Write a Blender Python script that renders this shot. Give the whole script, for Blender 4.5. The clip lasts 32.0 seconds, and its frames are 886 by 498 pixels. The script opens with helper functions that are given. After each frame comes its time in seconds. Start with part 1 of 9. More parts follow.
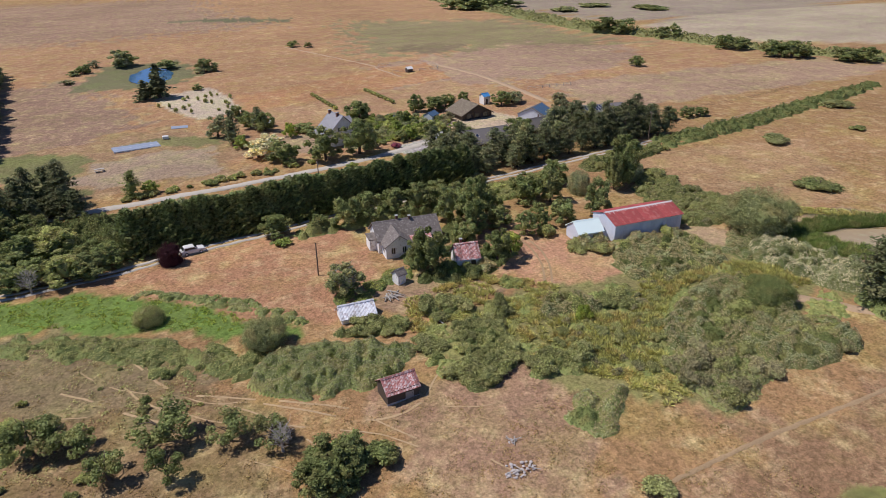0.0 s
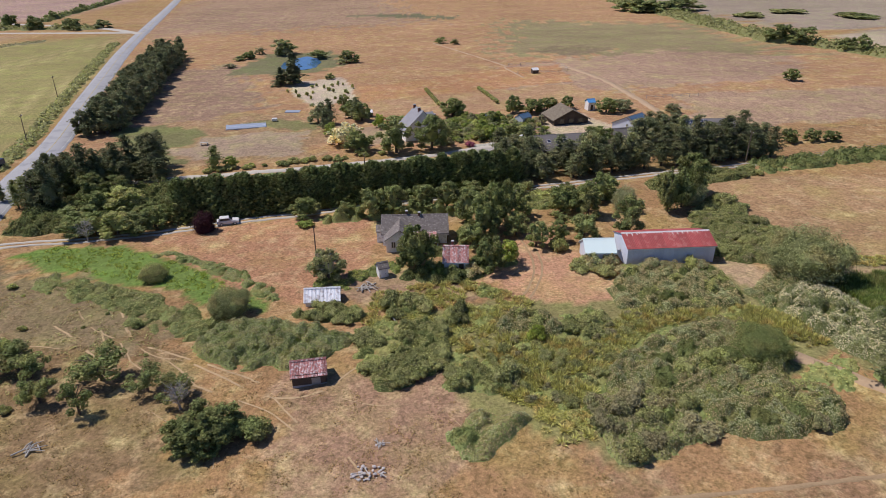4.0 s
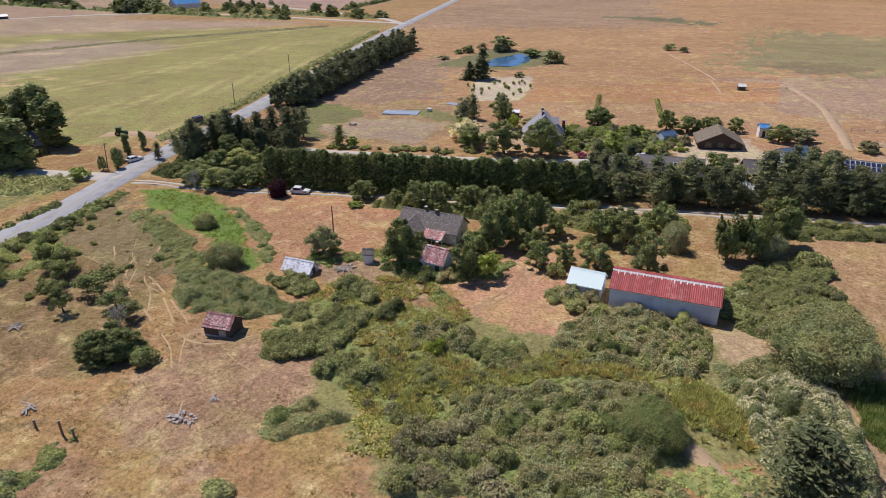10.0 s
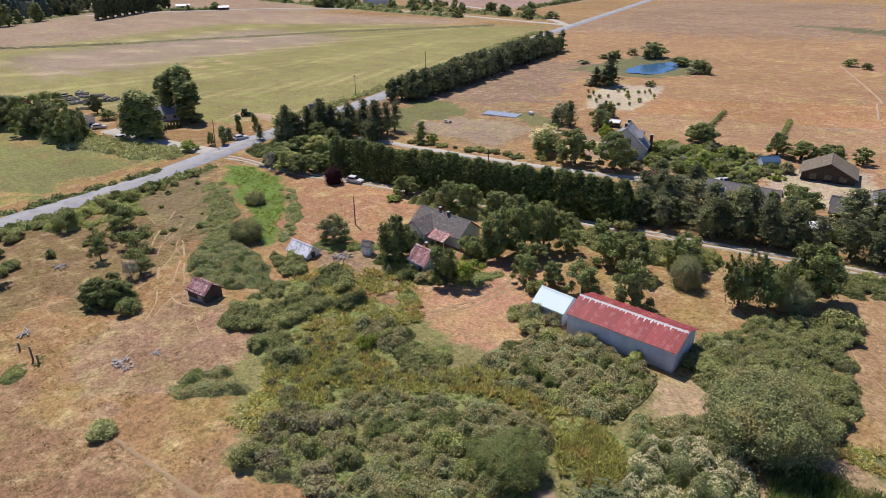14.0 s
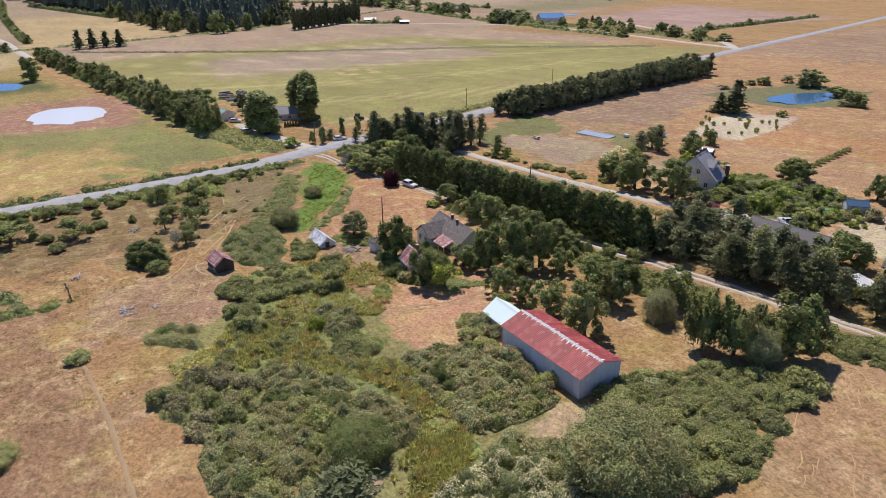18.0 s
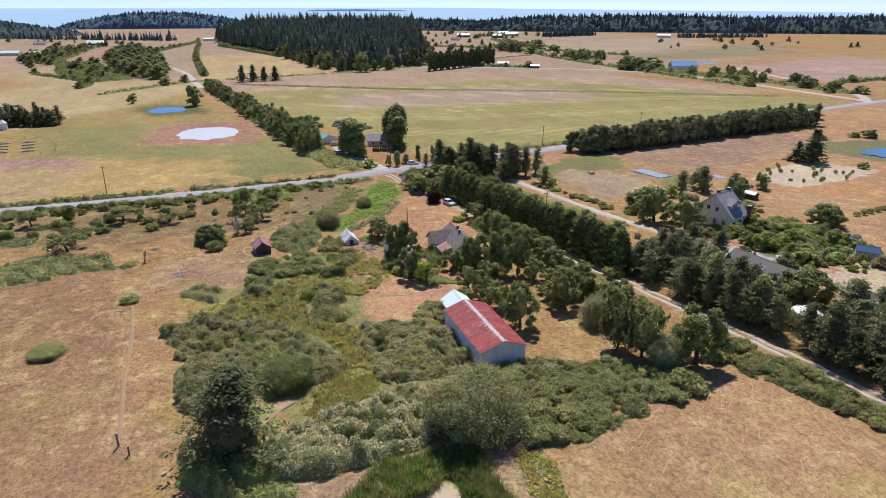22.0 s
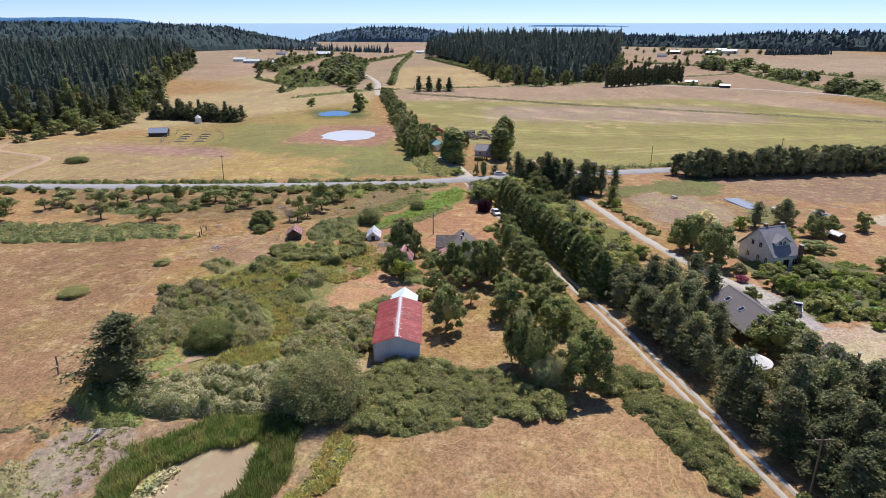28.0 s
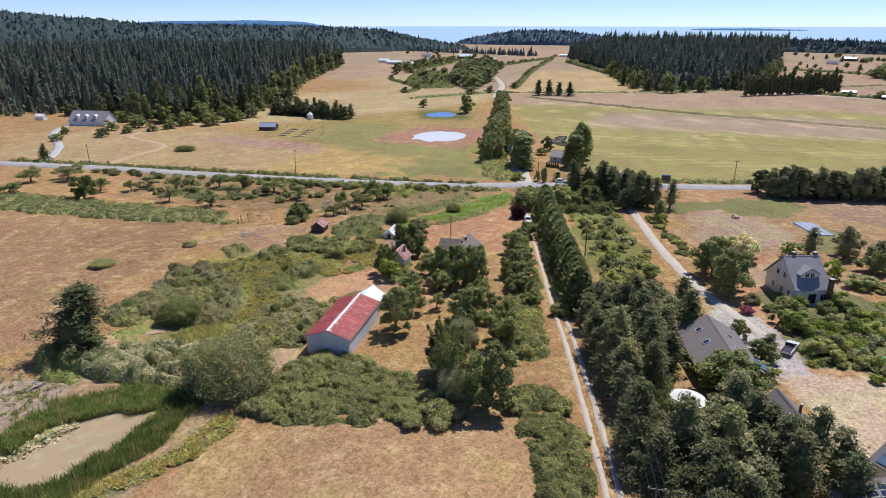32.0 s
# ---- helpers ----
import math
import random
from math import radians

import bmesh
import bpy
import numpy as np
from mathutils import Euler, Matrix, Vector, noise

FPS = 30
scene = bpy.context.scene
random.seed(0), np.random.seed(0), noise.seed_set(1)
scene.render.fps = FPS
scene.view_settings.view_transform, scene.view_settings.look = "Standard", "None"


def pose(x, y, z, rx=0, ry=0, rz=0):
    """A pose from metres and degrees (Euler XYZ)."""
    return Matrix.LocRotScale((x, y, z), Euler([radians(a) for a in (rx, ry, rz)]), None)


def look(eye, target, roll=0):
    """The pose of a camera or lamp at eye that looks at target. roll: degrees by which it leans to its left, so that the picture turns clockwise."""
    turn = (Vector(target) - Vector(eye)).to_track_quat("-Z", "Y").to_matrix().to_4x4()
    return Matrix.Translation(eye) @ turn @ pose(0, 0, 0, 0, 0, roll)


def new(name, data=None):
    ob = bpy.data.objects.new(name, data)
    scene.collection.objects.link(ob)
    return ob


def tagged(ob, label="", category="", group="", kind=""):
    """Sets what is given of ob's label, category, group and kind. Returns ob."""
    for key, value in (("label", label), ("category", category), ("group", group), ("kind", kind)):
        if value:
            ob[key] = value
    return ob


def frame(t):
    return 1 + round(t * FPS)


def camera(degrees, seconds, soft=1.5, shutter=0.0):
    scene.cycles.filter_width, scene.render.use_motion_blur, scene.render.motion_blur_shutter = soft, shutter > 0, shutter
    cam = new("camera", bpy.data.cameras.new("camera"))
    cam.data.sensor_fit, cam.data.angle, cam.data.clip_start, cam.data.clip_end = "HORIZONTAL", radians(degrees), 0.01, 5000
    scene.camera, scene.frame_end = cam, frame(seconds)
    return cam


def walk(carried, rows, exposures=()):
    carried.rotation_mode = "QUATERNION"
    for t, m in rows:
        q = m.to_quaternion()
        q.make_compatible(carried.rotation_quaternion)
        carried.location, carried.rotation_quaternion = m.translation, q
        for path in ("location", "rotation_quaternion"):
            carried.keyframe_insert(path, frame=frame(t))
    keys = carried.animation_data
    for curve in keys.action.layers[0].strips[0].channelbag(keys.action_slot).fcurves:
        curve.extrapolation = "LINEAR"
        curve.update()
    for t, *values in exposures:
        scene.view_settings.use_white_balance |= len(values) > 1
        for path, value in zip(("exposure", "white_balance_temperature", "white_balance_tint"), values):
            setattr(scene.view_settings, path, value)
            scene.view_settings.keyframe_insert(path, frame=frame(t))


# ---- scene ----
cam = camera(69.2, 32.0, soft=0.8)
METRES, EYE, TILT, LEAN, TURN = 277.3, 56.0, 1.75, -0.2, -22.4
ROWS = [
    (0.0, 0.0, 0.0, 0.0, -0.02, -27.43, 0.04),
    (0.5, 0.0153, 0.0006, -0.0002, 2.18, -27.43, 0.12),
    (1.0, 0.0306, 0.0018, -0.0004, 4.34, -27.41, 0.2),
    (1.5, 0.0458, 0.0036, -0.0005, 6.54, -27.42, 0.28),
    (2.0, 0.0611, 0.0058, -0.0007, 8.71, -27.4, 0.37),
    (2.5, 0.0763, 0.0087, -0.0009, 10.89, -27.4, 0.44),
    (3.0, 0.0915, 0.0122, -0.0012, 13.12, -27.4, 0.52),
    (3.5, 0.1065, 0.0163, -0.0013, 15.31, -27.39, 0.6),
    (5.5, 0.1649, 0.0384, -0.0028, 24.18, -27.16, 0.94),
    (6.0, 0.1788, 0.0451, -0.0031, 26.38, -27.11, 1.01),
    (6.5, 0.1925, 0.0524, -0.0033, 28.59, -27.1, 1.08),
    (7.0, 0.2059, 0.0602, -0.0036, 30.8, -27.08, 1.14),
    (7.5, 0.219, 0.0685, -0.0039, 32.99, -27.04, 1.21),
    (8.0, 0.2317, 0.0774, -0.0041, 35.2, -27.03, 1.26),
    (8.5, 0.2443, 0.0868, -0.0045, 37.42, -26.98, 1.35),
    (9.0, 0.2566, 0.0967, -0.0049, 39.64, -26.93, 1.43),
    (9.5, 0.2682, 0.1071, -0.0051, 41.86, -26.91, 1.48),
    (10.0, 0.2796, 0.1178, -0.0055, 44.08, -26.85, 1.52),
    (10.5, 0.2904, 0.1289, -0.0059, 46.29, -26.78, 1.59),
    (11.0, 0.3008, 0.1405, -0.006, 48.52, -26.74, 1.63),
    (11.5, 0.3109, 0.1525, -0.0065, 50.74, -26.66, 1.68),
    (12.0, 0.3206, 0.165, -0.0069, 52.96, -26.59, 1.75),
    (12.5, 0.3297, 0.1778, -0.0072, 55.2, -26.53, 1.78),
    (13.0, 0.3382, 0.191, -0.0074, 57.42, -26.48, 1.82),
    (13.5, 0.3464, 0.2046, -0.008, 59.66, -26.37, 1.9),
    (14.0, 0.3538, 0.2181, -0.0084, 61.84, -26.31, 1.91),
    (14.5, 0.3609, 0.2323, -0.0089, 64.06, -26.17, 1.98),
    (16.5, 0.3844, 0.2895, -0.0102, 72.88, -25.64, 2.11),
    (17.0, 0.3924, 0.3032, -0.0106, 74.99, -25.32, 2.17),
    (17.5, 0.4023, 0.3162, -0.0111, 77.04, -24.86, 2.21),
    (18.0, 0.4138, 0.3285, -0.0116, 78.95, -24.33, 2.22),
    (18.5, 0.4259, 0.3404, -0.012, 80.78, -23.75, 2.19),
    (19.0, 0.4376, 0.3524, -0.0127, 82.53, -23.15, 2.14),
    (19.5, 0.4488, 0.365, -0.0131, 84.27, -22.59, 2.14),
    (20.0, 0.4593, 0.3775, -0.0136, 85.98, -22.08, 2.04),
    (20.5, 0.4694, 0.3908, -0.0139, 87.65, -21.56, 2.05),
    (21.0, 0.479, 0.4042, -0.0143, 89.28, -21.11, 2.01),
    (21.5, 0.4884, 0.418, -0.0149, 90.89, -20.62, 1.95),
    (22.0, 0.4973, 0.432, -0.0154, 92.46, -20.18, 1.9),
    (22.5, 0.5052, 0.4464, -0.016, 94.04, -19.78, 1.87),
    (23.0, 0.5103, 0.4607, -0.0167, 95.6, -19.45, 1.79),
    (23.5, 0.5131, 0.4745, -0.0172, 97.09, -19.22, 1.73),
    (24.0, 0.5137, 0.4879, -0.0178, 98.54, -19.07, 1.67),
    (24.5, 0.5124, 0.501, -0.0186, 100.01, -18.96, 1.67),
    (25.0, 0.5101, 0.5148, -0.0194, 101.5, -18.86, 1.67),
    (25.5, 0.5066, 0.5292, -0.02, 103.09, -18.79, 1.67),
    (27.5, 0.4888, 0.5889, -0.0215, 109.66, -18.47, 1.6),
    (28.0, 0.4835, 0.6035, -0.022, 111.33, -18.38, 1.58),
    (28.5, 0.4778, 0.618, -0.0224, 112.99, -18.29, 1.54),
    (29.0, 0.4716, 0.6324, -0.0228, 114.67, -18.21, 1.5),
    (29.5, 0.4649, 0.6465, -0.0232, 116.35, -18.13, 1.45),
    (30.0, 0.4577, 0.6603, -0.0235, 118.03, -18.06, 1.4),
    (30.5, 0.4502, 0.674, -0.0238, 119.69, -17.99, 1.36),
    (31.0, 0.4424, 0.6874, -0.0242, 121.37, -17.92, 1.31),
    (31.5, 0.434, 0.7005, -0.0245, 123.06, -17.86, 1.26),
    (32.0, 0.4253, 0.7133, -0.0248, 124.71, -17.81, 1.21),
]
walk(cam, [(t, pose(0, 0, EYE, TILT, LEAN, TURN) @ pose(METRES * x, METRES * y, METRES * z, 90 + pitch, roll, yaw)) for t, x, y, z, yaw, pitch, roll in ROWS], exposures=[(0.0, -0.17), (9.0, -0.09), (16.0, 0.03), (25.0, 0.08), (32.0, 0.12)])


# ---- light ----
SUN_AZ, SUN_EL = (-0.92, 0.39), 57.0
world = bpy.data.worlds.new("sky_world")
scene.world = world
world.use_nodes = True
_wn = world.node_tree.nodes
_sky = _wn.new("ShaderNodeTexSky")
_sky.sky_type, _sky.sun_disc = "NISHITA", False
_sky.sun_elevation, _sky.sun_rotation = radians(SUN_EL), math.atan2(SUN_AZ[0], SUN_AZ[1])
_sky.air_density, _sky.dust_density, _sky.ozone_density = 0.7, 0.02, 3.0
_sky.altitude = 1600
_tint = _wn.new("ShaderNodeVectorMath")
_tint.operation = "MULTIPLY"
_tint.inputs[1].default_value = (0.91, 0.96, 1.19)
world.node_tree.links.new(_sky.outputs[0], _tint.inputs[0])
world.node_tree.links.new(_tint.outputs[0], _wn["Background"].inputs[0])
_wn["Background"].inputs[1].default_value = 0.103
sun = new("sun", bpy.data.lights.new("sun", "SUN"))
sun.data.energy, sun.data.angle, sun.data.color = 4.3, radians(0.53), (1.0, 0.932, 0.91)
_h = math.cos(radians(SUN_EL)) / math.hypot(*SUN_AZ)
sun.matrix_world = look((SUN_AZ[0] * _h * 100, SUN_AZ[1] * _h * 100, math.sin(radians(SUN_EL)) * 100), (0, 0, 0))


# ---- materials ----
def material(name, colour, rough=0.9, metal=0.0, vary=0.25, scale=1.0, fine=6.0, bump=0.0, island=0.0, objvar=0.0, stain=None, amount=0.5, through_light=0.0, spec=0.3):
    """Base colour with variation at two scales, optional stains of a second colour, per piece variation and bump."""
    m = bpy.data.materials.new(name)
    m.use_nodes = True
    nt = m.node_tree
    n, l = nt.nodes, nt.links
    b = n["Principled BSDF"]
    b.inputs["Roughness"].default_value, b.inputs["Metallic"].default_value = rough, metal
    b.inputs["Specular IOR Level"].default_value = spec
    geo = n.new("ShaderNodeTexCoord")

    place = geo.outputs["Object"]
    if objvar:
        info = n.new("ShaderNodeObjectInfo")
        shift = n.new("ShaderNodeVectorMath")
        shift.operation = "MULTIPLY_ADD"
        l.new(info.outputs["Random"], shift.inputs[0])
        shift.inputs[1].default_value = (57.0, 31.0, 13.0)
        l.new(place, shift.inputs[2])
        place = shift.outputs[0]

    def tex(s, detail=3):
        t = n.new("ShaderNodeTexNoise")
        t.inputs["Scale"].default_value, t.inputs["Detail"].default_value = s, detail
        l.new(place, t.inputs["Vector"])
        return t

    def math_node(op, a, bb):
        q = n.new("ShaderNodeMath")
        q.operation = op
        for i, v in enumerate((a, bb)):
            if isinstance(v, (int, float)):
                q.inputs[i].default_value = v
            else:
                l.new(v, q.inputs[i])
        return q.outputs[0]

    big, small = tex(scale), tex(fine, 4)
    value = math_node("ADD", math_node("MULTIPLY", big.outputs[0], vary * 1.6), math_node("MULTIPLY", small.outputs[0], vary * 1.6))
    value = math_node("ADD", value, 1 - 1.6 * vary)
    if island:
        g_ = n.new("ShaderNodeNewGeometry")
        value = math_node("MULTIPLY", value, math_node("ADD", math_node("MULTIPLY", g_.outputs["Random Per Island"], island * 2), 1 - island))
    if objvar:
        o = n.new("ShaderNodeObjectInfo")
        value = math_node("MULTIPLY", value, math_node("ADD", math_node("MULTIPLY", o.outputs["Random"], objvar * 2), 1 - objvar))
    base = n.new("ShaderNodeRGB")
    base.outputs[0].default_value = (*colour, 1)
    src = base.outputs[0]
    if stain:
        mix = n.new("ShaderNodeMix")
        mix.data_type = "RGBA"
        ramp = n.new("ShaderNodeMapRange")
        ramp.inputs[1].default_value, ramp.inputs[2].default_value = 0.62 - amount * 0.3, 0.72 - amount * 0.3
        l.new(tex(scale * 1.7, 6).outputs[0], ramp.inputs[0])
        l.new(ramp.outputs[0], mix.inputs[0])
        l.new(src, mix.inputs[6])
        mix.inputs[7].default_value = (*stain, 1)
        src = mix.outputs[2]
    scaled = n.new("ShaderNodeVectorMath")
    scaled.operation = "SCALE"
    l.new(src, scaled.inputs[0])
    l.new(value, scaled.inputs["Scale"])
    l.new(scaled.outputs[0], b.inputs["Base Color"])
    if bump:
        bn = n.new("ShaderNodeBump")
        bn.inputs["Strength"].default_value, bn.inputs["Distance"].default_value = bump, 0.1
        l.new(small.outputs[0], bn.inputs["Height"])
        l.new(bn.outputs[0], b.inputs["Normal"])
    if through_light:
        t = n.new("ShaderNodeBsdfTranslucent")
        l.new(scaled.outputs[0], t.inputs[0])
        mx = n.new("ShaderNodeMixShader")
        mx.inputs[0].default_value = through_light
        l.new(b.outputs[0], mx.inputs[1])
        l.new(t.outputs[0], mx.inputs[2])
        l.new(mx.outputs[0], n["Material Output"].inputs[0])
    return m


def leafy(name, colour, island=0.46, objvar=0.16, scale=0.25, second=None):
    second = second or (colour[0] * 1.22, colour[1] * 1.06, colour[2] * 1.1)
    return material(name, colour, 0.6, vary=0.25, scale=scale, fine=1.3, island=island, objvar=objvar, stain=second, amount=0.45, through_light=0.38, spec=0.12)


LEAF = leafy("leaf_green", (0.299, 0.342, 0.130))
LEAF_LIME = leafy("leaf_lime", (0.36, 0.44, 0.09))
LEAF_LUSH = leafy("leaf_lush", (0.36, 0.43, 0.115))
LEAF_GREY = leafy("leaf_grey_green", (0.40, 0.42, 0.215))
LEAF_WILLOW = leafy("leaf_willow", (0.365, 0.386, 0.170))
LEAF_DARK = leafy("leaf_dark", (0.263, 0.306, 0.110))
LEAF_RED = leafy("leaf_purple", (0.085, 0.035, 0.042))
LEAF_SILVER = leafy("leaf_silver", (0.871, 0.790, 0.518), island=0.5, second=(0.50, 0.53, 0.28))
LEAF_OLIVE = leafy("leaf_olive", (0.512, 0.534, 0.197), second=(0.49, 0.455, 0.185), scale=0.3)
LEAF_SHRUB = leafy("leaf_shrub", (0.453, 0.461, 0.186), second=(0.45, 0.425, 0.185), scale=0.3)
LEAF_BRAMBLE = leafy("leaf_bramble", (0.535, 0.461, 0.243), island=0.46, second=(0.53, 0.545, 0.295), scale=0.3)
LEAF_ROSE = leafy("leaf_wild_rose", (0.360, 0.376, 0.150), second=(0.39, 0.385, 0.17), scale=0.3)
LEAF_BROWN = leafy("leaf_brownish", (0.43, 0.385, 0.21), second=(0.37, 0.37, 0.175), scale=0.3)
NEEDLE = leafy("needle_dark", (0.185, 0.210, 0.100))
NEEDLE_PINE = leafy("needle_pine", (0.250, 0.275, 0.135))
NEEDLE_HEDGE = leafy("needle_hedge", (0.255, 0.305, 0.122))
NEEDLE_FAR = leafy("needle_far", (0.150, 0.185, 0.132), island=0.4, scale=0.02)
# needles of far ridges: bluish distance haze is put into the colour
NEEDLE_HAZED = leafy("needle_haze_tinted", (0.115, 0.160, 0.170), island=0.12, scale=0.01)
REED = leafy("reed_green", (0.26, 0.33, 0.095), island=0.45, second=(0.38, 0.38, 0.14))
WEED = leafy("pasture_weed", (0.42, 0.30, 0.13), island=0.35, second=(0.33, 0.265, 0.11))
TUSSOCK = leafy("rough_grass", (0.57, 0.55, 0.195), island=0.45, second=(0.60, 0.50, 0.19))
BARK = material("bark", (0.13, 0.10, 0.075), 0.95, vary=0.35, scale=2, fine=14, bump=0.6)
DEADWOOD = material("dead_wood", (0.42, 0.39, 0.35), 0.9, vary=0.25, scale=3, fine=14, objvar=0.1)
ASPHALT = material("asphalt", (0.37, 0.365, 0.37), 0.9, vary=0.12, scale=0.15, fine=2.5, stain=(0.30, 0.30, 0.305), amount=0.3)
FURROW = material("trodden_furrow", (0.36, 0.25, 0.14), 0.95, vary=0.3, scale=0.5, fine=4)
TRAIL = material("trodden_trail", (0.47, 0.335, 0.19), 0.95, vary=0.3, scale=0.8, fine=4)
STRAW_LINE = material("straw_line", (0.49, 0.325, 0.16), 0.95, vary=0.4, scale=0.8, fine=4)
GRAVEL = material("pale_gravel", (0.50, 0.455, 0.385), 0.95, vary=0.2, scale=0.4, fine=4, bump=0.3)
DIRT = material("bare_dirt", (0.45, 0.32, 0.20), 0.95, vary=0.2, scale=0.3, fine=3, bump=0.3)
LINE_WHITE = material("road_paint_white", (0.55, 0.55, 0.53), 0.8, vary=0.2)
LINE_YELLOW = material("road_paint_yellow", (0.5, 0.38, 0.08), 0.8, vary=0.2)
RED_METAL = material("faded_red_metal", (0.37, 0.075, 0.07), 0.55, 0.0, vary=0.22, scale=0.5, fine=5, objvar=0.16, stain=(0.44, 0.14, 0.125), amount=0.3)
RUST_METAL = material("rust_streaked_metal", (0.46, 0.20, 0.18), 0.7, 0.0, vary=0.3, scale=1.6, fine=7, objvar=0.3, stain=(0.66, 0.52, 0.50), amount=0.42)
PALE_METAL = material("galvanised_metal", (0.92, 0.92, 0.94), 0.5, 0.0, vary=0.08, scale=0.8, fine=5, objvar=0.14, stain=(0.62, 0.57, 0.57), amount=0.35, spec=0.5)
WHITE_ROOF = material("pale_mint_metal", (0.80, 0.94, 0.90), 0.5, 0.0, vary=0.03, scale=0.5, objvar=0.02)
FLASHING = material("white_flashing", (0.75, 0.72, 0.70), 0.6, vary=0.15, scale=2)
WALL_PALE = material("pale_metal_wall", (0.62, 0.65, 0.72), 0.6, vary=0.15, scale=0.6, fine=4, objvar=0.06)
WALL_WHITE = material("weathered_white_paint", (0.84, 0.84, 0.81), 0.8, vary=0.1, scale=1, fine=6, stain=(0.62, 0.60, 0.55), amount=0.2)
WALL_DARK = material("dark_weathered_boards", (0.10, 0.078, 0.06), 0.9, vary=0.3, scale=1, fine=8, objvar=0.2)
SHINGLE_OLD = material("old_mossy_shingles", (0.19, 0.165, 0.15), 0.95, vary=0.5, scale=1.6, fine=7, bump=0.5, stain=(0.32, 0.29, 0.26), amount=0.25)
SHINGLE_GREY = material("grey_shingles", (0.30, 0.295, 0.31), 0.9, vary=0.25, scale=0.7, fine=5, bump=0.3)
SHINGLE_BROWN = material("brown_grey_roof", (0.185, 0.17, 0.165), 0.85, vary=0.15, scale=0.5, fine=5, bump=0.2)
SHINGLE_MOSS = material("mossy_brown_roof", (0.185, 0.15, 0.11), 0.95, vary=0.4, scale=1.2, fine=6, bump=0.4, stain=(0.27, 0.235, 0.165), amount=0.3)
ROOF_BLUE = material("blue_metal_roof", (0.05, 0.25, 0.55), 0.5, vary=0.1)
ROOF_TEAL = material("teal_metal_roof", (0.22, 0.42, 0.42), 0.5, vary=0.1)
SOLAR = material("solar_panel_glass", (0.025, 0.035, 0.075), 0.15, 0.0, vary=0.1, spec=0.6)
# paler copy of the panel glass, with sunlight put into its colour
SOLAR_PALE = material("sunlit_panel_glass", (0.10, 0.17, 0.26), 0.2, 0.0, vary=0.1, spec=0.6)
GLASS = material("window_glass", (0.03, 0.035, 0.04), 0.08, vary=0.05, spec=0.7)
BRICK = material("chimney_brick", (0.20, 0.10, 0.075), 0.9, vary=0.3, scale=3, fine=14)
WOOD_POLE = material("pole_wood", (0.22, 0.165, 0.12), 0.9, vary=0.25, scale=2, fine=12)
WIRE = material("wire", (0.06, 0.06, 0.06), 0.6, vary=0.1)
CAR_WHITE = material("white_car_paint", (0.75, 0.75, 0.75), 0.25, vary=0.03, spec=0.5)
CAR_DARK = material("dark_car_paint", (0.045, 0.04, 0.045), 0.25, vary=0.03, spec=0.5)
CAR_GREEN = material("green_machine_paint", (0.03, 0.10, 0.03), 0.4, vary=0.1)
RUBBER = material("tyre_rubber", (0.03, 0.03, 0.03), 0.9, vary=0.1)
CONCRETE = material("pale_concrete", (0.45, 0.45, 0.44), 0.9, vary=0.15, scale=0.4)
COURT = material("court_surface", (0.29, 0.34, 0.43), 0.8, vary=0.08, scale=0.3)
STONE = material("pale_rubble", (0.42, 0.38, 0.36), 0.95, vary=0.3, scale=2, fine=8, island=0.3)
CANVAS = material("white_canvas", (0.80, 0.80, 0.78), 0.7, vary=0.05)
FOREST_FLOOR = material("forested_slope", (0.055, 0.075, 0.058), 0.95, vary=0.5, scale=0.02, fine=0.15, bump=1.0)
# far slopes and islands carry the blue of distance haze in their base colours
RIDGE_WOOD = material("haze_tinted_forest_slope", (0.044, 0.074, 0.072), 0.95, vary=0.5, scale=0.012, fine=0.12, bump=1.0)
HEADLAND_WOOD = material("haze_blued_forest_slope", (0.075, 0.130, 0.175), 0.95, vary=0.35, scale=0.012, fine=0.12, bump=0.6)
BLUE_RIDGE = material("haze_blue_ridge", (0.075, 0.20, 0.38), 1.0, vary=0.2, scale=0.004, fine=0.03)
# the sea's paleness is haze and sky tone put into its colour
SEA = material("sea_haze_tinted", (0.34, 0.52, 0.66), 0.95, vary=0.05, scale=0.002, fine=0.02)
POND_SCUM = material("scummy_pond", (0.40, 0.305, 0.19), 0.45, vary=0.12, scale=0.25, fine=3, stain=(0.42, 0.36, 0.22), amount=0.2)
POND_RIM = material("yellow_green_scum", (0.48, 0.44, 0.17), 0.6, vary=0.25, scale=0.6, fine=4)
MUD_POND = material("milky_pond", (0.66, 0.68, 0.69), 0.3, vary=0.1, scale=0.06)
POND_BLUE = material("blue_pond_water", (0.07, 0.165, 0.29), 0.12, vary=0.1, scale=0.1, spec=0.6)
NET_GREEN = material("green_net", (0.10, 0.42, 0.24), 0.8, vary=0.2, scale=2)
FLOWER_PINK = leafy("pink_blossom", (0.42, 0.14, 0.20))


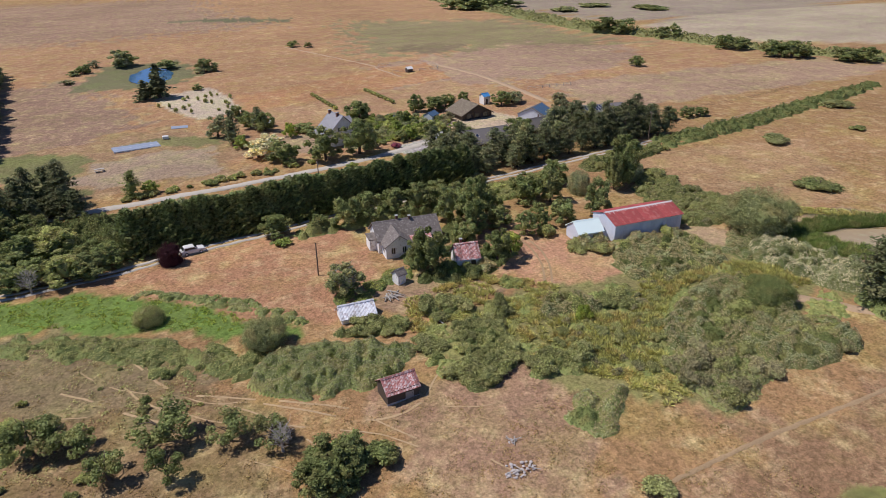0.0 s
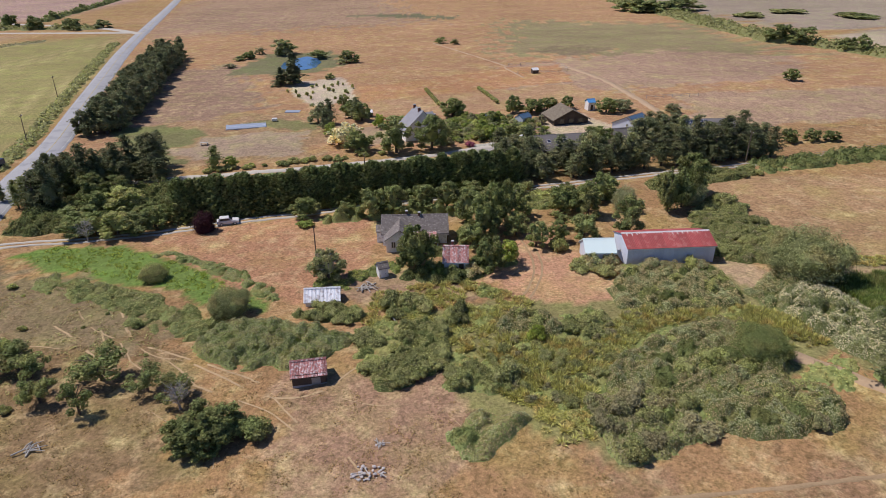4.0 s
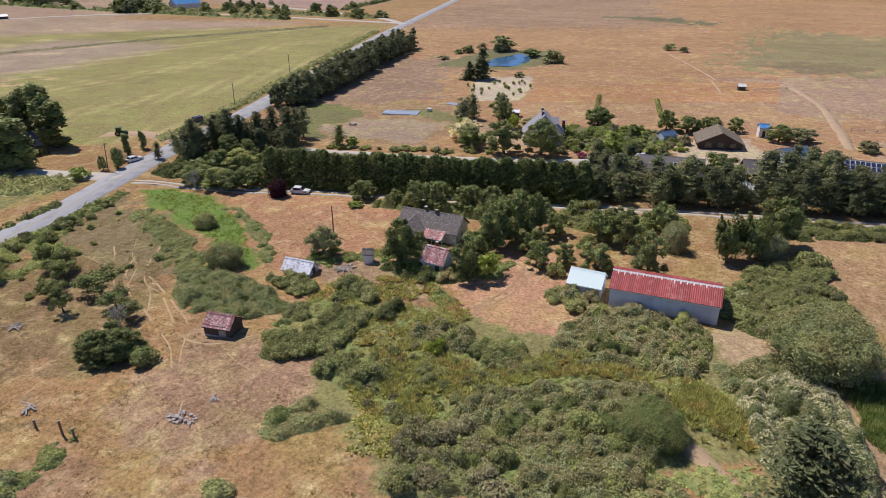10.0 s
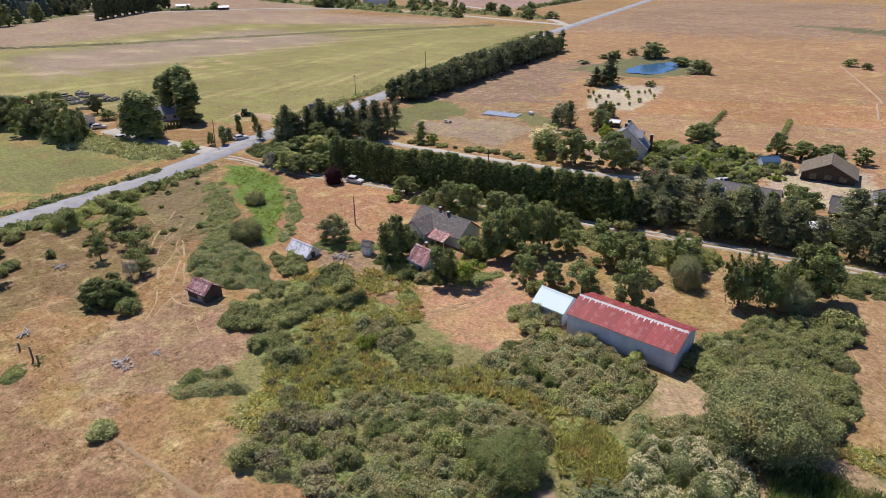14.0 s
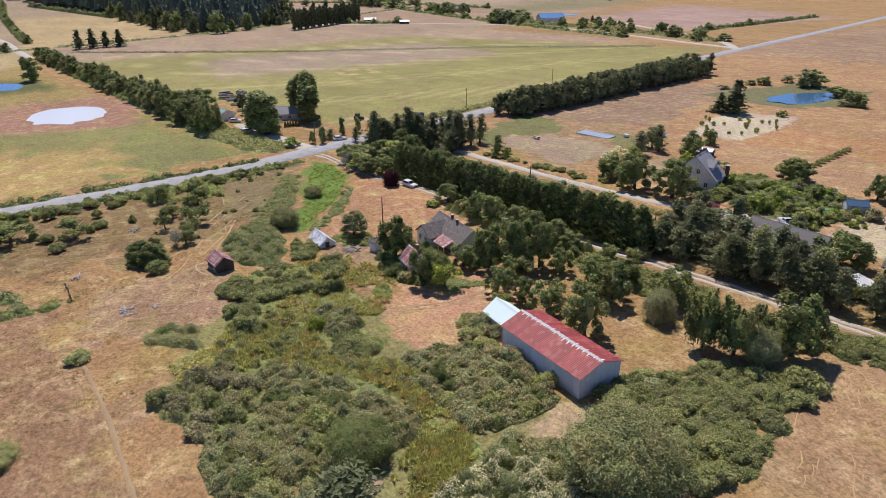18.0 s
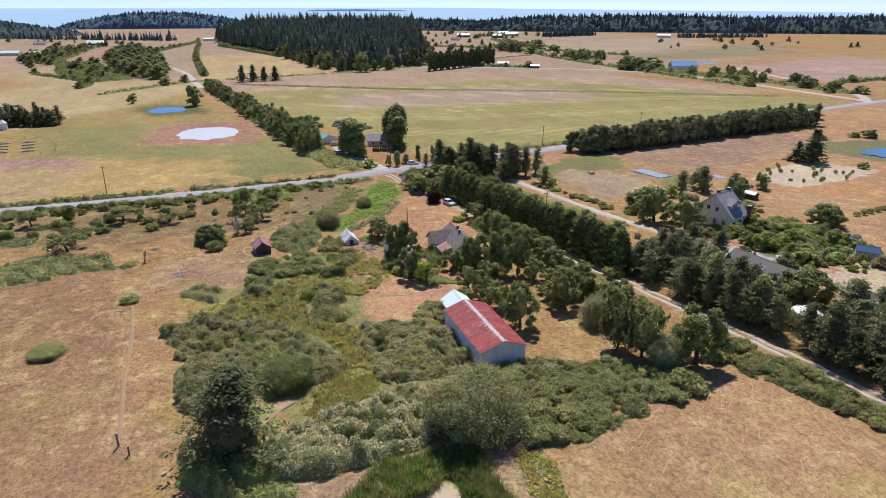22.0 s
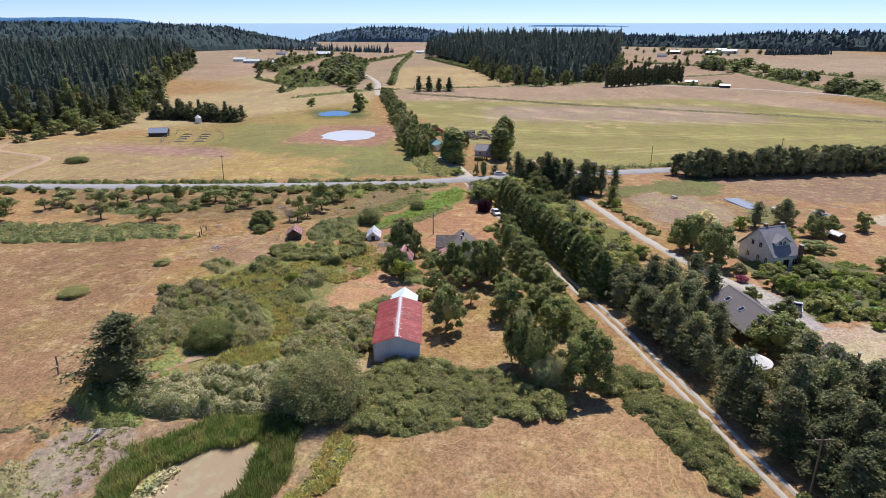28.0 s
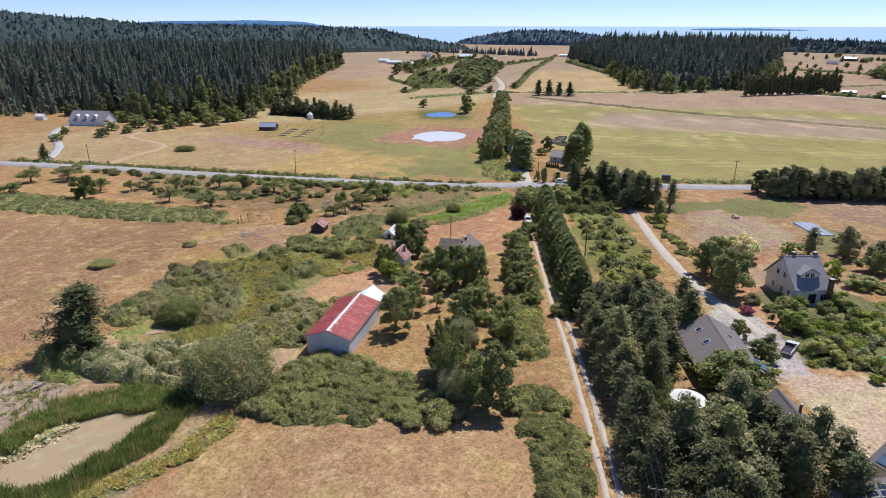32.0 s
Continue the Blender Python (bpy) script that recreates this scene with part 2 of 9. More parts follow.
def ground_material():
    m = bpy.data.materials.new("ground_cover")
    m.use_nodes = True
    n, l = m.node_tree.nodes, m.node_tree.links
    b = n["Principled BSDF"]
    b.inputs["Roughness"].default_value, b.inputs["Specular IOR Level"].default_value = 1.0, 0.05
    att = n.new("ShaderNodeAttribute")
    att.attribute_name = "cover"
    tc = n.new("ShaderNodeTexCoord")
    total = None
    for scale, detail, gain in ((0.012, 4, 0.5), (0.11, 5, 0.6), (0.75, 6, 0.8), (3.0, 5, 1.1), (8.5, 3, 1.15)):
        t = n.new("ShaderNodeTexNoise")
        t.inputs["Scale"].default_value, t.inputs["Detail"].default_value = scale, detail
        t.inputs["Roughness"].default_value = 0.65
        l.new(tc.outputs["Object"], t.inputs["Vector"])
        q = n.new("ShaderNodeMath")
        q.operation = "MULTIPLY_ADD"
        l.new(t.outputs[0], q.inputs[0])
        q.inputs[1].default_value, q.inputs[2].default_value = gain, 1 - gain / 2
        if total is None:
            total = q.outputs[0]
        else:
            p = n.new("ShaderNodeMath")
            p.operation = "MULTIPLY"
            l.new(total, p.inputs[0])
            l.new(q.outputs[0], p.inputs[1])
            total = p.outputs[0]
        last = t
        if scale == 0.75:
            tuft = t
        if scale == 0.11:
            patch = t
    for sx, sy, gain in ((0.02, 0.5, 0.12), (0.9, 0.05, 0.13), (0.012, 0.05, 0.45)):
        mp = n.new("ShaderNodeMapping")
        mp.inputs["Scale"].default_value = (sx, sy, 1)
        mp.inputs["Rotation"].default_value = (0, 0, radians(14))
        l.new(tc.outputs["Object"], mp.inputs["Vector"])
        t = n.new("ShaderNodeTexNoise")
        t.inputs["Scale"].default_value, t.inputs["Detail"].default_value = 1.0, 4
        l.new(mp.outputs[0], t.inputs["Vector"])
        q = n.new("ShaderNodeMath")
        q.operation = "MULTIPLY_ADD"
        l.new(t.outputs[0], q.inputs[0])
        q.inputs[1].default_value, q.inputs[2].default_value = gain, 1 - gain / 2
        p = n.new("ShaderNodeMath")
        p.operation = "MULTIPLY"
        l.new(total, p.inputs[0])
        l.new(q.outputs[0], p.inputs[1])
        total = p.outputs[0]
    s = n.new("ShaderNodeVectorMath")
    s.operation = "SCALE"
    l.new(att.outputs["Color"], s.inputs[0])
    l.new(total, s.inputs["Scale"])
    sep = n.new("ShaderNodeSeparateColor")
    l.new(att.outputs["Color"], sep.inputs[0])
    dry = n.new("ShaderNodeMath")
    dry.operation = "MULTIPLY_ADD"
    l.new(sep.outputs[1], dry.inputs[0])
    dry.inputs[1].default_value = -1.22
    l.new(sep.outputs[0], dry.inputs[2])
    amount = n.new("ShaderNodeMapRange")
    amount.inputs[2].default_value = 0.06
    l.new(dry.outputs[0], amount.inputs[0])
    pn = n.new("ShaderNodeTexNoise")
    pn.inputs["Scale"].default_value, pn.inputs["Detail"].default_value, pn.inputs["Roughness"].default_value = 0.28, 8, 0.7
    l.new(tc.outputs["Object"], pn.inputs["Vector"])
    pr = n.new("ShaderNodeMapRange")
    pr.inputs[1].default_value, pr.inputs[2].default_value, pr.inputs[4].default_value = 0.5, 0.72, 0.75
    l.new(pn.outputs[0], pr.inputs[0])
    pm = n.new("ShaderNodeMath")
    pm.operation = "MULTIPLY"
    l.new(amount.outputs[0], pm.inputs[0])
    l.new(pr.outputs[0], pm.inputs[1])
    straw = n.new("ShaderNodeMix")
    straw.data_type = "RGBA"
    l.new(pm.outputs[0], straw.inputs[0])
    l.new(att.outputs["Color"], straw.inputs[6])
    straw.inputs[7].default_value = (0.68, 0.50, 0.28, 1)
    tn = n.new("ShaderNodeTexNoise")
    tn.inputs["Scale"].default_value, tn.inputs["Detail"].default_value, tn.inputs["Roughness"].default_value = 1.05, 5, 0.6
    l.new(tc.outputs["Object"], tn.inputs["Vector"])
    tr = n.new("ShaderNodeMapRange")
    tr.inputs[1].default_value, tr.inputs[2].default_value, tr.inputs[4].default_value = 0.5, 0.66, 0.5
    l.new(tn.outputs[0], tr.inputs[0])
    clumps = n.new("ShaderNodeMix")
    clumps.data_type = "RGBA"
    clumps.blend_type = "MULTIPLY"
    l.new(tr.outputs[0], clumps.inputs[0])
    l.new(straw.outputs[2], clumps.inputs[6])
    clumps.inputs[7].default_value = (0.52, 0.58, 0.55, 1)
    tn2 = n.new("ShaderNodeTexNoise")
    tn2.inputs["Scale"].default_value, tn2.inputs["Detail"].default_value, tn2.inputs["Roughness"].default_value = 1.7, 3, 0.55
    l.new(tc.outputs["Object"], tn2.inputs["Vector"])
    tr2 = n.new("ShaderNodeMapRange")
    tr2.inputs[1].default_value, tr2.inputs[2].default_value, tr2.inputs[4].default_value = 0.49, 0.6, 0.6
    l.new(tn2.outputs[0], tr2.inputs[0])
    small = n.new("ShaderNodeMix")
    small.data_type = "RGBA"
    small.blend_type = "MULTIPLY"
    l.new(tr2.outputs[0], small.inputs[0])
    l.new(clumps.outputs[2], small.inputs[6])
    small.inputs[7].default_value = (0.60, 0.62, 0.58, 1)
    l.new(small.outputs[2], s.inputs[0])
    hue = n.new("ShaderNodeMix")
    hue.data_type = "RGBA"
    hue.blend_type = "MULTIPLY"
    rng = n.new("ShaderNodeMapRange")
    rng.inputs[1].default_value, rng.inputs[2].default_value = 0.45, 0.65
    l.new(patch.outputs[0], rng.inputs[0])
    l.new(rng.outputs[0], hue.inputs[0])
    l.new(s.outputs[0], hue.inputs[6])
    hue.inputs[7].default_value = (0.92, 1.04, 0.85, 1)
    l.new(hue.outputs[2], b.inputs["Base Color"])
    bn = n.new("ShaderNodeBump")
    bn.inputs["Strength"].default_value, bn.inputs["Distance"].default_value = 0.8, 0.35
    l.new(tuft.outputs[0], bn.inputs["Height"])
    l.new(bn.outputs[0], b.inputs["Normal"])
    return m


GROUND = ground_material()


# ---- builders ----
def height(x, y):
    """The lie of the land: a gentle fall to the west."""
    return 0.5 + 9 * np.tanh(np.asarray(x, float) / 450) + 0 * np.asarray(y, float)


def zg(x, y):
    return float(height(x, y))


def arrays_mesh(name, verts, quads=None, tris=None, mat=None, smooth=False):
    me = bpy.data.meshes.new(name)
    quads = np.zeros((0, 4), np.int32) if quads is None else np.asarray(quads, np.int32)
    tris = np.zeros((0, 3), np.int32) if tris is None else np.asarray(tris, np.int32)
    verts = np.asarray(verts, np.float32)
    me.vertices.add(len(verts))
    me.vertices.foreach_set("co", verts.ravel())
    me.loops.add(quads.size + tris.size)
    me.loops.foreach_set("vertex_index", np.concatenate((quads.ravel(), tris.ravel())))
    me.polygons.add(len(quads) + len(tris))
    me.polygons.foreach_set("loop_start", np.concatenate((np.arange(len(quads)) * 4, quads.size + np.arange(len(tris)) * 3)).astype(np.int32))
    me.polygons.foreach_set("use_smooth", np.full(len(quads) + len(tris), bool(smooth)))
    me.update(calc_edges=True)
    me.validate()
    if mat:
        me.materials.append(mat)
    return me


def thing(name, x, y, label, category, group="", z=None, rz=0.0, kind=""):
    ob = new(name)
    ob.empty_display_size = 0.3
    ob.matrix_basis = pose(x, y, zg(x, y) if z is None else z, 0, 0, rz)
    return tagged(ob, label, category, group, kind)


def part(name, data, mat, parent, label="", at=None):
    """Links a bmesh or a mesh as one object under a thing or a part."""
    if isinstance(data, bmesh.types.BMesh):
        me = bpy.data.meshes.new(name)
        data.normal_update()
        data.to_mesh(me)
        data.free()
    else:
        me = data
    if mat and not me.materials:
        me.materials.append(mat)
    ob = new(name, me)
    ob.parent = parent
    if at is not None:
        ob.matrix_basis = at
    if label:
        ob["label"] = label
    return ob


def bm_box(bm, x0, x1, y0, y1, z0, z1, bevel=0.0):
    v = [bm.verts.new(p) for p in ((x0, y0, z0), (x1, y0, z0), (x1, y1, z0), (x0, y1, z0), (x0, y0, z1), (x1, y0, z1), (x1, y1, z1), (x0, y1, z1))]
    f = [bm.faces.new([v[i] for i in q]) for q in ((3, 2, 1, 0), (4, 5, 6, 7), (0, 1, 5, 4), (1, 2, 6, 5), (2, 3, 7, 6), (3, 0, 4, 7))]
    if bevel:
        bmesh.ops.bevel(bm, geom=list({e for q in f for e in q.edges}), offset=bevel, segments=1, affect="EDGES")
    return v


def box(x0, x1, y0, y1, z0, z1, bevel=0.0):
    bm = bmesh.new()
    bm_box(bm, x0, x1, y0, y1, z0, z1, bevel)
    return bm


def prism(outline, a0, a1, axis="x"):
    """A closed outline of (u, z) pairs drawn out from a0 to a1 along x or y."""
    bm = bmesh.new()
    put = (lambda a, u, z: (a, u, z)) if axis == "x" else (lambda a, u, z: (u, a, z))
    lo = [bm.verts.new(put(a0, u, z)) for u, z in outline]
    hi = [bm.verts.new(put(a1, u, z)) for u, z in outline]
    bm.faces.new(lo)
    bm.faces.new(hi[::-1])
    for i in range(len(lo)):
        j = (i + 1) % len(lo)
        bm.faces.new((lo[j], lo[i], hi[i], hi[j]))
    bmesh.ops.recalc_face_normals(bm, faces=bm.faces)
    return bm


def tube_arrays(points, radii, sides=6):
    """Vertices and quads of a tapered tube along points."""
    pts = np.asarray(points, float)
    vs, qs = [], []
    for i, p in enumerate(pts):
        d = pts[min(i + 1, len(pts) - 1)] - pts[max(i - 1, 0)]
        d = d / (np.linalg.norm(d) + 1e-9)
        u = np.cross(d, (0.31, 0.95, 0.1))
        u /= np.linalg.norm(u) + 1e-9
        w = np.cross(d, u)
        for k in range(sides):
            a = 2 * math.pi * k / sides
            vs.append(p + radii[i] * (math.cos(a) * u + math.sin(a) * w))
    for i in range(len(pts) - 1):
        for k in range(sides):
            a, b = i * sides + k, i * sides + (k + 1) % sides
            qs.append((a, b, b + sides, a + sides))
    return np.array(vs), np.array(qs, np.int32)


def join(pieces):
    """Several (verts, quads, tris) into one."""
    vs, qs, ts, n = [], [], [], 0
    for v, q, t in pieces:
        vs.append(v)
        if q is not None and len(q):
            qs.append(np.asarray(q) + n)
        if t is not None and len(t):
            ts.append(np.asarray(t) + n)
        n += len(v)
    return np.vstack(vs), (np.vstack(qs) if qs else None), (np.vstack(ts) if ts else None)


def unit(v):
    return v / (np.linalg.norm(v, axis=-1, keepdims=True) + 1e-9)


def leaves(rng, centres, normals, sizes, slim=0.6):
    """One diamond-shaped spray of leaves at each centre, facing its normal."""
    n = len(centres)
    u = unit(np.cross(normals, rng.normal(size=(n, 3))))
    v = np.cross(normals, u)
    s = np.asarray(sizes)[:, None]
    lift = normals * s * 0.25
    verts = np.stack((centres + u * s, centres + v * s * slim + lift, centres - u * s, centres - v * s * slim + lift), 1).reshape(-1, 3)
    return verts, np.arange(n * 4, dtype=np.int32).reshape(-1, 4), None


_b = bmesh.new()
bmesh.ops.create_icosphere(_b, subdivisions=1, radius=1)
_b.verts.ensure_lookup_table()
ICO_V = np.array([v.co[:] for v in _b.verts])
ICO_F = np.array([[v.index for v in f.verts] for f in _b.faces], np.int32)
_b.free()
_b = bmesh.new()
bmesh.ops.create_icosphere(_b, subdivisions=2, radius=1)
_b.verts.ensure_lookup_table()
ICO2_V = np.array([v.co[:] for v in _b.verts])
ICO2_F = np.array([[v.index for v in f.verts] for f in _b.faces], np.int32)
_b.free()


def foliage(rng, centre, radii, count, leaf, core=0.78, up=0.0):
    """A clump of foliage: an uneven dark heart with sprays of leaves round it."""
    radii = np.asarray(radii, float)
    out = []
    if core:
        jag = 1 + rng.uniform(-0.3, 0.2, (len(ICO_V), 1))
        out.append((ICO_V * jag * radii * core + centre, None, ICO_F))
    d = unit(rng.normal(size=(count, 3)))
    if up:
        d[:, 2] = np.where(d[:, 2] < -up, -d[:, 2], d[:, 2])
    r = rng.uniform(0.78, 1.1, (count, 1))
    out.append(leaves(rng, centre + d * radii * r, unit(d * 0.8 + rng.normal(size=(count, 3)) * 0.42 + (-0.15, 0.06, 0.45)), leaf * rng.uniform(0.6, 1.3, count)))
    return out


def lumpy(rng, centre, radii, count, leaf, bumps=30, lump=0.24, tight=16.0, floor=-0.25, slim=0.6, core=0.8):
    """A leafy crown: an uneven dark heart and sprays of leaves over many small rounded bosses."""
    radii, centre = np.asarray(radii, float), np.asarray(centre, float)
    boss = unit(rng.normal(size=(bumps, 3)))
    boss[:, 2] = np.where(boss[:, 2] < floor, -boss[:, 2], boss[:, 2])
    size = rng.uniform(0.3, 1.0, bumps)

    def reach(d):
        swell = np.exp(tight * (d @ boss.T - 1)) * size
        return 1 - lump + lump * 1.2 * swell.max(1) ** 0.7, swell.argmax(1)

    d = unit(rng.normal(size=(count, 3)))
    d[:, 2] = np.where(d[:, 2] < floor, -d[:, 2], d[:, 2])
    r, own = reach(d)
    c = centre + d * radii * (r * (1.03 - 0.2 * rng.uniform(0, 1, count) ** 2 + 0.07 * rng.normal(size=count)))[:, None]
    nn = unit(d * 0.55 + unit(d - boss[own] * 0.96) * 0.5 + rng.normal(size=(count, 3)) * 0.42 + (-0.1, 0.04, 0.25))
    heart, _ = reach(ICO2_V)
    return [(ICO2_V * (heart * core)[:, None] * radii + centre, None, ICO2_F), leaves(rng, c, nn, leaf * rng.uniform(0.6, 1.35, count), slim)]


def trunk_mesh(rng, h, r, limbs, spread, start=0.35, lean=0.3):
    x, y = rng.uniform(-lean, lean, 2)
    stem = [(0, 0, -0.3), (x * 0.3, y * 0.3, h * 0.4), (x, y, h)]
    pieces = [(*tube_arrays(stem, (r * 1.25, r * 0.85, r * 0.3), 7), None)]
    for i in range(limbs):
        a = 2 * math.pi * (i + rng.uniform(0, 0.6)) / limbs
        z0 = h * rng.uniform(start, 0.75)
        s = spread * rng.uniform(0.6, 1.0)
        p = [(x * 0.5, y * 0.5, z0), (math.cos(a) * s * 0.5, math.sin(a) * s * 0.5, z0 + s * 0.45), (math.cos(a) * s, math.sin(a) * s, z0 + s * rng.uniform(0.5, 0.9))]
        pieces.append((*tube_arrays(p, (r * 0.5, r * 0.35, r * 0.12), 5), None))
    return join(pieces)


def tree_meshes(kind, seed, far=False):
    """Trunk and crown of one tree of the kind, at its nominal size (height 8, width 7 and so on)."""
    rng = np.random.default_rng(seed)
    pieces = []
    many, leaf_size, heart = ((1.0, 1.0, 1.0), (0.66, 1.15, 1.04), (0.36, 1.5, 1.12), (0.13, 2.4, 1.2))[far]

    def clump(rng_, centre, radii, count, leaf, core=0.78, up=0.0):
        return foliage(rng_, centre, radii, int(count * many), leaf * leaf_size, core * heart, up)

    if kind == "broad":
        trunk = trunk_mesh(rng, 5.6, 0.22, 6, 2.2)
        lobes = (28, 23, 16, 10)[far]
        for i in range(lobes):
            a, f = 2.4 * i + rng.uniform(-0.6, 0.6), (i + 0.5) / lobes
            z = (0.95, 0.95, 0.8, 0.6)[far] + 5.5 * f
            out = 2.15 * math.sin(math.pi * (0.3 + 0.52 * f)) ** 0.8 * rng.uniform(0.5, 1.25)
            r = rng.uniform(0.6, 1.2) * (1.05 - 0.2 * f) * (1.0, 1.05, 1.3, 1.7)[far]
            pieces += lumpy(rng, (math.cos(a) * out, math.sin(a) * out, z), (r, r, r * rng.uniform(0.75, 1.1)), int(270 * many), 0.14 * leaf_size, 26, 0.55, 18.0, -0.7, core=(0.74, 0.76, 0.8, 0.84)[far])
        pieces.append((ICO_V * (1.1, 1.1, 2.2) + (0, 0, 3.4), None, ICO_F))
    elif kind == "orchard":
        trunk = trunk_mesh(rng, 3.6, 0.2, 7, 2.6, 0.3, 0.6)
        for i in range(15):
            a, q = rng.uniform(0, 2 * math.pi), math.sqrt(rng.uniform(0.03, 1))
            r = rng.uniform(0.55, 1.0)
            pieces += clump(rng, (math.cos(a) * q * 2.6, math.sin(a) * q * 2.6, rng.uniform(2.6, 4.9) - q * 0.8), (r * 1.15, r * 1.15, r * 0.75), 110, 0.19, 0.55)
    elif kind == "bush":
        trunk = trunk_mesh(rng, 1.8, 0.08, 5, 1.2, 0.1)
        for i in range(13):
            a, q = rng.uniform(0, 2 * math.pi), math.sqrt(rng.uniform(0, 1))
            r = rng.uniform(0.6, 0.95)
            pieces += clump(rng, (math.cos(a) * q * 1.35, math.sin(a) * q * 1.35, r * 0.6 + rng.uniform(0, 1.5) * (1 - 0.55 * q)), (r, r, r * 0.85), 120, 0.18, 0.75, up=0.3)
    elif kind == "shrub":
        trunk = trunk_mesh(rng, 1.5, 0.07, 5, 1.2, 0.1)
        for i in range(9):
            a, q = 2.4 * i + rng.uniform(-0.5, 0.5), 1.25 * math.sqrt(i / 8.0)
            r = rng.uniform(0.65, 1.15)
            pieces += lumpy(rng, (math.cos(a) * q, math.sin(a) * q, rng.uniform(0.4, 1.35) * (1 - 0.3 * q)), (r, r, r * rng.uniform(0.7, 1.1)), int(210 * max(many, 0.3)), 0.14 * leaf_size, 26, 0.42, 20.0, -0.25, core=0.84)
    elif kind == "dome":
        trunk = trunk_mesh(rng, 4.0, 0.2, 7, 3.0, 0.1)
        pieces += lumpy(rng, (0, 0, 0.9), (4.7, 4.7, 5.6), int(12500 * many), 0.108 * leaf_size, 260, 0.3, 110.0, -0.15, slim=0.5, core=0.86)
        for i in range(11):
            a, q, r = rng.uniform(0, 2 * math.pi), rng.uniform(2.2, 3.7), rng.uniform(1.2, 2.1)
            pieces += lumpy(rng, (math.cos(a) * q, math.sin(a) * q, rng.uniform(0.8, 4.2)), (r, r, r), int(1100 * many), 0.11 * leaf_size, 44, 0.4, 26.0, -0.3, slim=0.5, core=0.8)
    elif kind == "cherry":
        trunk = trunk_mesh(rng, 5.0, 0.16, 6, 1.8)
        for i in range(30):
            a, q = rng.uniform(0, 2 * math.pi), math.sqrt(rng.uniform(0, 1))
            z = rng.uniform(1.2, 4.9) * (1 - 0.25 * q)
            tip = np.array((math.cos(a) * (q * 2.3 + 0.5), math.sin(a) * (q * 2.3 + 0.5), z + rng.uniform(1.3, 2.2)))
            foot = np.array((math.cos(a) * q * 1.7, math.sin(a) * q * 1.7, z))
            m = 150
            f = rng.uniform(0, 1, m)
            c = foot + (tip - foot) * f[:, None] + rng.normal(size=(m, 3)) * (0.34 * (1.15 - f))[:, None]
            pieces.append(leaves(rng, c, unit(c - (0, 0, z) + rng.normal(size=(m, 3)) * 0.6 + (0, 0, 0.5)), 0.17 * rng.uniform(0.7, 1.3, m)))
        pieces.append((ICO_V * (1.7, 1.7, 2.0) + (0, 0, 2.5), None, ICO_F))
    elif kind == "poplar":
        trunk = trunk_mesh(rng, 12, 0.3, 5, 1.2)
        for i in range(22):
            z = 1.8 + 12.2 * i / 22
            wide = 1.5 * math.sin(math.pi * min(0.97, (z + 1.4) / 16.4)) ** 0.7
            a, r = rng.uniform(0, 2 * math.pi), rng.uniform(0.8, 1.25)
            pieces += clump(rng, (math.cos(a) * wide * 0.7, math.sin(a) * wide * 0.7, z), (r, r, r * 1.5), 85, 0.33)
    elif kind in ("pine", "cedar"):
        fine = kind == "cedar"
        trunk = trunk_mesh(rng, 7.8, 0.22, 6, 1.6, 0.25, 0.5)
        m = 190 if fine else (92, 80, 44, 24)[far]
        k = 30 if fine else (22, 20, 14, 10)[far]
        size = 0.15 if fine else (0.2, 0.21, 0.32, 0.55)[far]
        bend = (-0.9, 0.5) if fine else rng.uniform(-0.5, 0.5, 2)
        for i in range(m):
            f = ((i + rng.uniform()) / m) ** 0.92
            z = 0.8 + 8.3 * f
            reach = (2.75 * (1 - f) ** 0.55 * min(1.0, 0.55 + 2.2 * f) + 0.2) * (rng.uniform(0.3, 1.25) if fine else rng.uniform(0.55, 1.12))
            a = rng.uniform(0, 2 * math.pi)
            t = rng.uniform(0.3, 1.0, k)[:, None] ** 0.8
            root_ = np.array((bend[0] * f, bend[1] * f, z))
            tip = np.array((math.cos(a) * reach, math.sin(a) * reach, reach * rng.uniform(-0.08, 0.3)))
            c = root_ + tip * t + rng.normal(size=(k, 3)) * (0.24, 0.24, 0.13)
            nn = unit(np.array((math.cos(a) * 0.5, math.sin(a) * 0.5, 0.8)) + rng.normal(size=(k, 3)) * 0.5)
            pieces.append(leaves(rng, c, nn, size * rng.uniform(0.7, 1.35, k), 0.42))
        pieces.append((ICO_V * (1.15, 1.15, 2.6) + (bend[0] * 0.3, bend[1] * 0.3, 3.4), None, ICO_F))
        pieces.append((ICO_V * (0.6, 0.6, 1.7) + (bend[0] * 0.7, bend[1] * 0.7, 6.6), None, ICO_F))
    elif kind == "fir":
        trunk = trunk_mesh(rng, 10.5, 0.28, 0, 0)
        tiers = (46, 40, 28, 14)[far]
        for i in range(tiers):
            f = i / tiers
            z = 1.2 + 10.2 * f
            reach = 2.7 * (1 - f) ** 0.8 + 0.25
            for k in range(5):
                a = rng.uniform(0, 2 * math.pi)
                s = reach * rng.uniform(0.55, 1.05)
                m = max(2, int(s * (4.5, 4.0, 3.0, 1.6)[far]))
                t = rng.uniform(0.25, 1, m)[:, None]
                tip = np.array((math.cos(a) * s, math.sin(a) * s, -0.32 * s))
                c = np.array((0, 0, z)) + tip * t + rng.normal(size=(m, 3)) * 0.12
                nn = unit(np.array((math.cos(a) * 0.35, math.sin(a) * 0.35, 1.0)) + rng.normal(size=(m, 3)) * 0.35)
                pieces.append(leaves(rng, c, nn, 0.33 * (1.0, 1.08, 1.3, 2.2)[far] * rng.uniform(0.7, 1.25, m)))
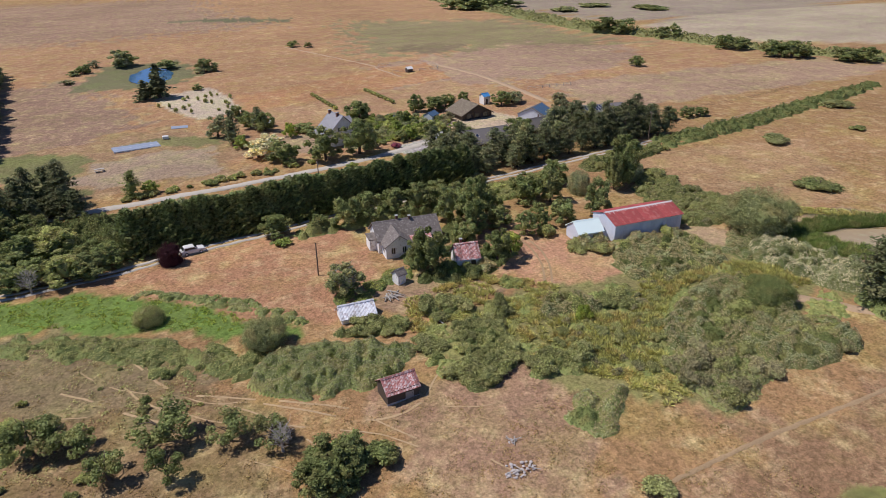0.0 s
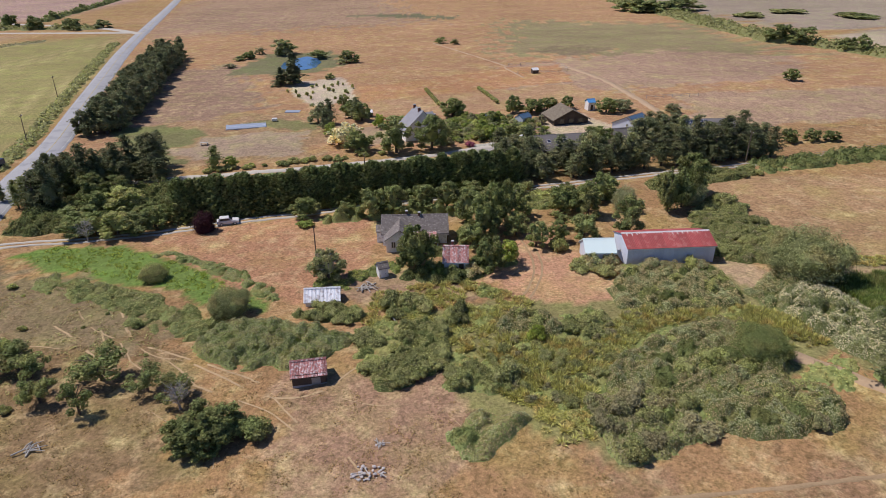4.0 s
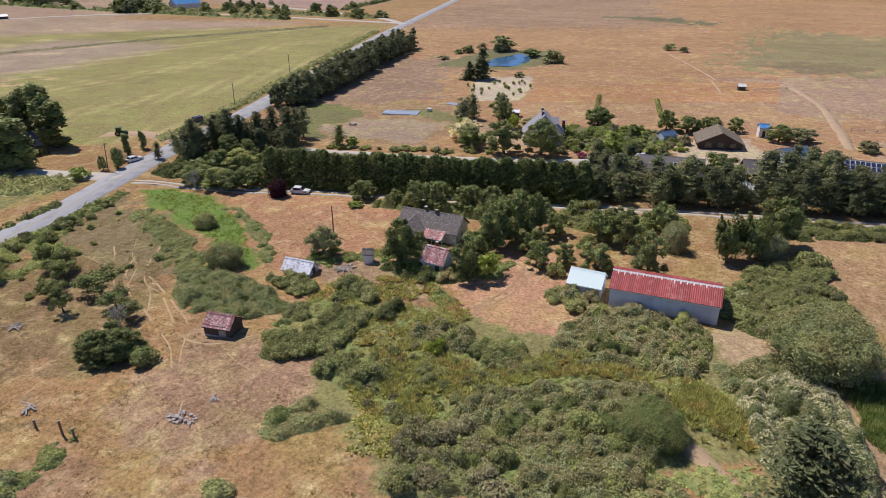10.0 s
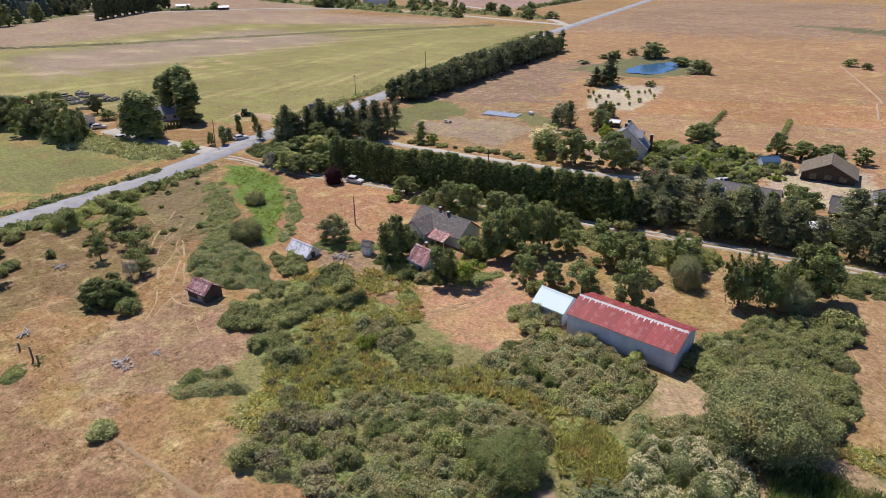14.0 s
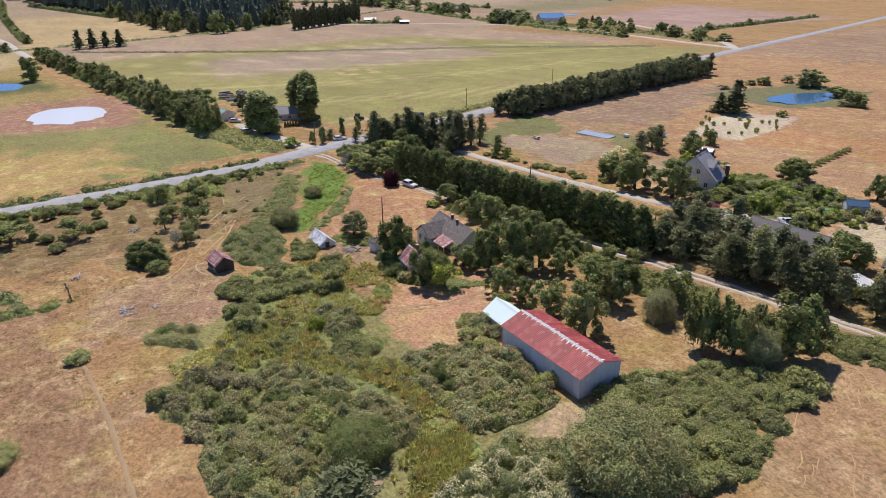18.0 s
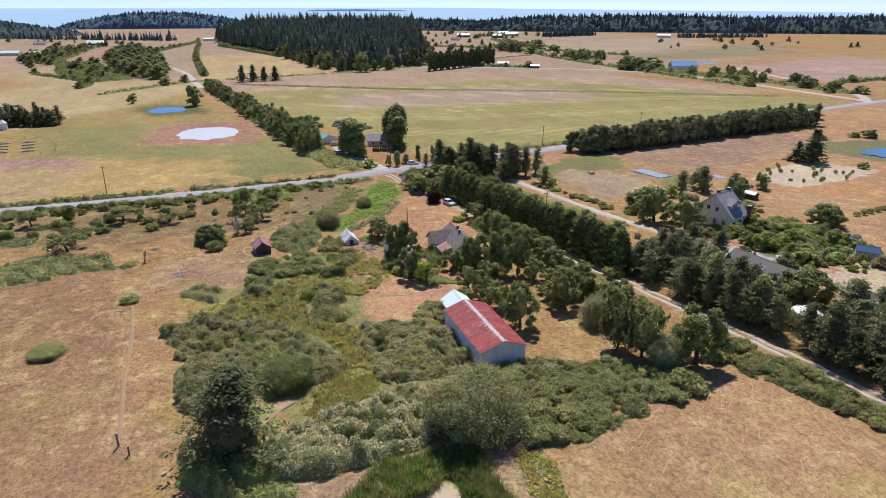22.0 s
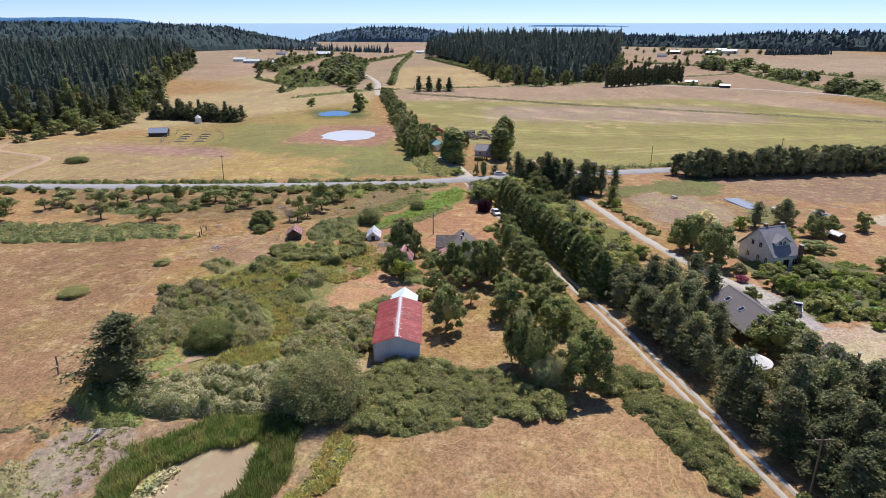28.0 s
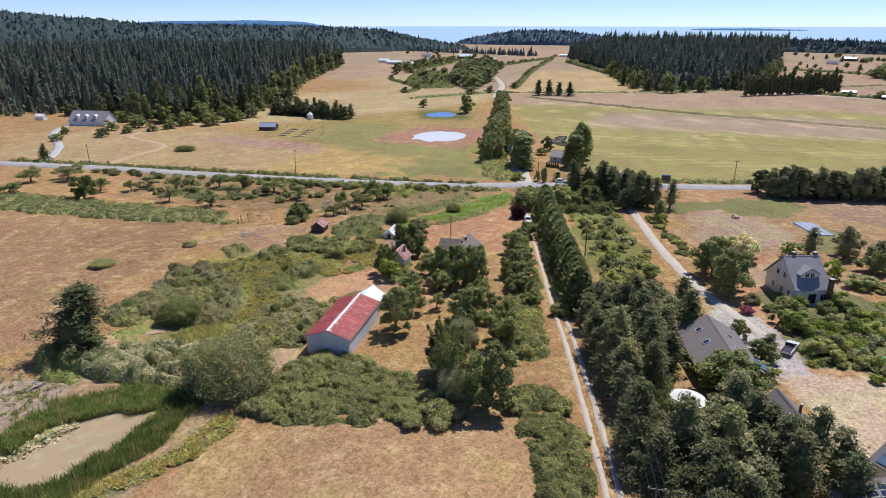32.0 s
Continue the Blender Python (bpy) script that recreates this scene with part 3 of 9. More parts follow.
        vs = np.vstack([ICO_V * (1.3, 1.3, 3.2) + (0, 0, 4.2), ICO_V * (0.6, 0.6, 2.4) + (0, 0, 8.2)])
        pieces.append((vs, None, np.vstack([ICO_F, ICO_F + len(ICO_V)])))
    elif kind == "hedge":
        trunk = trunk_mesh(rng, 6.5, 0.16, 0, 0)
        n = 1500
        f = rng.uniform(0, 1, n) ** 1.05
        a = rng.uniform(0, 2 * math.pi, n)
        fin = 1 + 0.13 * np.sin(a * 4 + f * 9) + 0.16 * np.sin(a * 7 - f * 31) * (1 - f)
        rr = (1.72 * (1 - f) ** 0.55 + 0.08) * fin * rng.uniform(0.82, 1.12, n)
        out = np.stack((np.cos(a), np.sin(a), np.zeros(n)), 1)
        c = out * rr[:, None] + np.stack((np.zeros(n), np.zeros(n), 0.2 + f * 7.7), 1)
        along = unit(out * 0.55 + (0, 0, 1.0) + rng.normal(size=(n, 3)) * 0.25)
        side = unit(np.cross(along, out) + rng.normal(size=(n, 3)) * 0.2)
        ln = (0.42 * rng.uniform(0.6, 1.3, n))[:, None]
        vv = np.stack((c + along * ln, c + side * ln * 0.42, c - along * ln * 0.8, c - side * ln * 0.42), 1).reshape(-1, 3)
        pieces.append((vv, np.arange(n * 4, dtype=np.int32).reshape(-1, 4), None))
        pieces.append((ICO_V * (1.25, 1.25, 3.5) + (0, 0, 3.0), None, ICO_F))
    v, q, t = join(pieces)
    return trunk, (v, q, t)


SIZE = {"dome": (6.5, 9.6), "broad": (7.1, 5.6), "orchard": (4.9, 5.9), "bush": (2.8, 3.9), "shrub": (1.9, 3.7), "cherry": (6.2, 5.4), "poplar": (15.0, 4.3), "pine": (9.2, 5.2), "cedar": (9.2, 5.6), "fir": (11.6, 5.2), "hedge": (8.0, 3.6)}
PROTO = {}
# the stretch of land passed over; trees beyond it are built more simply
FLIGHT = ((0, 0), (40, 0), (80, 0), (120, 15), (150, 30), (170, 50), (182, 80), (188, 110), (184, 138))


def tree(name, kind, x, y, h, w, mat, label, category="tree", group="", variant=0, turn=0.0, bark=None, z=None):
    """One tree or bush: trunk and crown, scaled to its height and width."""
    if name == "pine_tree" and (math.hypot(x - 97, y - 155.6) < 6.0 or 86 < x < 99 and 153 < y < 166 or 99 < x < 107 and 149 < y < 156):
        return None  # the glade round the yurt
    reach = min(math.hypot(x - a, y - c) for a, c in FLIGHT)
    far = 3 if reach > 330 else 2 if reach > 185 or (w < 4.2 and kind == "bush" and reach > 60) or (w < 2.3 and kind == "shrub") else int(reach > 95)
    key = (kind, variant, mat.name, far)
    if key not in PROTO:
        mk = ("mesh", kind, variant, far)
        if mk not in PROTO:
            PROTO[mk] = tree_meshes(kind, 100 * len(kind) + 7 * variant + ord(kind[0]), far)
        (tv, tq, tt), (cv, cq, ct) = PROTO[mk]
        PROTO[key] = (arrays_mesh("trunk", tv, tq, tt, bark or BARK, True), arrays_mesh("crown", cv, cq, ct, mat))
    tm, cm = PROTO[key]
    root = thing(name, x, y, label, category, group, z)
    hh, ww = SIZE[kind]
    root.matrix_basis = root.matrix_basis @ pose(0, 0, 0, 0, 0, turn) @ Matrix.Diagonal((w / ww, w / ww, h / hh, 1))
    part("trunk", tm, None, root)
    part("crown", cm, None, root)
    return root


def inside(px, py, poly):
    """Which points lie inside a polygon."""
    px, py = np.asarray(px, float), np.asarray(py, float)
    hit = np.zeros(px.shape, bool)
    for (x0, y0), (x1, y1) in zip(poly, poly[1:] + poly[:1]):
        if y0 == y1:
            continue
        hit ^= ((y0 > py) != (y1 > py)) & (px < (x1 - x0) * (py - y0) / (y1 - y0) + x0)
    return hit


def thicket(name, poly, tall, mat, label, seed, hump=(1.0, 2.4), leaf=0.105, dense=76.0, gaps=0.0, mixed=True, category="shrubs", ragged=0.7, cell=0.42, roll=0.12, second=None):
    """A patch of shrubs nobody could count: rounded mounds covered with sprays of leaves. roll: how far the hollows between the mounds are filled (brambles: high)."""
    rng = np.random.default_rng(seed)
    xs, ys = zip(*poly)
    gx, gy = np.meshgrid(np.arange(min(xs) - 1, max(xs) + 1, cell), np.arange(min(ys) - 1, max(ys) + 1, cell))
    wob = np.sin(gx * 1.1 + seed) + np.sin(gy * 1.3 + gx * 0.5 + seed) + np.sin(gy * 0.4 - gx * 0.7)
    mask = inside(gx + wob * 0.5 * ragged, gy + np.roll(wob, 3, 0) * 0.5 * ragged, poly).astype(float)
    soft = mask.copy()
    for _ in range(max(2, int(2.2 / cell))):
        soft = (soft + np.roll(soft, 1, 0) + np.roll(soft, -1, 0) + np.roll(soft, 1, 1) + np.roll(soft, -1, 1)) / 5
    area = max(1.0, mask.sum() * cell * cell)
    swell = 0.75 + 0.5 * np.sin(gx * 0.31 + seed) * np.sin(gy * 0.27 + seed * 2) + 0.12 * np.sin(gx * 0.9 + gy * 0.7)
    hh = tall * roll * np.clip(swell, 0.35, 1.2)
    owner = np.zeros(gx.shape, int)

    def mound(cx, cy, r, top, who):
        i0, i1 = np.searchsorted(gy[:, 0], (cy - r, cy + r))
        j0, j1 = np.searchsorted(gx[0], (cx - r, cx + r))
        d2 = ((gx[i0:i1, j0:j1] - cx) ** 2 + (gy[i0:i1, j0:j1] - cy) ** 2) / (r * r)
        m = top * np.clip(1 - d2, 0, 1) ** 0.55
        higher = m > hh[i0:i1, j0:j1]
        owner[i0:i1, j0:j1][higher] = who
        hh[i0:i1, j0:j1] = np.maximum(hh[i0:i1, j0:j1], m)

    live_cells = np.flatnonzero(mask.ravel() > 0)
    mean = (hump[0] + hump[1]) / 2
    for _ in range(int(area / (math.pi * mean * mean) * 2.1) + 1):
        k = rng.choice(live_cells)
        r = rng.uniform(*hump)
        mound(gx.flat[k], gy.flat[k], r, tall * rng.uniform(0.55, 1.12) * (0.75 + 0.25 * r / hump[1]), int(rng.choice(3, p=(0.72, 0.2, 0.08))))
    if cell < 0.8:
        for _ in range(int(area * 1.3)):
            k = rng.choice(live_cells)
            r = rng.uniform(0.45, 0.95)
            i0, j0 = divmod(int(k), gx.shape[1])
            a, c = slice(max(0, i0 - 2), i0 + 3), slice(max(0, j0 - 2), j0 + 3)
            d2 = ((gx[a, c] - gx.flat[k]) ** 2 + (gy[a, c] - gy.flat[k]) ** 2) / (r * r)
            hh[a, c] += rng.uniform(-0.7, 0.6) * min(1.0, tall * 0.6) * np.clip(1 - d2, 0, 1)
    hh = (np.maximum(hh, tall * 0.05) + rng.uniform(-0.06, 0.06, hh.shape) * min(1, tall)) * np.clip(soft * 1.6 - 0.25, 0, 1)
    if gaps:
        holes = np.array([noise.noise((x * 0.16, y * 0.16, seed)) for x, y in zip(gx.flat, gy.flat)]).reshape(gx.shape)
        hh *= np.clip((holes + 0.75 - gaps) * 4, 0, 1)
    live = hh > 0.12
    z0 = height(gx, gy)
    idx = np.arange(gx.size).reshape(gx.shape)
    keep = live[:-1, :-1] | live[1:, :-1] | live[:-1, 1:] | live[1:, 1:]
    q = np.stack((idx[:-1, :-1], idx[:-1, 1:], idx[1:, 1:], idx[1:, :-1]), -1)[keep]
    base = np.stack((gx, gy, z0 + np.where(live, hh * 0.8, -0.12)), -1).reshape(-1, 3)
    used, inv = np.unique(q.ravel(), return_inverse=True)
    sy, sx = np.clip(np.gradient(hh, cell), -2.2, 2.2)
    spots = np.flatnonzero(live.ravel())
    steep = np.hypot(sx, sy).ravel()[spots]
    n = int(len(spots) * cell * cell * dense)
    k = rng.choice(spots, n, p=(1 + 0.7 * steep) / (1 + 0.7 * steep).sum())
    off = rng.uniform(-0.5, 0.5, (n, 2)) * cell
    gxk, gyk = sx.ravel()[k], sy.ravel()[k]
    c = np.stack((gx.ravel()[k] + off[:, 0], gy.ravel()[k] + off[:, 1], z0.ravel()[k] + hh.ravel()[k] + gxk * off[:, 0] + gyk * off[:, 1] + rng.normal(size=n) * 0.09), 1)
    nn = unit(unit(np.stack((-gxk, -gyk, np.ones(n)), 1)) * 0.9 + rng.normal(size=(n, 3)) * 0.5)
    lv, lq, _ = leaves(rng, c, nn, leaf * rng.uniform(0.6, 1.4, n))
    v, q, t = join([(base[used], inv.reshape(-1, 4), None), (lv, lq, None)])
    me = arrays_mesh(name, v, q, t, mat)
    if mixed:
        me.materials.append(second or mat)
        # index 2: base darkened as painted shade between sprays, plus a few dark mounds
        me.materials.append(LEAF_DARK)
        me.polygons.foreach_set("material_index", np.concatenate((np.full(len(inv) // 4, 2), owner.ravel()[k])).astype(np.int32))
    return tagged(new(name, me), label, category, kind="stuff")


def tussocks(name, poly, count, mat, label, seed, tall=0.95, wide=0.85, per=34, category="grass"):
    """Upright tussocks of rough grass: blades that fan out from each foot."""
    rng = np.random.default_rng(seed)
    xs, ys = zip(*poly)
    x, y = rng.uniform(min(xs), max(xs), count * 3), rng.uniform(min(ys), max(ys), count * 3)
    patchy = np.sin(x * 0.45 + seed) * np.sin(y * 0.5 + x * 0.2) + rng.uniform(-0.9, 0.9, len(x)) > -0.15
    ok = inside(x, y, poly) & patchy
    x, y = x[ok][:count], y[ok][:count]
    big = np.repeat(rng.uniform(0.5, 1.4, len(x)), per)
    x, y = np.repeat(x, per), np.repeat(y, per)
    n = len(x)
    a, lean = rng.uniform(0, 2 * math.pi, n), rng.uniform(0.1, 1.0, n) * wide * big
    h = tall * big * rng.uniform(0.6, 1.1, n) * (1 - 0.35 * lean / (wide * big))
    fx, fy = x + np.cos(a) * 0.2 * big, y + np.sin(a) * 0.2 * big
    foot = np.stack((fx, fy, height(fx, fy) - 0.05), 1)
    tip = foot + np.stack((np.cos(a) * lean, np.sin(a) * lean, h), 1)
    mid = foot * 0.5 + tip * 0.5 + (0, 0, 0.1)
    w = np.stack((-np.sin(a), np.cos(a), np.zeros(n)), 1) * (0.07 * big)[:, None]
    v = np.stack((foot, mid + w, tip, mid - w), 1).reshape(-1, 3)
    return tagged(new(name, arrays_mesh(name, v, np.arange(n * 4).reshape(-1, 4), None, mat)), label, category, kind="stuff")


def tufts(name, poly, count, mat, label, seed, size=0.2, per=6, spread=0.3, category="grass", tall=0.14):
    """Tufts of grass and weeds scattered over a stretch of pasture."""
    rng = np.random.default_rng(seed)
    xs, ys = zip(*poly)
    x, y = rng.uniform(min(xs), max(xs), count * 3), rng.uniform(min(ys), max(ys), count * 3)
    patchy = np.sin(x * 0.23 + seed) * np.sin(y * 0.27 + x * 0.11) + rng.uniform(-0.9, 0.9, len(x)) > -0.1
    ok = inside(x, y, poly) & patchy
    x, y = x[ok][:count], y[ok][:count]
    big = rng.uniform(0.5, 1.5, len(x))
    x, y, big = np.repeat(x, per), np.repeat(y, per), np.repeat(big, per)
    x = x + rng.normal(size=len(x)) * spread * big * 0.5
    y = y + rng.normal(size=len(x)) * spread * big * 0.5
    c = np.stack((x, y, height(x, y) + tall * big * rng.uniform(0.3, 1.0, len(x))), 1)
    nn = unit(rng.normal(size=(len(x), 3)) * 0.4 + (-0.3, 0.15, 1.0))
    v, q, t = leaves(rng, c, nn, size * big * rng.uniform(0.6, 1.2, len(x)), 0.5)
    return tagged(new(name, arrays_mesh(name, v, q, t, mat)), label, category, kind="stuff")


# ---- land ----
def lines(lo, hi, near0, near1, step, grow_lo, grow_hi):
    mid = list(np.arange(near0, near1 + step / 2, step))
    a, s = [], step
    p = near0
    while p > lo:
        s *= grow_lo
        p -= s
        a.append(p)
    b, s, p = [], step, mid[-1]
    while p < hi:
        s *= grow_hi
        p += s
        b.append(p)
    return np.array(a[::-1] + mid + b)


FIELDS = []


def field(outline, colour, ragged):
    """One stretch of ground cover: its outline, colour and how ragged its edge is, in metres."""
    FIELDS.append((outline, colour, ragged))
    return outline


# many far fields are greyed: distance haze put into their colours
field([(-2900, -900), (-900, -900), (-640, -200), (-480, 40), (-400, 90), (-380, 420), (-600, 900), (-2900, 1600)], (0.414, 0.302, 0.170), 8)
field([(-900, 60), (-480, 55), (-535, 200), (-880, 210)], (0.52, 0.375, 0.165), 3)
field([(-640, -60), (-900, -120), (-900, -40), (-560, 20)], (0.51, 0.395, 0.175), 3)
field([(-1200, 330), (-520, 330), (-420, 480), (-560, 800), (-1300, 900)], (0.433, 0.292, 0.170), 10)
field([(-1320, -130), (-800, -120), (-780, -60), (-1300, 40)], (0.433, 0.273, 0.160), 4)
field([(-1000, -260), (-640, -160), (-700, -130), (-1050, -170)], (0.453, 0.303, 0.181), 4)
field([(-1900, 0), (-1450, -20), (-1420, 70), (-1900, 120)], (0.463, 0.303, 0.181), 4)
field([(-640, -155), (-450, -50), (-520, -20), (-760, -125)], (0.49, 0.365, 0.165), 3)
field([(-430, 610), (-250, 560), (-230, 800), (-520, 900)], (0.463, 0.303, 0.211), 12)
field([(-1150, 640), (-800, 600), (-640, 760), (-1150, 1200)], (0.454, 0.332, 0.192), 5)
field([(-640, 620), (-520, 600), (-600, 900), (-900, 1150)], (0.327, 0.270, 0.127), 8)
HAY = field([(-372, 74), (-402, 84), (-392, 257), (-384, 366), (-206, 430), (-150, 462), (-118, 380), (-86, 235), (-76, 165), (-84, 140), (-190, 112)], (0.365, 0.313, 0.106), 2)
field([(-372, 70), (-480, 50), (-540, 250), (-390, 440), (-206, 470), (-230, 430), (-384, 340), (-378, 257)], (0.444, 0.312, 0.181), 3)
field([(-330, 150), (-240, 140), (-220, 330), (-330, 330)], (0.434, 0.322, 0.191), 18)
field([(-480, 50), (-390, 52), (-220, -45), (-170, -110), (-330, -200), (-520, -60)], (0.50, 0.375, 0.170), 3)
field([(-390, 52), (-220, -45), (-130, -75), (-60, -40), (-55, 30), (-62, 104), (-115, 92), (-300, 60)], (0.394, 0.286, 0.094), 2)
field([(-66, 100), (-115, 88), (-180, 82), (-150, 66), (-90, 62), (-62, 60)], (0.268, 0.254, 0.085), 14)
field([(-58, -20), (-58, -140), (-160, -170), (-160, -100), (-125, -60), (-100, -30)], (0.45, 0.325, 0.145), 2)
field([(-58, -20), (-58, 58), (-108, 66), (-135, 10), (-125, -62)], (0.463, 0.317, 0.107), 14)
field([(-225, -22), (-140, -8), (-100, 52), (-120, 80), (-140, 70), (-152, 22), (-220, 30)], (0.307, 0.275, 0.092), 12)
field([(-52.2, -57.0), (-57.8, 8.0), (-108.9, 12.7), (-170.3, -81.3), (-148.4, -157.2)], (0.455, 0.322, 0.140), 5)
field([(-128, -70), (-146, -60), (-138, -22), (-129, 0), (-108, 15), (-112, -10), (-120, -45)], (0.442, 0.268, 0.175), 4)
field([(-215, 35), (-150, 25), (-135, 75), (-190, 92), (-215, 75)], (0.421, 0.229, 0.133), 4)
field([(-310, 10), (-255, 25), (-258, 62), (-312, 50)], (0.160, 0.169, 0.060), 4)
field([(-84, 258), (-60, 170), (40, 172), (300, 190), (285, 230), (240, 400), (230, 700), (-170, 760), (-130, 440)], (0.475, 0.274, 0.120), 2)
field([(-130, 440), (-170, 760), (30, 760), (60, 480)], (0.393, 0.252, 0.138), 30)
field([(90, 330), (240, 300), (236, 430), (120, 480)], (0.336, 0.270, 0.117), 25)
field([(140, 230), (285, 225), (300, 190), (130, 180)], (0.453, 0.302, 0.161), 6)
field([(292, 362), (330, 380), (420, 425), (600, 400), (500, 300), (362, 240), (286, 288)], (0.515, 0.411, 0.236), 3)
field([(270, 460), (300, 380), (600, 430), (700, 700), (280, 800)], (0.396, 0.311, 0.190), 20)
field([(-6, 540), (30, 530), (84, 498), (90, 515), (40, 552)], (0.218, 0.200, 0.092), 8)
field([(110, 330), (135, 322), (158, 338), (140, 352), (116, 348)], (0.267, 0.201, 0.098), 8)
field([(60, 250), (110, 235), (200, 250), (235, 300), (180, 330), (90, 300)], (0.443, 0.292, 0.161), 10)
field([(-66, 205), (-90, 300), (-40, 330), (-10, 235), (-30, 215)], (0.364, 0.237, 0.132), 10)
field([(-48, 214), (-4, 226), (14, 200), (12, 169), (-35, 163)], (0.40, 0.255, 0.115), 5)
field([(-60, 212), (-36, 210), (-22, 197), (-31, 184), (-24, 168), (-36, 163)], (0.25, 0.235, 0.085), 4)
field([(-20, 211), (-8, 213), (4, 210), (12, 204), (8, 199), (-4, 203)], (0.27, 0.24, 0.09), 3)
field([(-25, 173), (-30, 182), (-20, 195), (7, 198), (9, 172)], (0.43, 0.315, 0.175), 3)
field([(24, 236), (110, 258), (114, 297), (87, 293), (44, 270), (20, 262)], (0.505, 0.270, 0.112), 1.5)
field([(30, 214), (60, 212), (112, 226), (110, 256), (26, 234)], (0.47, 0.285, 0.130), 2)
field([(-3, 249), (-9.5, 276), (14, 285), (19, 262), (20.5, 237), (6, 232)], (0.62, 0.50, 0.295), 0.6)
field([(-40, 300), (-30, 360), (5, 360), (12, 318), (0, 296)], (0.238, 0.220, 0.093), 4)
field([(-42.5, 112), (-36, 117.4), (-20.5, 114.2), (-9.3, 107.7), (3, 97.7), (12, 87.5), (11, 84), (4, 89), (-7, 94.6), (-26.9, 103.7)], (0.205, 0.285, 0.06), 2.0)
field([(-21, 118.5), (10, 124.5), (29, 125), (30, 96), (16, 87.5), (5, 94), (-8, 107)], (0.485, 0.262, 0.118), 1.2)
field([(-47, 104), (-31, 106), (-6, 90), (4, 78), (-14, 74), (-48, 84)], (0.298, 0.222, 0.098), 4)
field([(-46, 82), (-46, -30), (-8, -20), (2, 30), (8, 60), (2, 76)], (0.298, 0.198, 0.083), 9)
field([(16, 62), (30, 68), (40, 62), (44, 54), (37, 42), (24, 52)], (0.415, 0.258, 0.128), 3)
field([(53, 116), (66, 112), (72, 88), (66, 76), (58, 78), (50, 86)], (0.545, 0.305, 0.145), 2)
field([(20, 98), (48, 98), (46, 86), (26, 86)], (0.37, 0.24, 0.12), 2)
field([(44, 82), (60, 74), (72, 66), (62, 48), (50, 52), (44, 60)], (0.34, 0.29, 0.105), 3)
field([(30, 84), (72, 84), (96, 92), (100, 62), (60, 44), (30, 62)], (0.30, 0.265, 0.09), 4)
field([(16, 68), (30, 68), (41, 62), (46, 54), (38, 40), (20, 46)], (0.415, 0.258, 0.128), 3)
field([(91, 89.4), (94.6, 95.4), (99, 94), (99.4, 88), (96, 83), (92.6, 84)], (0.47, 0.33, 0.16), 1.5)
field([(104, 64), (114, 55), (130, 56), (136, 80), (124, 90), (112, 90)], (0.41, 0.275, 0.135), 6)
field([(16, 34), (40, 38), (60, 42), (74, 43), (98, 46), (112, 50), (128, 54), (170, 30), (70, -60), (8, -40)], (0.375, 0.226, 0.100), 7)
field([(112, 90), (114, 94), (121.8, 92.2), (129, 88.5), (134, 83.5), (134, 78.5), (130, 83.4), (123, 88), (117, 89)], (0.21, 0.195, 0.085), 1.0)
field([(110, 52), (118, 53), (127, 54), (127, 60), (119, 63), (112.4, 62.6), (109, 58)], (0.42, 0.325, 0.205), 2.0)
field([(94, 132), (110, 112), (118, 92), (140, 90), (170, 130), (128, 137)], (0.455, 0.284, 0.120), 1.5)
field([(-30, 133), (-45, 148), (35, 158), (50, 146), (20, 139)], (0.24, 0.235, 0.065), 2)
field([(44, 178), (78, 177), (76, 196), (50, 206), (40, 196)], (0.22, 0.21, 0.08), 3)
field([(79, 173.5), (82, 180), (74, 196), (98, 206), (106, 186), (104, 173)], (0.60, 0.46, 0.26), 1.5)
field([(50, 166), (60, 165), (72, 168), (84, 171), (81, 177), (70, 177.5), (58, 174)], (0.50, 0.45, 0.335), 1)
field([(24, 180), (40, 176), (40, 196), (20, 200)], (0.44, 0.31, 0.16), 2)


def ground_cover(X, Y):
    C = np.empty(X.shape + (3,), np.float32)
    C[:] = (0.395, 0.236, 0.117)
    w1 = np.sin(X * 0.31 + 1.7 * np.sin(Y * 0.17)) + np.sin(Y * 0.43 + 1.3 * np.sin(X * 0.23))
    w2 = np.sin(X * 1.13 + Y * 0.37) + np.sin(Y * 0.91 - X * 0.53)
    for poly, colour, rag in FIELDS:
        dx, dy = (w1 * 0.35 + w2 * 0.2) * rag, (np.roll(w1, 7, 0) * 0.35 + np.roll(w2, 5, 1) * 0.2) * rag
        hit = inside(X + dx, Y + dy, poly)
        C[hit] = np.array(colour) * (0.93, 0.925, 1.19)
    for _ in range(3):
        soft = (C + np.roll(C, 1, 0) + np.roll(C, -1, 0) + np.roll(C, 1, 1) + np.roll(C, -1, 1)) / 5
        C = np.where((X < -68)[..., None], soft, C).astype(np.float32)
    # mown streaks in the big hay field, along the road
    hay = inside(X, Y, HAY)
    across = X * 0.974 + Y * 0.22
    streak = np.clip(np.sin(across * 0.42 + 0.8 * np.sin(Y * 0.021)) * np.sin(Y * 0.05 + across * 0.31) - 0.35, 0, 1)
    C[hay] += (streak[hay] * 0.22)[:, None] * np.array((1.0, 0.75, 0.42))
    ring = np.abs(np.hypot(X + 210, (Y - 212) * 0.8) - 9) < 1.8
    C[ring & (Y < 222)] = (0.55, 0.42, 0.22)
    return C


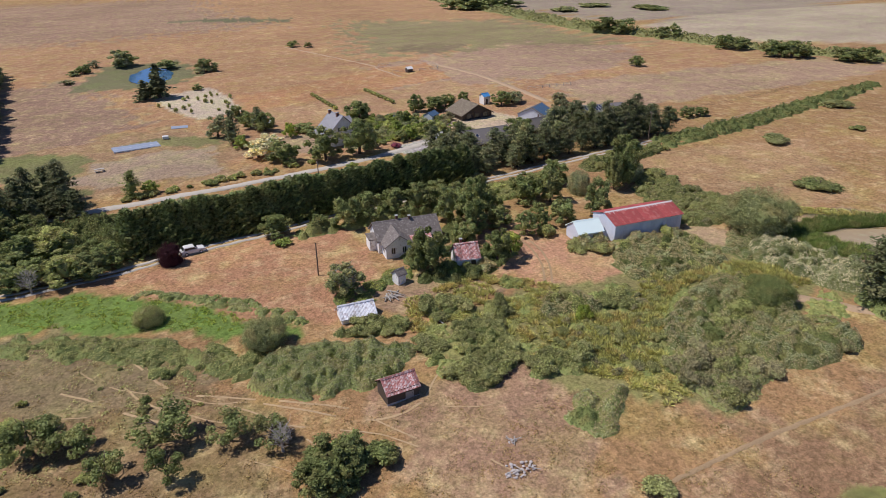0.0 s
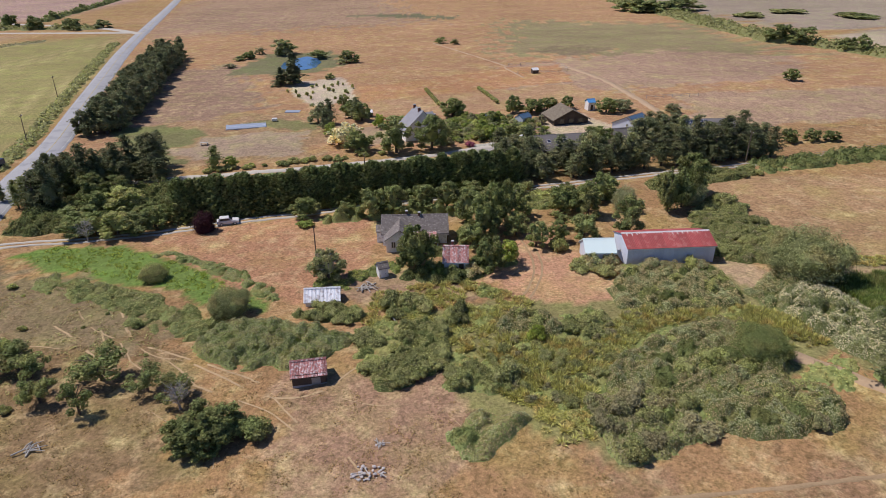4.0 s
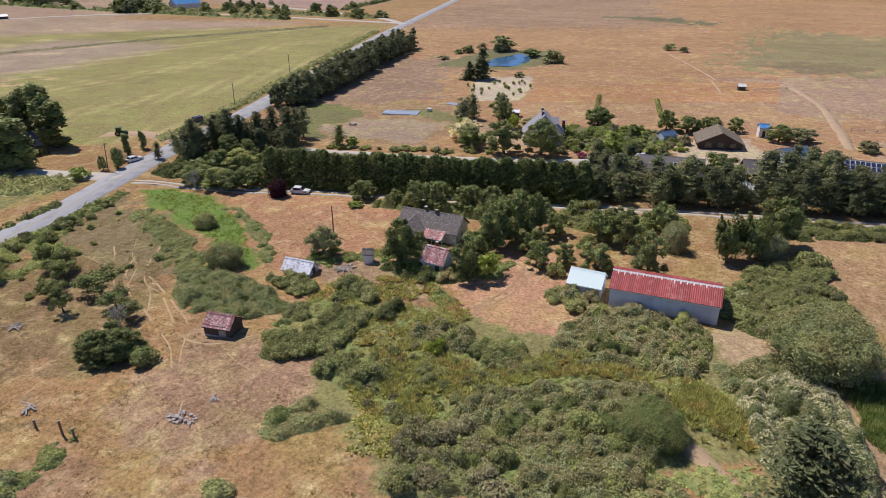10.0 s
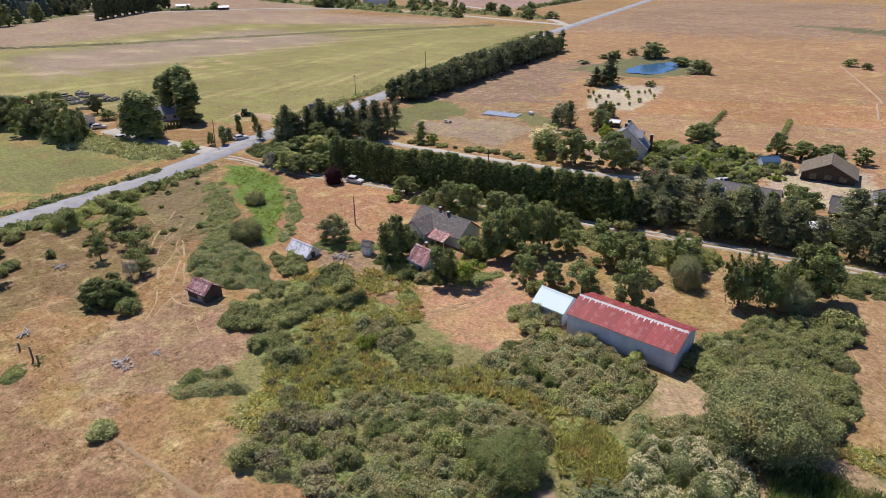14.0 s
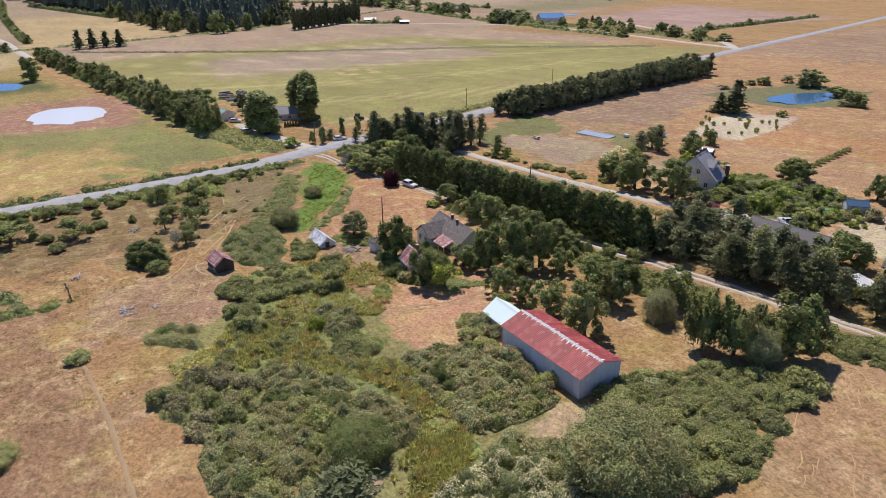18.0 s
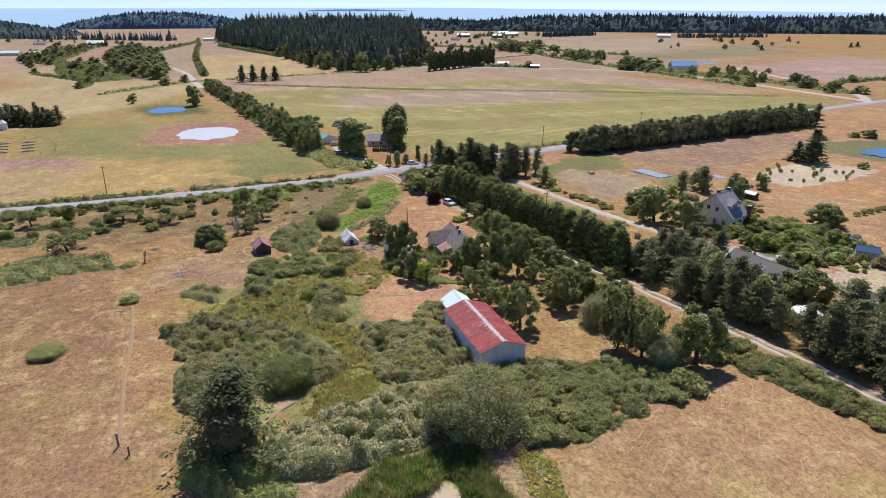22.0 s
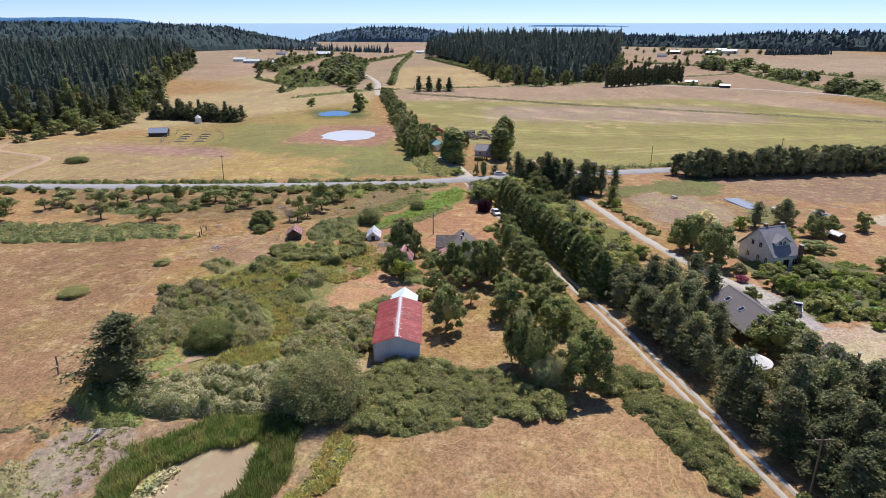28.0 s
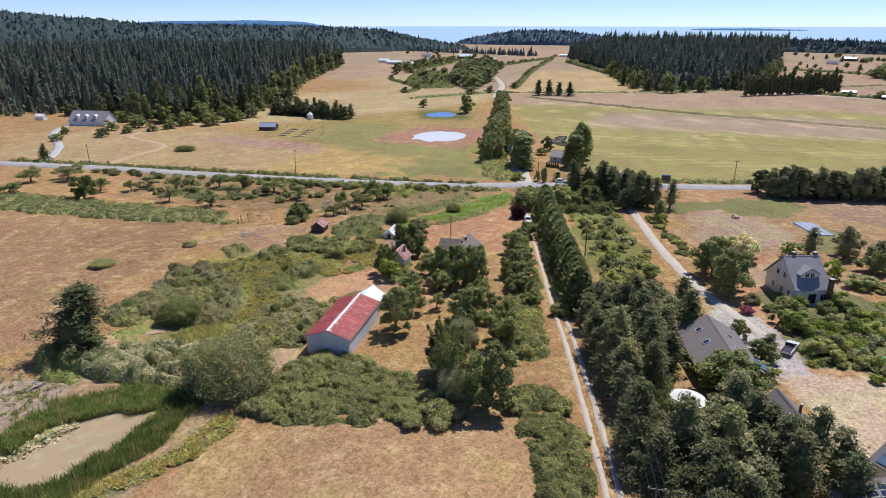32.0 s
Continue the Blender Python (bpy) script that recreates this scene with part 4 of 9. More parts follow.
XS = lines(-4900, 4900, -64, 136, 1.2, 1.03, 1.08)
YS = lines(-4900, 4900, 22, 215, 1.2, 1.07, 1.028)
GX, GY = np.meshgrid(XS, YS)
GZ = height(GX, GY) + 0.10 * np.sin(GX * 0.35 + np.sin(GY * 0.27)) * np.sin(GY * 0.31) + 0.05 * np.sin(GX * 1.1 + GY * 0.7)
PONDS = {"near": (124.4, 74.4, 11.4, 6.2, 0.9), "north": (-9, 327, 12, 21, 1.0), "pool": (-285, 34, 18, 13, 0.8), "mud": (-175, 57, 21, 15, 0.8)}
for cx, cy, rx, ry, deep in PONDS.values():
    turn = math.radians(-25) if cx > 100 else 0.0
    along, across = (GX - cx) * math.cos(turn) + (GY - cy) * math.sin(turn), (GY - cy) * math.cos(turn) - (GX - cx) * math.sin(turn)
    q = np.hypot(along / (rx * 1.15), across / (ry * 1.15))
    GZ -= deep * np.clip(1.35 - q, 0, 1)
GZ = np.where(GX < -2800, GZ - np.clip((-2800 - GX) / 300, 0, 1) * 25, GZ)
nx, ny = len(XS), len(YS)
ii = np.arange(nx * ny).reshape(ny, nx)
quads = np.stack((ii[:-1, :-1], ii[:-1, 1:], ii[1:, 1:], ii[1:, :-1]), -1).reshape(-1, 4)
land = arrays_mesh("ground", np.stack((GX, GY, GZ), -1).reshape(-1, 3), quads, None, GROUND, True)
col = land.color_attributes.new("cover", "FLOAT_COLOR", "POINT")
col.data.foreach_set("color", np.concatenate((ground_cover(GX, GY), np.ones((ny, nx, 1), np.float32)), -1).ravel().astype(np.float32))
tagged(new("ground", land), "dry grass fields and pasture in straw, orange-brown and olive", "ground", kind="structure")


def spline(points, step):
    """Points at even steps along a smooth line through the given ones."""
    p = np.array(points, float)
    p = np.vstack((2 * p[0] - p[1], p, 2 * p[-1] - p[-2]))
    out = []
    for i in range(1, len(p) - 2):
        n = max(2, int(np.linalg.norm(p[i + 1] - p[i]) / step))
        for t in np.arange(n) / n:
            out.append(0.5 * (2 * p[i] + (p[i + 1] - p[i - 1]) * t + (2 * p[i - 1] - 5 * p[i] + 4 * p[i + 1] - p[i + 2]) * t * t + (3 * p[i] - p[i - 1] - 3 * p[i + 1] + p[i + 2]) * t ** 3))
    out.append(p[-2])
    return np.array(out)


def swell(x, y):
    """The small roll of the land near the farm, over its even slope."""
    near = np.clip(np.minimum(np.minimum(x + 62, 134 - x), np.minimum(y - 24, 213 - y)) / 8, 0, 1)
    return near * (0.10 * np.sin(x * 0.35 + np.sin(y * 0.27)) * np.sin(y * 0.31) + 0.05 * np.sin(x * 1.1 + y * 0.7))


def ribbon(points, offsets, lift, step=2.0, ragged=0.0, seed=1, skirt=0.22):
    """A strip along a line: columns of vertices at the sideways offsets, laid on the land."""
    rng = np.random.default_rng(seed)
    c = spline(points, step)
    d = unit(np.gradient(c, axis=0))
    side = np.stack((d[:, 1], -d[:, 0]), 1)
    vs = []
    k = len(offsets)
    for j, o in enumerate(offsets):
        r = rng.uniform(-ragged, ragged, len(c)) if ragged else np.zeros(len(c))
        p = c + side * (o + r)[:, None] if ragged else c + side * o
        edge = 0.0 if j in (0, k - 1) else lift
        z = height(p[:, 0], p[:, 1]) + swell(p[:, 0], p[:, 1]) + lift + (min(0.03, skirt) if 0 < j < k - 1 else 0) - (skirt if j in (0, k - 1) else 0)
        z[0] -= 0.3
        z[-1] -= 0.3
        vs.append(np.column_stack((p, z)))
    v = np.stack(vs, 1).reshape(-1, 3)
    i = np.arange(len(c) * k).reshape(len(c), k)
    q = np.stack((i[:-1, :-1], i[:-1, 1:], i[1:, 1:], i[1:, :-1]), -1).reshape(-1, 4)[:, ::-1]
    return arrays_mesh("strip", v, q, None, None, True)


def strip(name, points, offsets, lift, mat, label, category, **kw):
    ob = new(name, ribbon(points, offsets, lift, **kw))
    ob.data.materials.append(mat)
    return tagged(ob, label, category, kind="structure")


ROAD = [(-40, -420), (-44, -220), (-44.5, -105), (-46, -60), (-44.6, -25), (-43.8, 12), (-44.8, 50), (-47, 85), (-52.5, 110), (-58.5, 135), (-64, 162), (-69.5, 195), (-86, 262), (-112, 370), (-127, 440), (-143, 522), (-175, 685), (-215, 880)]
LANE = [(-50, 117), (-40, 118.2), (-25, 119), (-12, 121.3), (0, 124.5), (32, 130.3), (61, 135.1), (79, 138.5), (96, 141.3), (110, 143.4), (128, 146), (170, 152)]
DRIVE = [(-64, 150.5), (-48, 152), (-23, 155.3), (11, 159.3), (31, 162.6), (45.6, 165.8), (57.4, 169.6), (68, 173.5)]
strip("road", ROAD, (-4.3, -4.0, 0, 4.0, 4.3), 0.16, ASPHALT, "grey asphalt two-lane country road", "road")
strip("road_edge_line", ROAD, (-3.55, -3.5, -3.4, -3.35), 0.19, LINE_WHITE, "worn white edge line on the asphalt", "road marking")
strip("road_edge_line", ROAD, (3.35, 3.4, 3.5, 3.55), 0.19, LINE_WHITE, "worn white edge line on the asphalt", "road marking")
strip("road_centre_line", ROAD, (-0.12, -0.07, 0.07, 0.12), 0.19, LINE_YELLOW, "faded yellow centre line on the asphalt", "road marking")
strip("gravel_lane", LANE, (-1.35, -1.2, -0.5, -0.35), 0.10, GRAVEL, "pale gravel wheel track of a farm lane", "lane", ragged=0.12)
strip("gravel_lane", LANE, (0.35, 0.5, 1.2, 1.35), 0.10, GRAVEL, "pale gravel wheel track of a farm lane", "lane", ragged=0.12, seed=2)
strip("gravel_drive", DRIVE, (-1.45, -1.2, 0, 1.2, 1.45), 0.10, GRAVEL, "pale gravel driveway past the hedge", "driveway", ragged=0.15)
strip("farm_entrance", [(-52, 119), (-62, 117), (-75, 114.5), (-92, 112), (-112, 112)], (-3.4, -3, 0, 3, 3.4), 0.11, GRAVEL, "pale gravel entrance to the farm across the road", "driveway", ragged=0.3)
strip("side_road", [(-60, 150), (-82, 155), (-96, 150)], (-3, -2.6, 0, 2.6, 3), 0.10, DIRT, "bare earth field entrance", "track", ragged=0.4)
strip("far_lane", [(-425, 55), (-478, 50), (-620, 35), (-900, -30)], (-3.3, -3, 0, 3, 3.3), 0.25, GRAVEL, "pale straight lane between far fields", "lane", step=10)
strip("far_lane", [(-560, 300), (-520, 380), (-440, 470), (-330, 500), (-128, 470)], (-3, -2.6, 0, 2.6, 3), 0.25, GRAVEL, "pale road behind the hay field", "lane", step=10)
strip("cross_lane", [(-128, 462), (-200, 520), (-420, 620)], (-3, -2.6, 0, 2.6, 3), 0.25, GRAVEL, "pale crossing lane among far fields", "lane", step=10)
strip("house_drive", [(-49, -62), (-70, -66), (-105, -72), (-130, -110), (-168, -118)], (-2.4, -2, 0, 2, 2.4), 0.12, DIRT, "curving dirt driveway through straw grass", "driveway", ragged=0.3)
strip("house_drive", [(-48, -90), (-90, -120), (-130, -160), (-165, -180)], (-2.2, -1.8, 0, 1.8, 2.2), 0.12, CONCRETE, "pale paved driveway to the far house", "driveway")
strip("dirt_path", [(88, 66), (92, 62), (96, 57.5), (99.5, 53)], (-1.2, -1.0, 0, 1.0, 1.2), 0.08, DIRT, "bare dirt path between brambles and pasture", "path", ragged=0.3)
strip("field_track", [(125.2, 201), (125.2, 219), (124, 255), (119.4, 279.5), (113.8, 296)], (-1.5, -1.2, 0, 1.2, 1.5), 0.10, DIRT, "pale dirt track into the orange field", "track", ragged=0.4)
strip("field_path", [(92, 268), (88, 293), (86.8, 305), (60, 380)], (-0.5, -0.35, 0.35, 0.5), 0.14, DIRT, "thin pale path across the orange field", "path", ragged=0.2)
_w = np.random.default_rng(33)
TRAILS = [[(-21.8, 85.5), (-16, 80.2), (-11.8, 75.9), (-6, 71)], [(-13.4, 83.3), (-10.9, 78.6), (-8, 75)], [(-14, 92), (-8.1, 80.7), (-2.9, 74.6), (2.5, 72.6), (8.5, 68.3), (13.7, 64.8), (18.5, 62.7), (23.5, 64)], [(-20, 90), (-13, 82), (-5, 77.4), (2, 73.6), (9, 69.4), (16, 65.4), (21, 64.4)], [(-9, 79), (-4, 72), (3, 68), (12, 63), (15.9, 60.3), (20, 56)], [(-26, 80), (-12, 77), (-2, 72)], [(0.9, 61.8), (4, 59), (6.8, 56.3), (12, 50)], [(24, 64), (27, 68), (30, 71)], [(25, 62), (30, 60), (38, 58), (42, 52)], [(16, 64), (20, 58), (26, 52), (30, 46)], [(0, 73), (6, 66), (10, 58), (12, 50)]]
for k, pts in enumerate(TRAILS):
    p = spline(pts, 1.1)
    p = p + np.cumsum(_w.normal(size=p.shape) * 0.1, 0) * 0.6
    i = 0
    while i < len(p) - 4:
        n = int(_w.integers(5, 13))
        half = _w.uniform(0.1, 0.22) if k < 5 else _w.uniform(0.06, 0.13)
        if len(p[i:i + n]) > 3:
            strip("cow_trail", [tuple(q) for q in p[i:i + n]], (-half, -half * 0.5, half * 0.5, half), 0.03, TRAIL, "narrow pale cattle trail in dry pasture", "path", ragged=0.022, step=0.6, seed=20 + 31 * k + i, skirt=0.0)
        i += n + int(_w.integers(0, 5 if k < 5 else 9))
strip("old_fence_line", [(43.5, 39.6), (60, 40.8), (78, 41.2), (92, 42)], (-0.32, -0.16, 0.16, 0.32), 0.045, FURROW, "dark trodden line of an old fence", "track", ragged=0.1, step=1.0, skirt=0.04)
for k, off in enumerate((-0.75, 0.75)):
    strip("wheel_track", [(x + off, y) for x, y in ((51, 79), (57, 88), (60, 98), (59, 112), (57, 124))], (-0.2, -0.1, 0.1, 0.2), 0.03, FURROW, "worn wheel track across the yard", "track", ragged=0.04, step=1.0, seed=5 + k, skirt=0.0)


_m = np.random.default_rng(12)
for k in range(90):
    f = _m.uniform(0, 1)
    a0 = np.array((103.5 + 14 * f, 131.5 + 4.5 * f)) + _m.normal(size=2) * 1.4
    a1 = np.array((113.5 + 44 * f, 95.0 + 36 * f)) + _m.normal(size=2) * 2.0
    u0 = _m.uniform(0, 0.85)
    u1 = u0 + _m.uniform(0.08, 0.2)
    side = _m.normal(size=2) * 0.35
    strip("straw_line", [tuple(a0 + (a1 - a0) * u0), tuple(a0 + (a1 - a0) * (u0 + u1) / 2 + side), tuple(a0 + (a1 - a0) * u1)], (-0.07, -0.03, 0.03, 0.07), 0.025, STRAW_LINE, "pale line of dry straw left by mowing", "straw", ragged=0.012, step=0.6, seed=40 + k, skirt=0.0)


def pond(name, mat, cx, cy, rx, ry, level, label, seed, wob=0.12, turn=0.0):
    rng = np.random.default_rng(seed)
    ph = rng.uniform(0, 6.28, 4)
    vs = [(cx, cy, level)]
    n = 72
    for k in range(n):
        a = 2 * math.pi * k / n
        r = 1 + wob * (math.sin(2 * a + ph[0]) * 0.6 + math.sin(3 * a + ph[1]) * 0.6 + 0.4 * math.sin(5 * a + ph[2]) + 0.25 * math.sin(9 * a + ph[3]))
        u, w = rx * r * math.cos(a), ry * r * math.sin(a)
        vs.append((cx + u * math.cos(turn) - w * math.sin(turn), cy + u * math.sin(turn) + w * math.cos(turn), level))
    ts = [(0, 1 + k, 1 + (k + 1) % n) for k in range(n)]
    return tagged(new(name, arrays_mesh(name, vs, None, ts, mat)), label, "water", kind="structure")


pond("water", POND_SCUM, 124.4, 74.4, 11.0, 5.8, zg(121, 74) - 0.36, "tan, scum-covered farm pond water", 3, 0.07, math.radians(-25))
pond("scum_rim", POND_RIM, 124.4, 74.4, 12.2, 7.0, zg(121, 74) - 0.40, "yellow-green scum along the pond's edge", 3, 0.09, math.radians(-25))
pond("water", POND_BLUE, -9, 327, 9.5, 18.5, zg(-9, 327) - 0.40, "deep blue pond water in the field", 4)
pond("water", POND_BLUE, -285, 34, 16, 11, zg(-285, 34) - 0.35, "blue pond water beside a tree", 5, 0.06)
pond("water", MUD_POND, -175, 57, 21, 15, zg(-175, 57) - 0.3, "milky, pale drying pond", 6, 0.05)
pond("water", POND_BLUE, -480, 640, 14, 9, zg(-480, 640) + 0.15, "small far blue pond", 7)
SEA_Z = -11
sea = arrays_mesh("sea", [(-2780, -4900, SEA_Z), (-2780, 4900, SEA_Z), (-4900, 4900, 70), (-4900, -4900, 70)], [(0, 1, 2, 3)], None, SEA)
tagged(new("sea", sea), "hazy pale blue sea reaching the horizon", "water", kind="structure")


# ---- far woods and hills ----
def spires(name, spots, hlo, hhi, mat, label, seed, sprays=24, wide=0.2):
    """Far conifers, each a dark cone under sprays of needles, in one mesh."""
    rng = np.random.default_rng(seed)
    p = np.array(spots, float)
    n = len(p)
    h = rng.uniform(hlo, hhi, n) * (0.62 + 0.6 * rng.uniform(0, 1, n) ** 1.5)
    r0 = h * wide * rng.uniform(0.75, 1.25, n)
    f = np.tile(0.06 + 0.94 * (np.arange(sprays) + 0.5) / sprays, (n, 1)) + rng.uniform(-0.03, 0.03, (n, sprays))
    a = rng.uniform(0, 2 * math.pi, (n, sprays))
    r = r0[:, None] * np.clip(1 - f, 0, 1) ** 0.7 * rng.uniform(0.7, 1.1, (n, sprays)) + 0.1
    c = np.stack((p[:, :1] + r * np.cos(a), p[:, 1:2] + r * np.sin(a), p[:, 2:] + h[:, None] * f), -1).reshape(-1, 3)
    nn = unit(np.stack((np.cos(a), np.sin(a), np.full(a.shape, 0.75)), -1).reshape(-1, 3) + rng.normal(size=(n * sprays, 3)) * 0.35)
    lv, lq, _ = leaves(rng, c, nn, ((0.055 * h + 0.35)[:, None] * (1.35 - 0.75 * f) * math.sqrt(24 / sprays)).ravel(), 0.7)
    k = np.arange(6) * math.pi / 3
    ring = np.stack((p[:, :1] + 0.8 * r0[:, None] * np.cos(k), p[:, 1:2] + 0.8 * r0[:, None] * np.sin(k), np.repeat(p[:, 2:] + 0.05 * h[:, None], 6, 1)), -1)
    cv = np.concatenate((np.stack((p[:, 0], p[:, 1], p[:, 2] + h * 0.97), -1)[:, None], ring), 1).reshape(-1, 3)
    j = np.arange(6)
    ct = (np.arange(n)[:, None, None] * 7 + np.stack((np.zeros(6, int), 1 + j, 1 + (j + 1) % 6), -1)[None]).reshape(-1, 3)
    v, q, t = join([(lv, lq, None), (cv, None, ct)])
    return tagged(new(name, arrays_mesh(name, v, q, t, mat)), label, "trees", kind="stuff")


def scatter(poly, gap, seed, lift=lambda x, y: 0.0):
    rng = np.random.default_rng(seed)
    xs, ys = zip(*poly)
    gx, gy = np.meshgrid(np.arange(min(xs), max(xs), gap), np.arange(min(ys), max(ys), gap))
    gx = gx + rng.uniform(-0.5, 0.5, gx.shape) * gap
    gy = gy + rng.uniform(-0.5, 0.5, gy.shape) * gap
    keep = inside(gx, gy, poly)
    return [(x, y, zg(x, y) + lift(x, y)) for x, y in zip(gx[keep], gy[keep])]


def rise_sw(x, y):
    """The wood south-west of the fields climbs away from the road."""
    return 13 * min(1.0, max(0.0, (math.hypot(x + 250, y + 140) - 60) / 450))


def rise_mid(x, y):
    """The wood on the flat climbs gently towards the sea."""
    return 24 * min(1.0, max(0.0, (-600 - x) / 800)) * min(1.0, max(0.2, (y - 60) / 130))


WOOD_SW = [(-205, -128), (-215, -180), (-245, -290), (-330, -440), (-480, -680), (-900, -760), (-1080, -420), (-960, -310), (-620, -225), (-430, -165), (-310, -118)]
WOOD_MID = [(-545, 205), (-585, 290), (-640, 330), (-1040, 450), (-1560, 600), (-1600, 200), (-1400, 95), (-1180, 100), (-830, 175)]
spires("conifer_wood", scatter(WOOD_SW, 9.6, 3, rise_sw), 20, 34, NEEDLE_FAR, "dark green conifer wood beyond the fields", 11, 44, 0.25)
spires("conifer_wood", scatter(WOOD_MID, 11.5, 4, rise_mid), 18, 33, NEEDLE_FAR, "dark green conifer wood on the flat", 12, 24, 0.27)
spires("far_tree_row", scatter([(-1780, -440), (-1740, -400), (-1440, 0), (-1480, 20)], 10, 5), 12, 22, NEEDLE_HAZED, "dark conifers in a row across far fields", 13, 14, 0.24)
spires("far_tree_row", scatter([(-1340, 860), (-1370, 1020), (-1330, 1030), (-1290, 870)], 9, 6), 14, 22, NEEDLE_HAZED, "dark conifers beyond the far fields", 14, 14, 0.24)
spires("far_tree_row", scatter([(-1150, 1130), (-1090, 1330), (-1060, 1320), (-1120, 1120)], 9, 7), 10, 18, NEEDLE_HAZED, "dark conifers beyond the far fields", 15, 14, 0.26)
spires("far_tree_row", scatter([(-250, -290), (-215, -210), (-140, -330), (-190, -420)], 9, 8), 10, 19, NEEDLE_FAR, "dark conifers behind the far house", 16, 14, 0.24)


def canopy(name, poly, top, gap, label, seed, lift):
    """The closed leaf roof of a wood, under the tops of its trees."""
    rng = np.random.default_rng(seed)
    xs, ys = zip(*poly)
    gx, gy = np.meshgrid(np.arange(min(xs), max(xs), gap), np.arange(min(ys), max(ys), gap))
    live = inside(gx, gy, poly)
    for _ in range(2):
        live = live & np.roll(live, 1, 0) & np.roll(live, -1, 0) & np.roll(live, 1, 1) & np.roll(live, -1, 1)
    up = np.array([lift(x, y) for x, y in zip(gx.flat, gy.flat)]).reshape(gx.shape)
    z = np.where(live, top * rng.uniform(0.5, 1.0, gx.shape) + up, -0.5) + height(gx, gy)
    i = np.arange(gx.size).reshape(gx.shape)
    keep = live[:-1, :-1] | live[1:, :-1] | live[:-1, 1:] | live[1:, 1:]
    q = np.stack((i[:-1, :-1], i[:-1, 1:], i[1:, 1:], i[1:, :-1]), -1)[keep]
    used, inv = np.unique(q.ravel(), return_inverse=True)
    v = np.stack((gx, gy, z), -1).reshape(-1, 3)[used]
    tagged(new(name, arrays_mesh(name, v, inv.reshape(-1, 4), None, FOREST_FLOOR)), label, "trees", kind="stuff")


canopy("wood_canopy", WOOD_SW, 13, 7, "dark closed canopy of the conifer wood", 61, rise_sw)
canopy("wood_canopy", WOOD_MID, 16, 11, "dark closed canopy of the conifer wood", 62, rise_mid)


def ridge(name, x0, y0, x1, y1, tops, deep, mat, label, seed, trees=0, tall=20, rough=6.0):
    """A long wooded ridge: an uneven bank whose crest follows the given heights, with trees over it."""
    rng = np.random.default_rng(seed)
    a, d = np.array((x0, y0), float), np.array((x1 - x0, y1 - y0), float)
    length = np.linalg.norm(d)
    d /= length
    s = np.array((-d[1], d[0]))
    n, m = max(12, int(length / 8)), max(15, int(deep / 4.5))
    at = np.linspace(0, 1, len(tops))

    def z_at(u, w):
        return -12 + (np.interp(u, at, tops) + 12) * np.clip(1 - w * w, 0, 1) ** 0.6

    U, W = np.meshgrid(np.linspace(0, 1, n), np.linspace(-1, 1, m), indexing="ij")
    Z = z_at(U, W) + rough * rng.uniform(-0.8, 1.0, U.shape) ** 3 * 1.6 * (np.abs(W) < 0.99) + 0.35 * rough * np.sin(U * length * 0.021 + seed) * np.sin(W * 9 + U * 40)
    XY = a + d * (U * length)[..., None] + s * (W * deep)[..., None]
    i = np.arange(n * m).reshape(n, m)
    q = np.stack((i[:-1, :-1], i[1:, :-1], i[1:, 1:], i[:-1, 1:]), -1).reshape(-1, 4)
    tagged(new(name, arrays_mesh(name, np.concatenate((XY, Z[..., None]), -1).reshape(-1, 3), q, None, mat)), label, "hill", kind="structure")
    if trees:
        u, w = rng.uniform(0, 1, trees), rng.uniform(-0.95, 0.95, trees)
        p = a + d * (u * length)[:, None] + s * (w * deep)[:, None]
        z = z_at(u, w) - 3
        spires("ridge_trees", [(*k, v) for k, v in zip(p, z)], tall * 0.6, tall * 1.05, NEEDLE_HAZED, "conifers covering the far ridge", seed + 50, 7, 0.34)


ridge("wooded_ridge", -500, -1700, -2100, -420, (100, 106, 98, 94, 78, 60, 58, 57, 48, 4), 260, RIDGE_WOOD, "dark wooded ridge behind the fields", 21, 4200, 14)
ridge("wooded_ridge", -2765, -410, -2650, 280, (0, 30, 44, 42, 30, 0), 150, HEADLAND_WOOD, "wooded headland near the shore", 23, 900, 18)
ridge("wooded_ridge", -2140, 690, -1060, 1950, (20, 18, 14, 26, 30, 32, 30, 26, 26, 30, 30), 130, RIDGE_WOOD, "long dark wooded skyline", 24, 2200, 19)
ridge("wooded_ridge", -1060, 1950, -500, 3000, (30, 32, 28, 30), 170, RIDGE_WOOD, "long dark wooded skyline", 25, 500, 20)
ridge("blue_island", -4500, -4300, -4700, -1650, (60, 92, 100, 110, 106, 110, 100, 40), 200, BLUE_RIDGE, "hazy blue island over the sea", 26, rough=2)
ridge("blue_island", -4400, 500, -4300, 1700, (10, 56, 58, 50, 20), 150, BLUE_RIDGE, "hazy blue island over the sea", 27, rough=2)


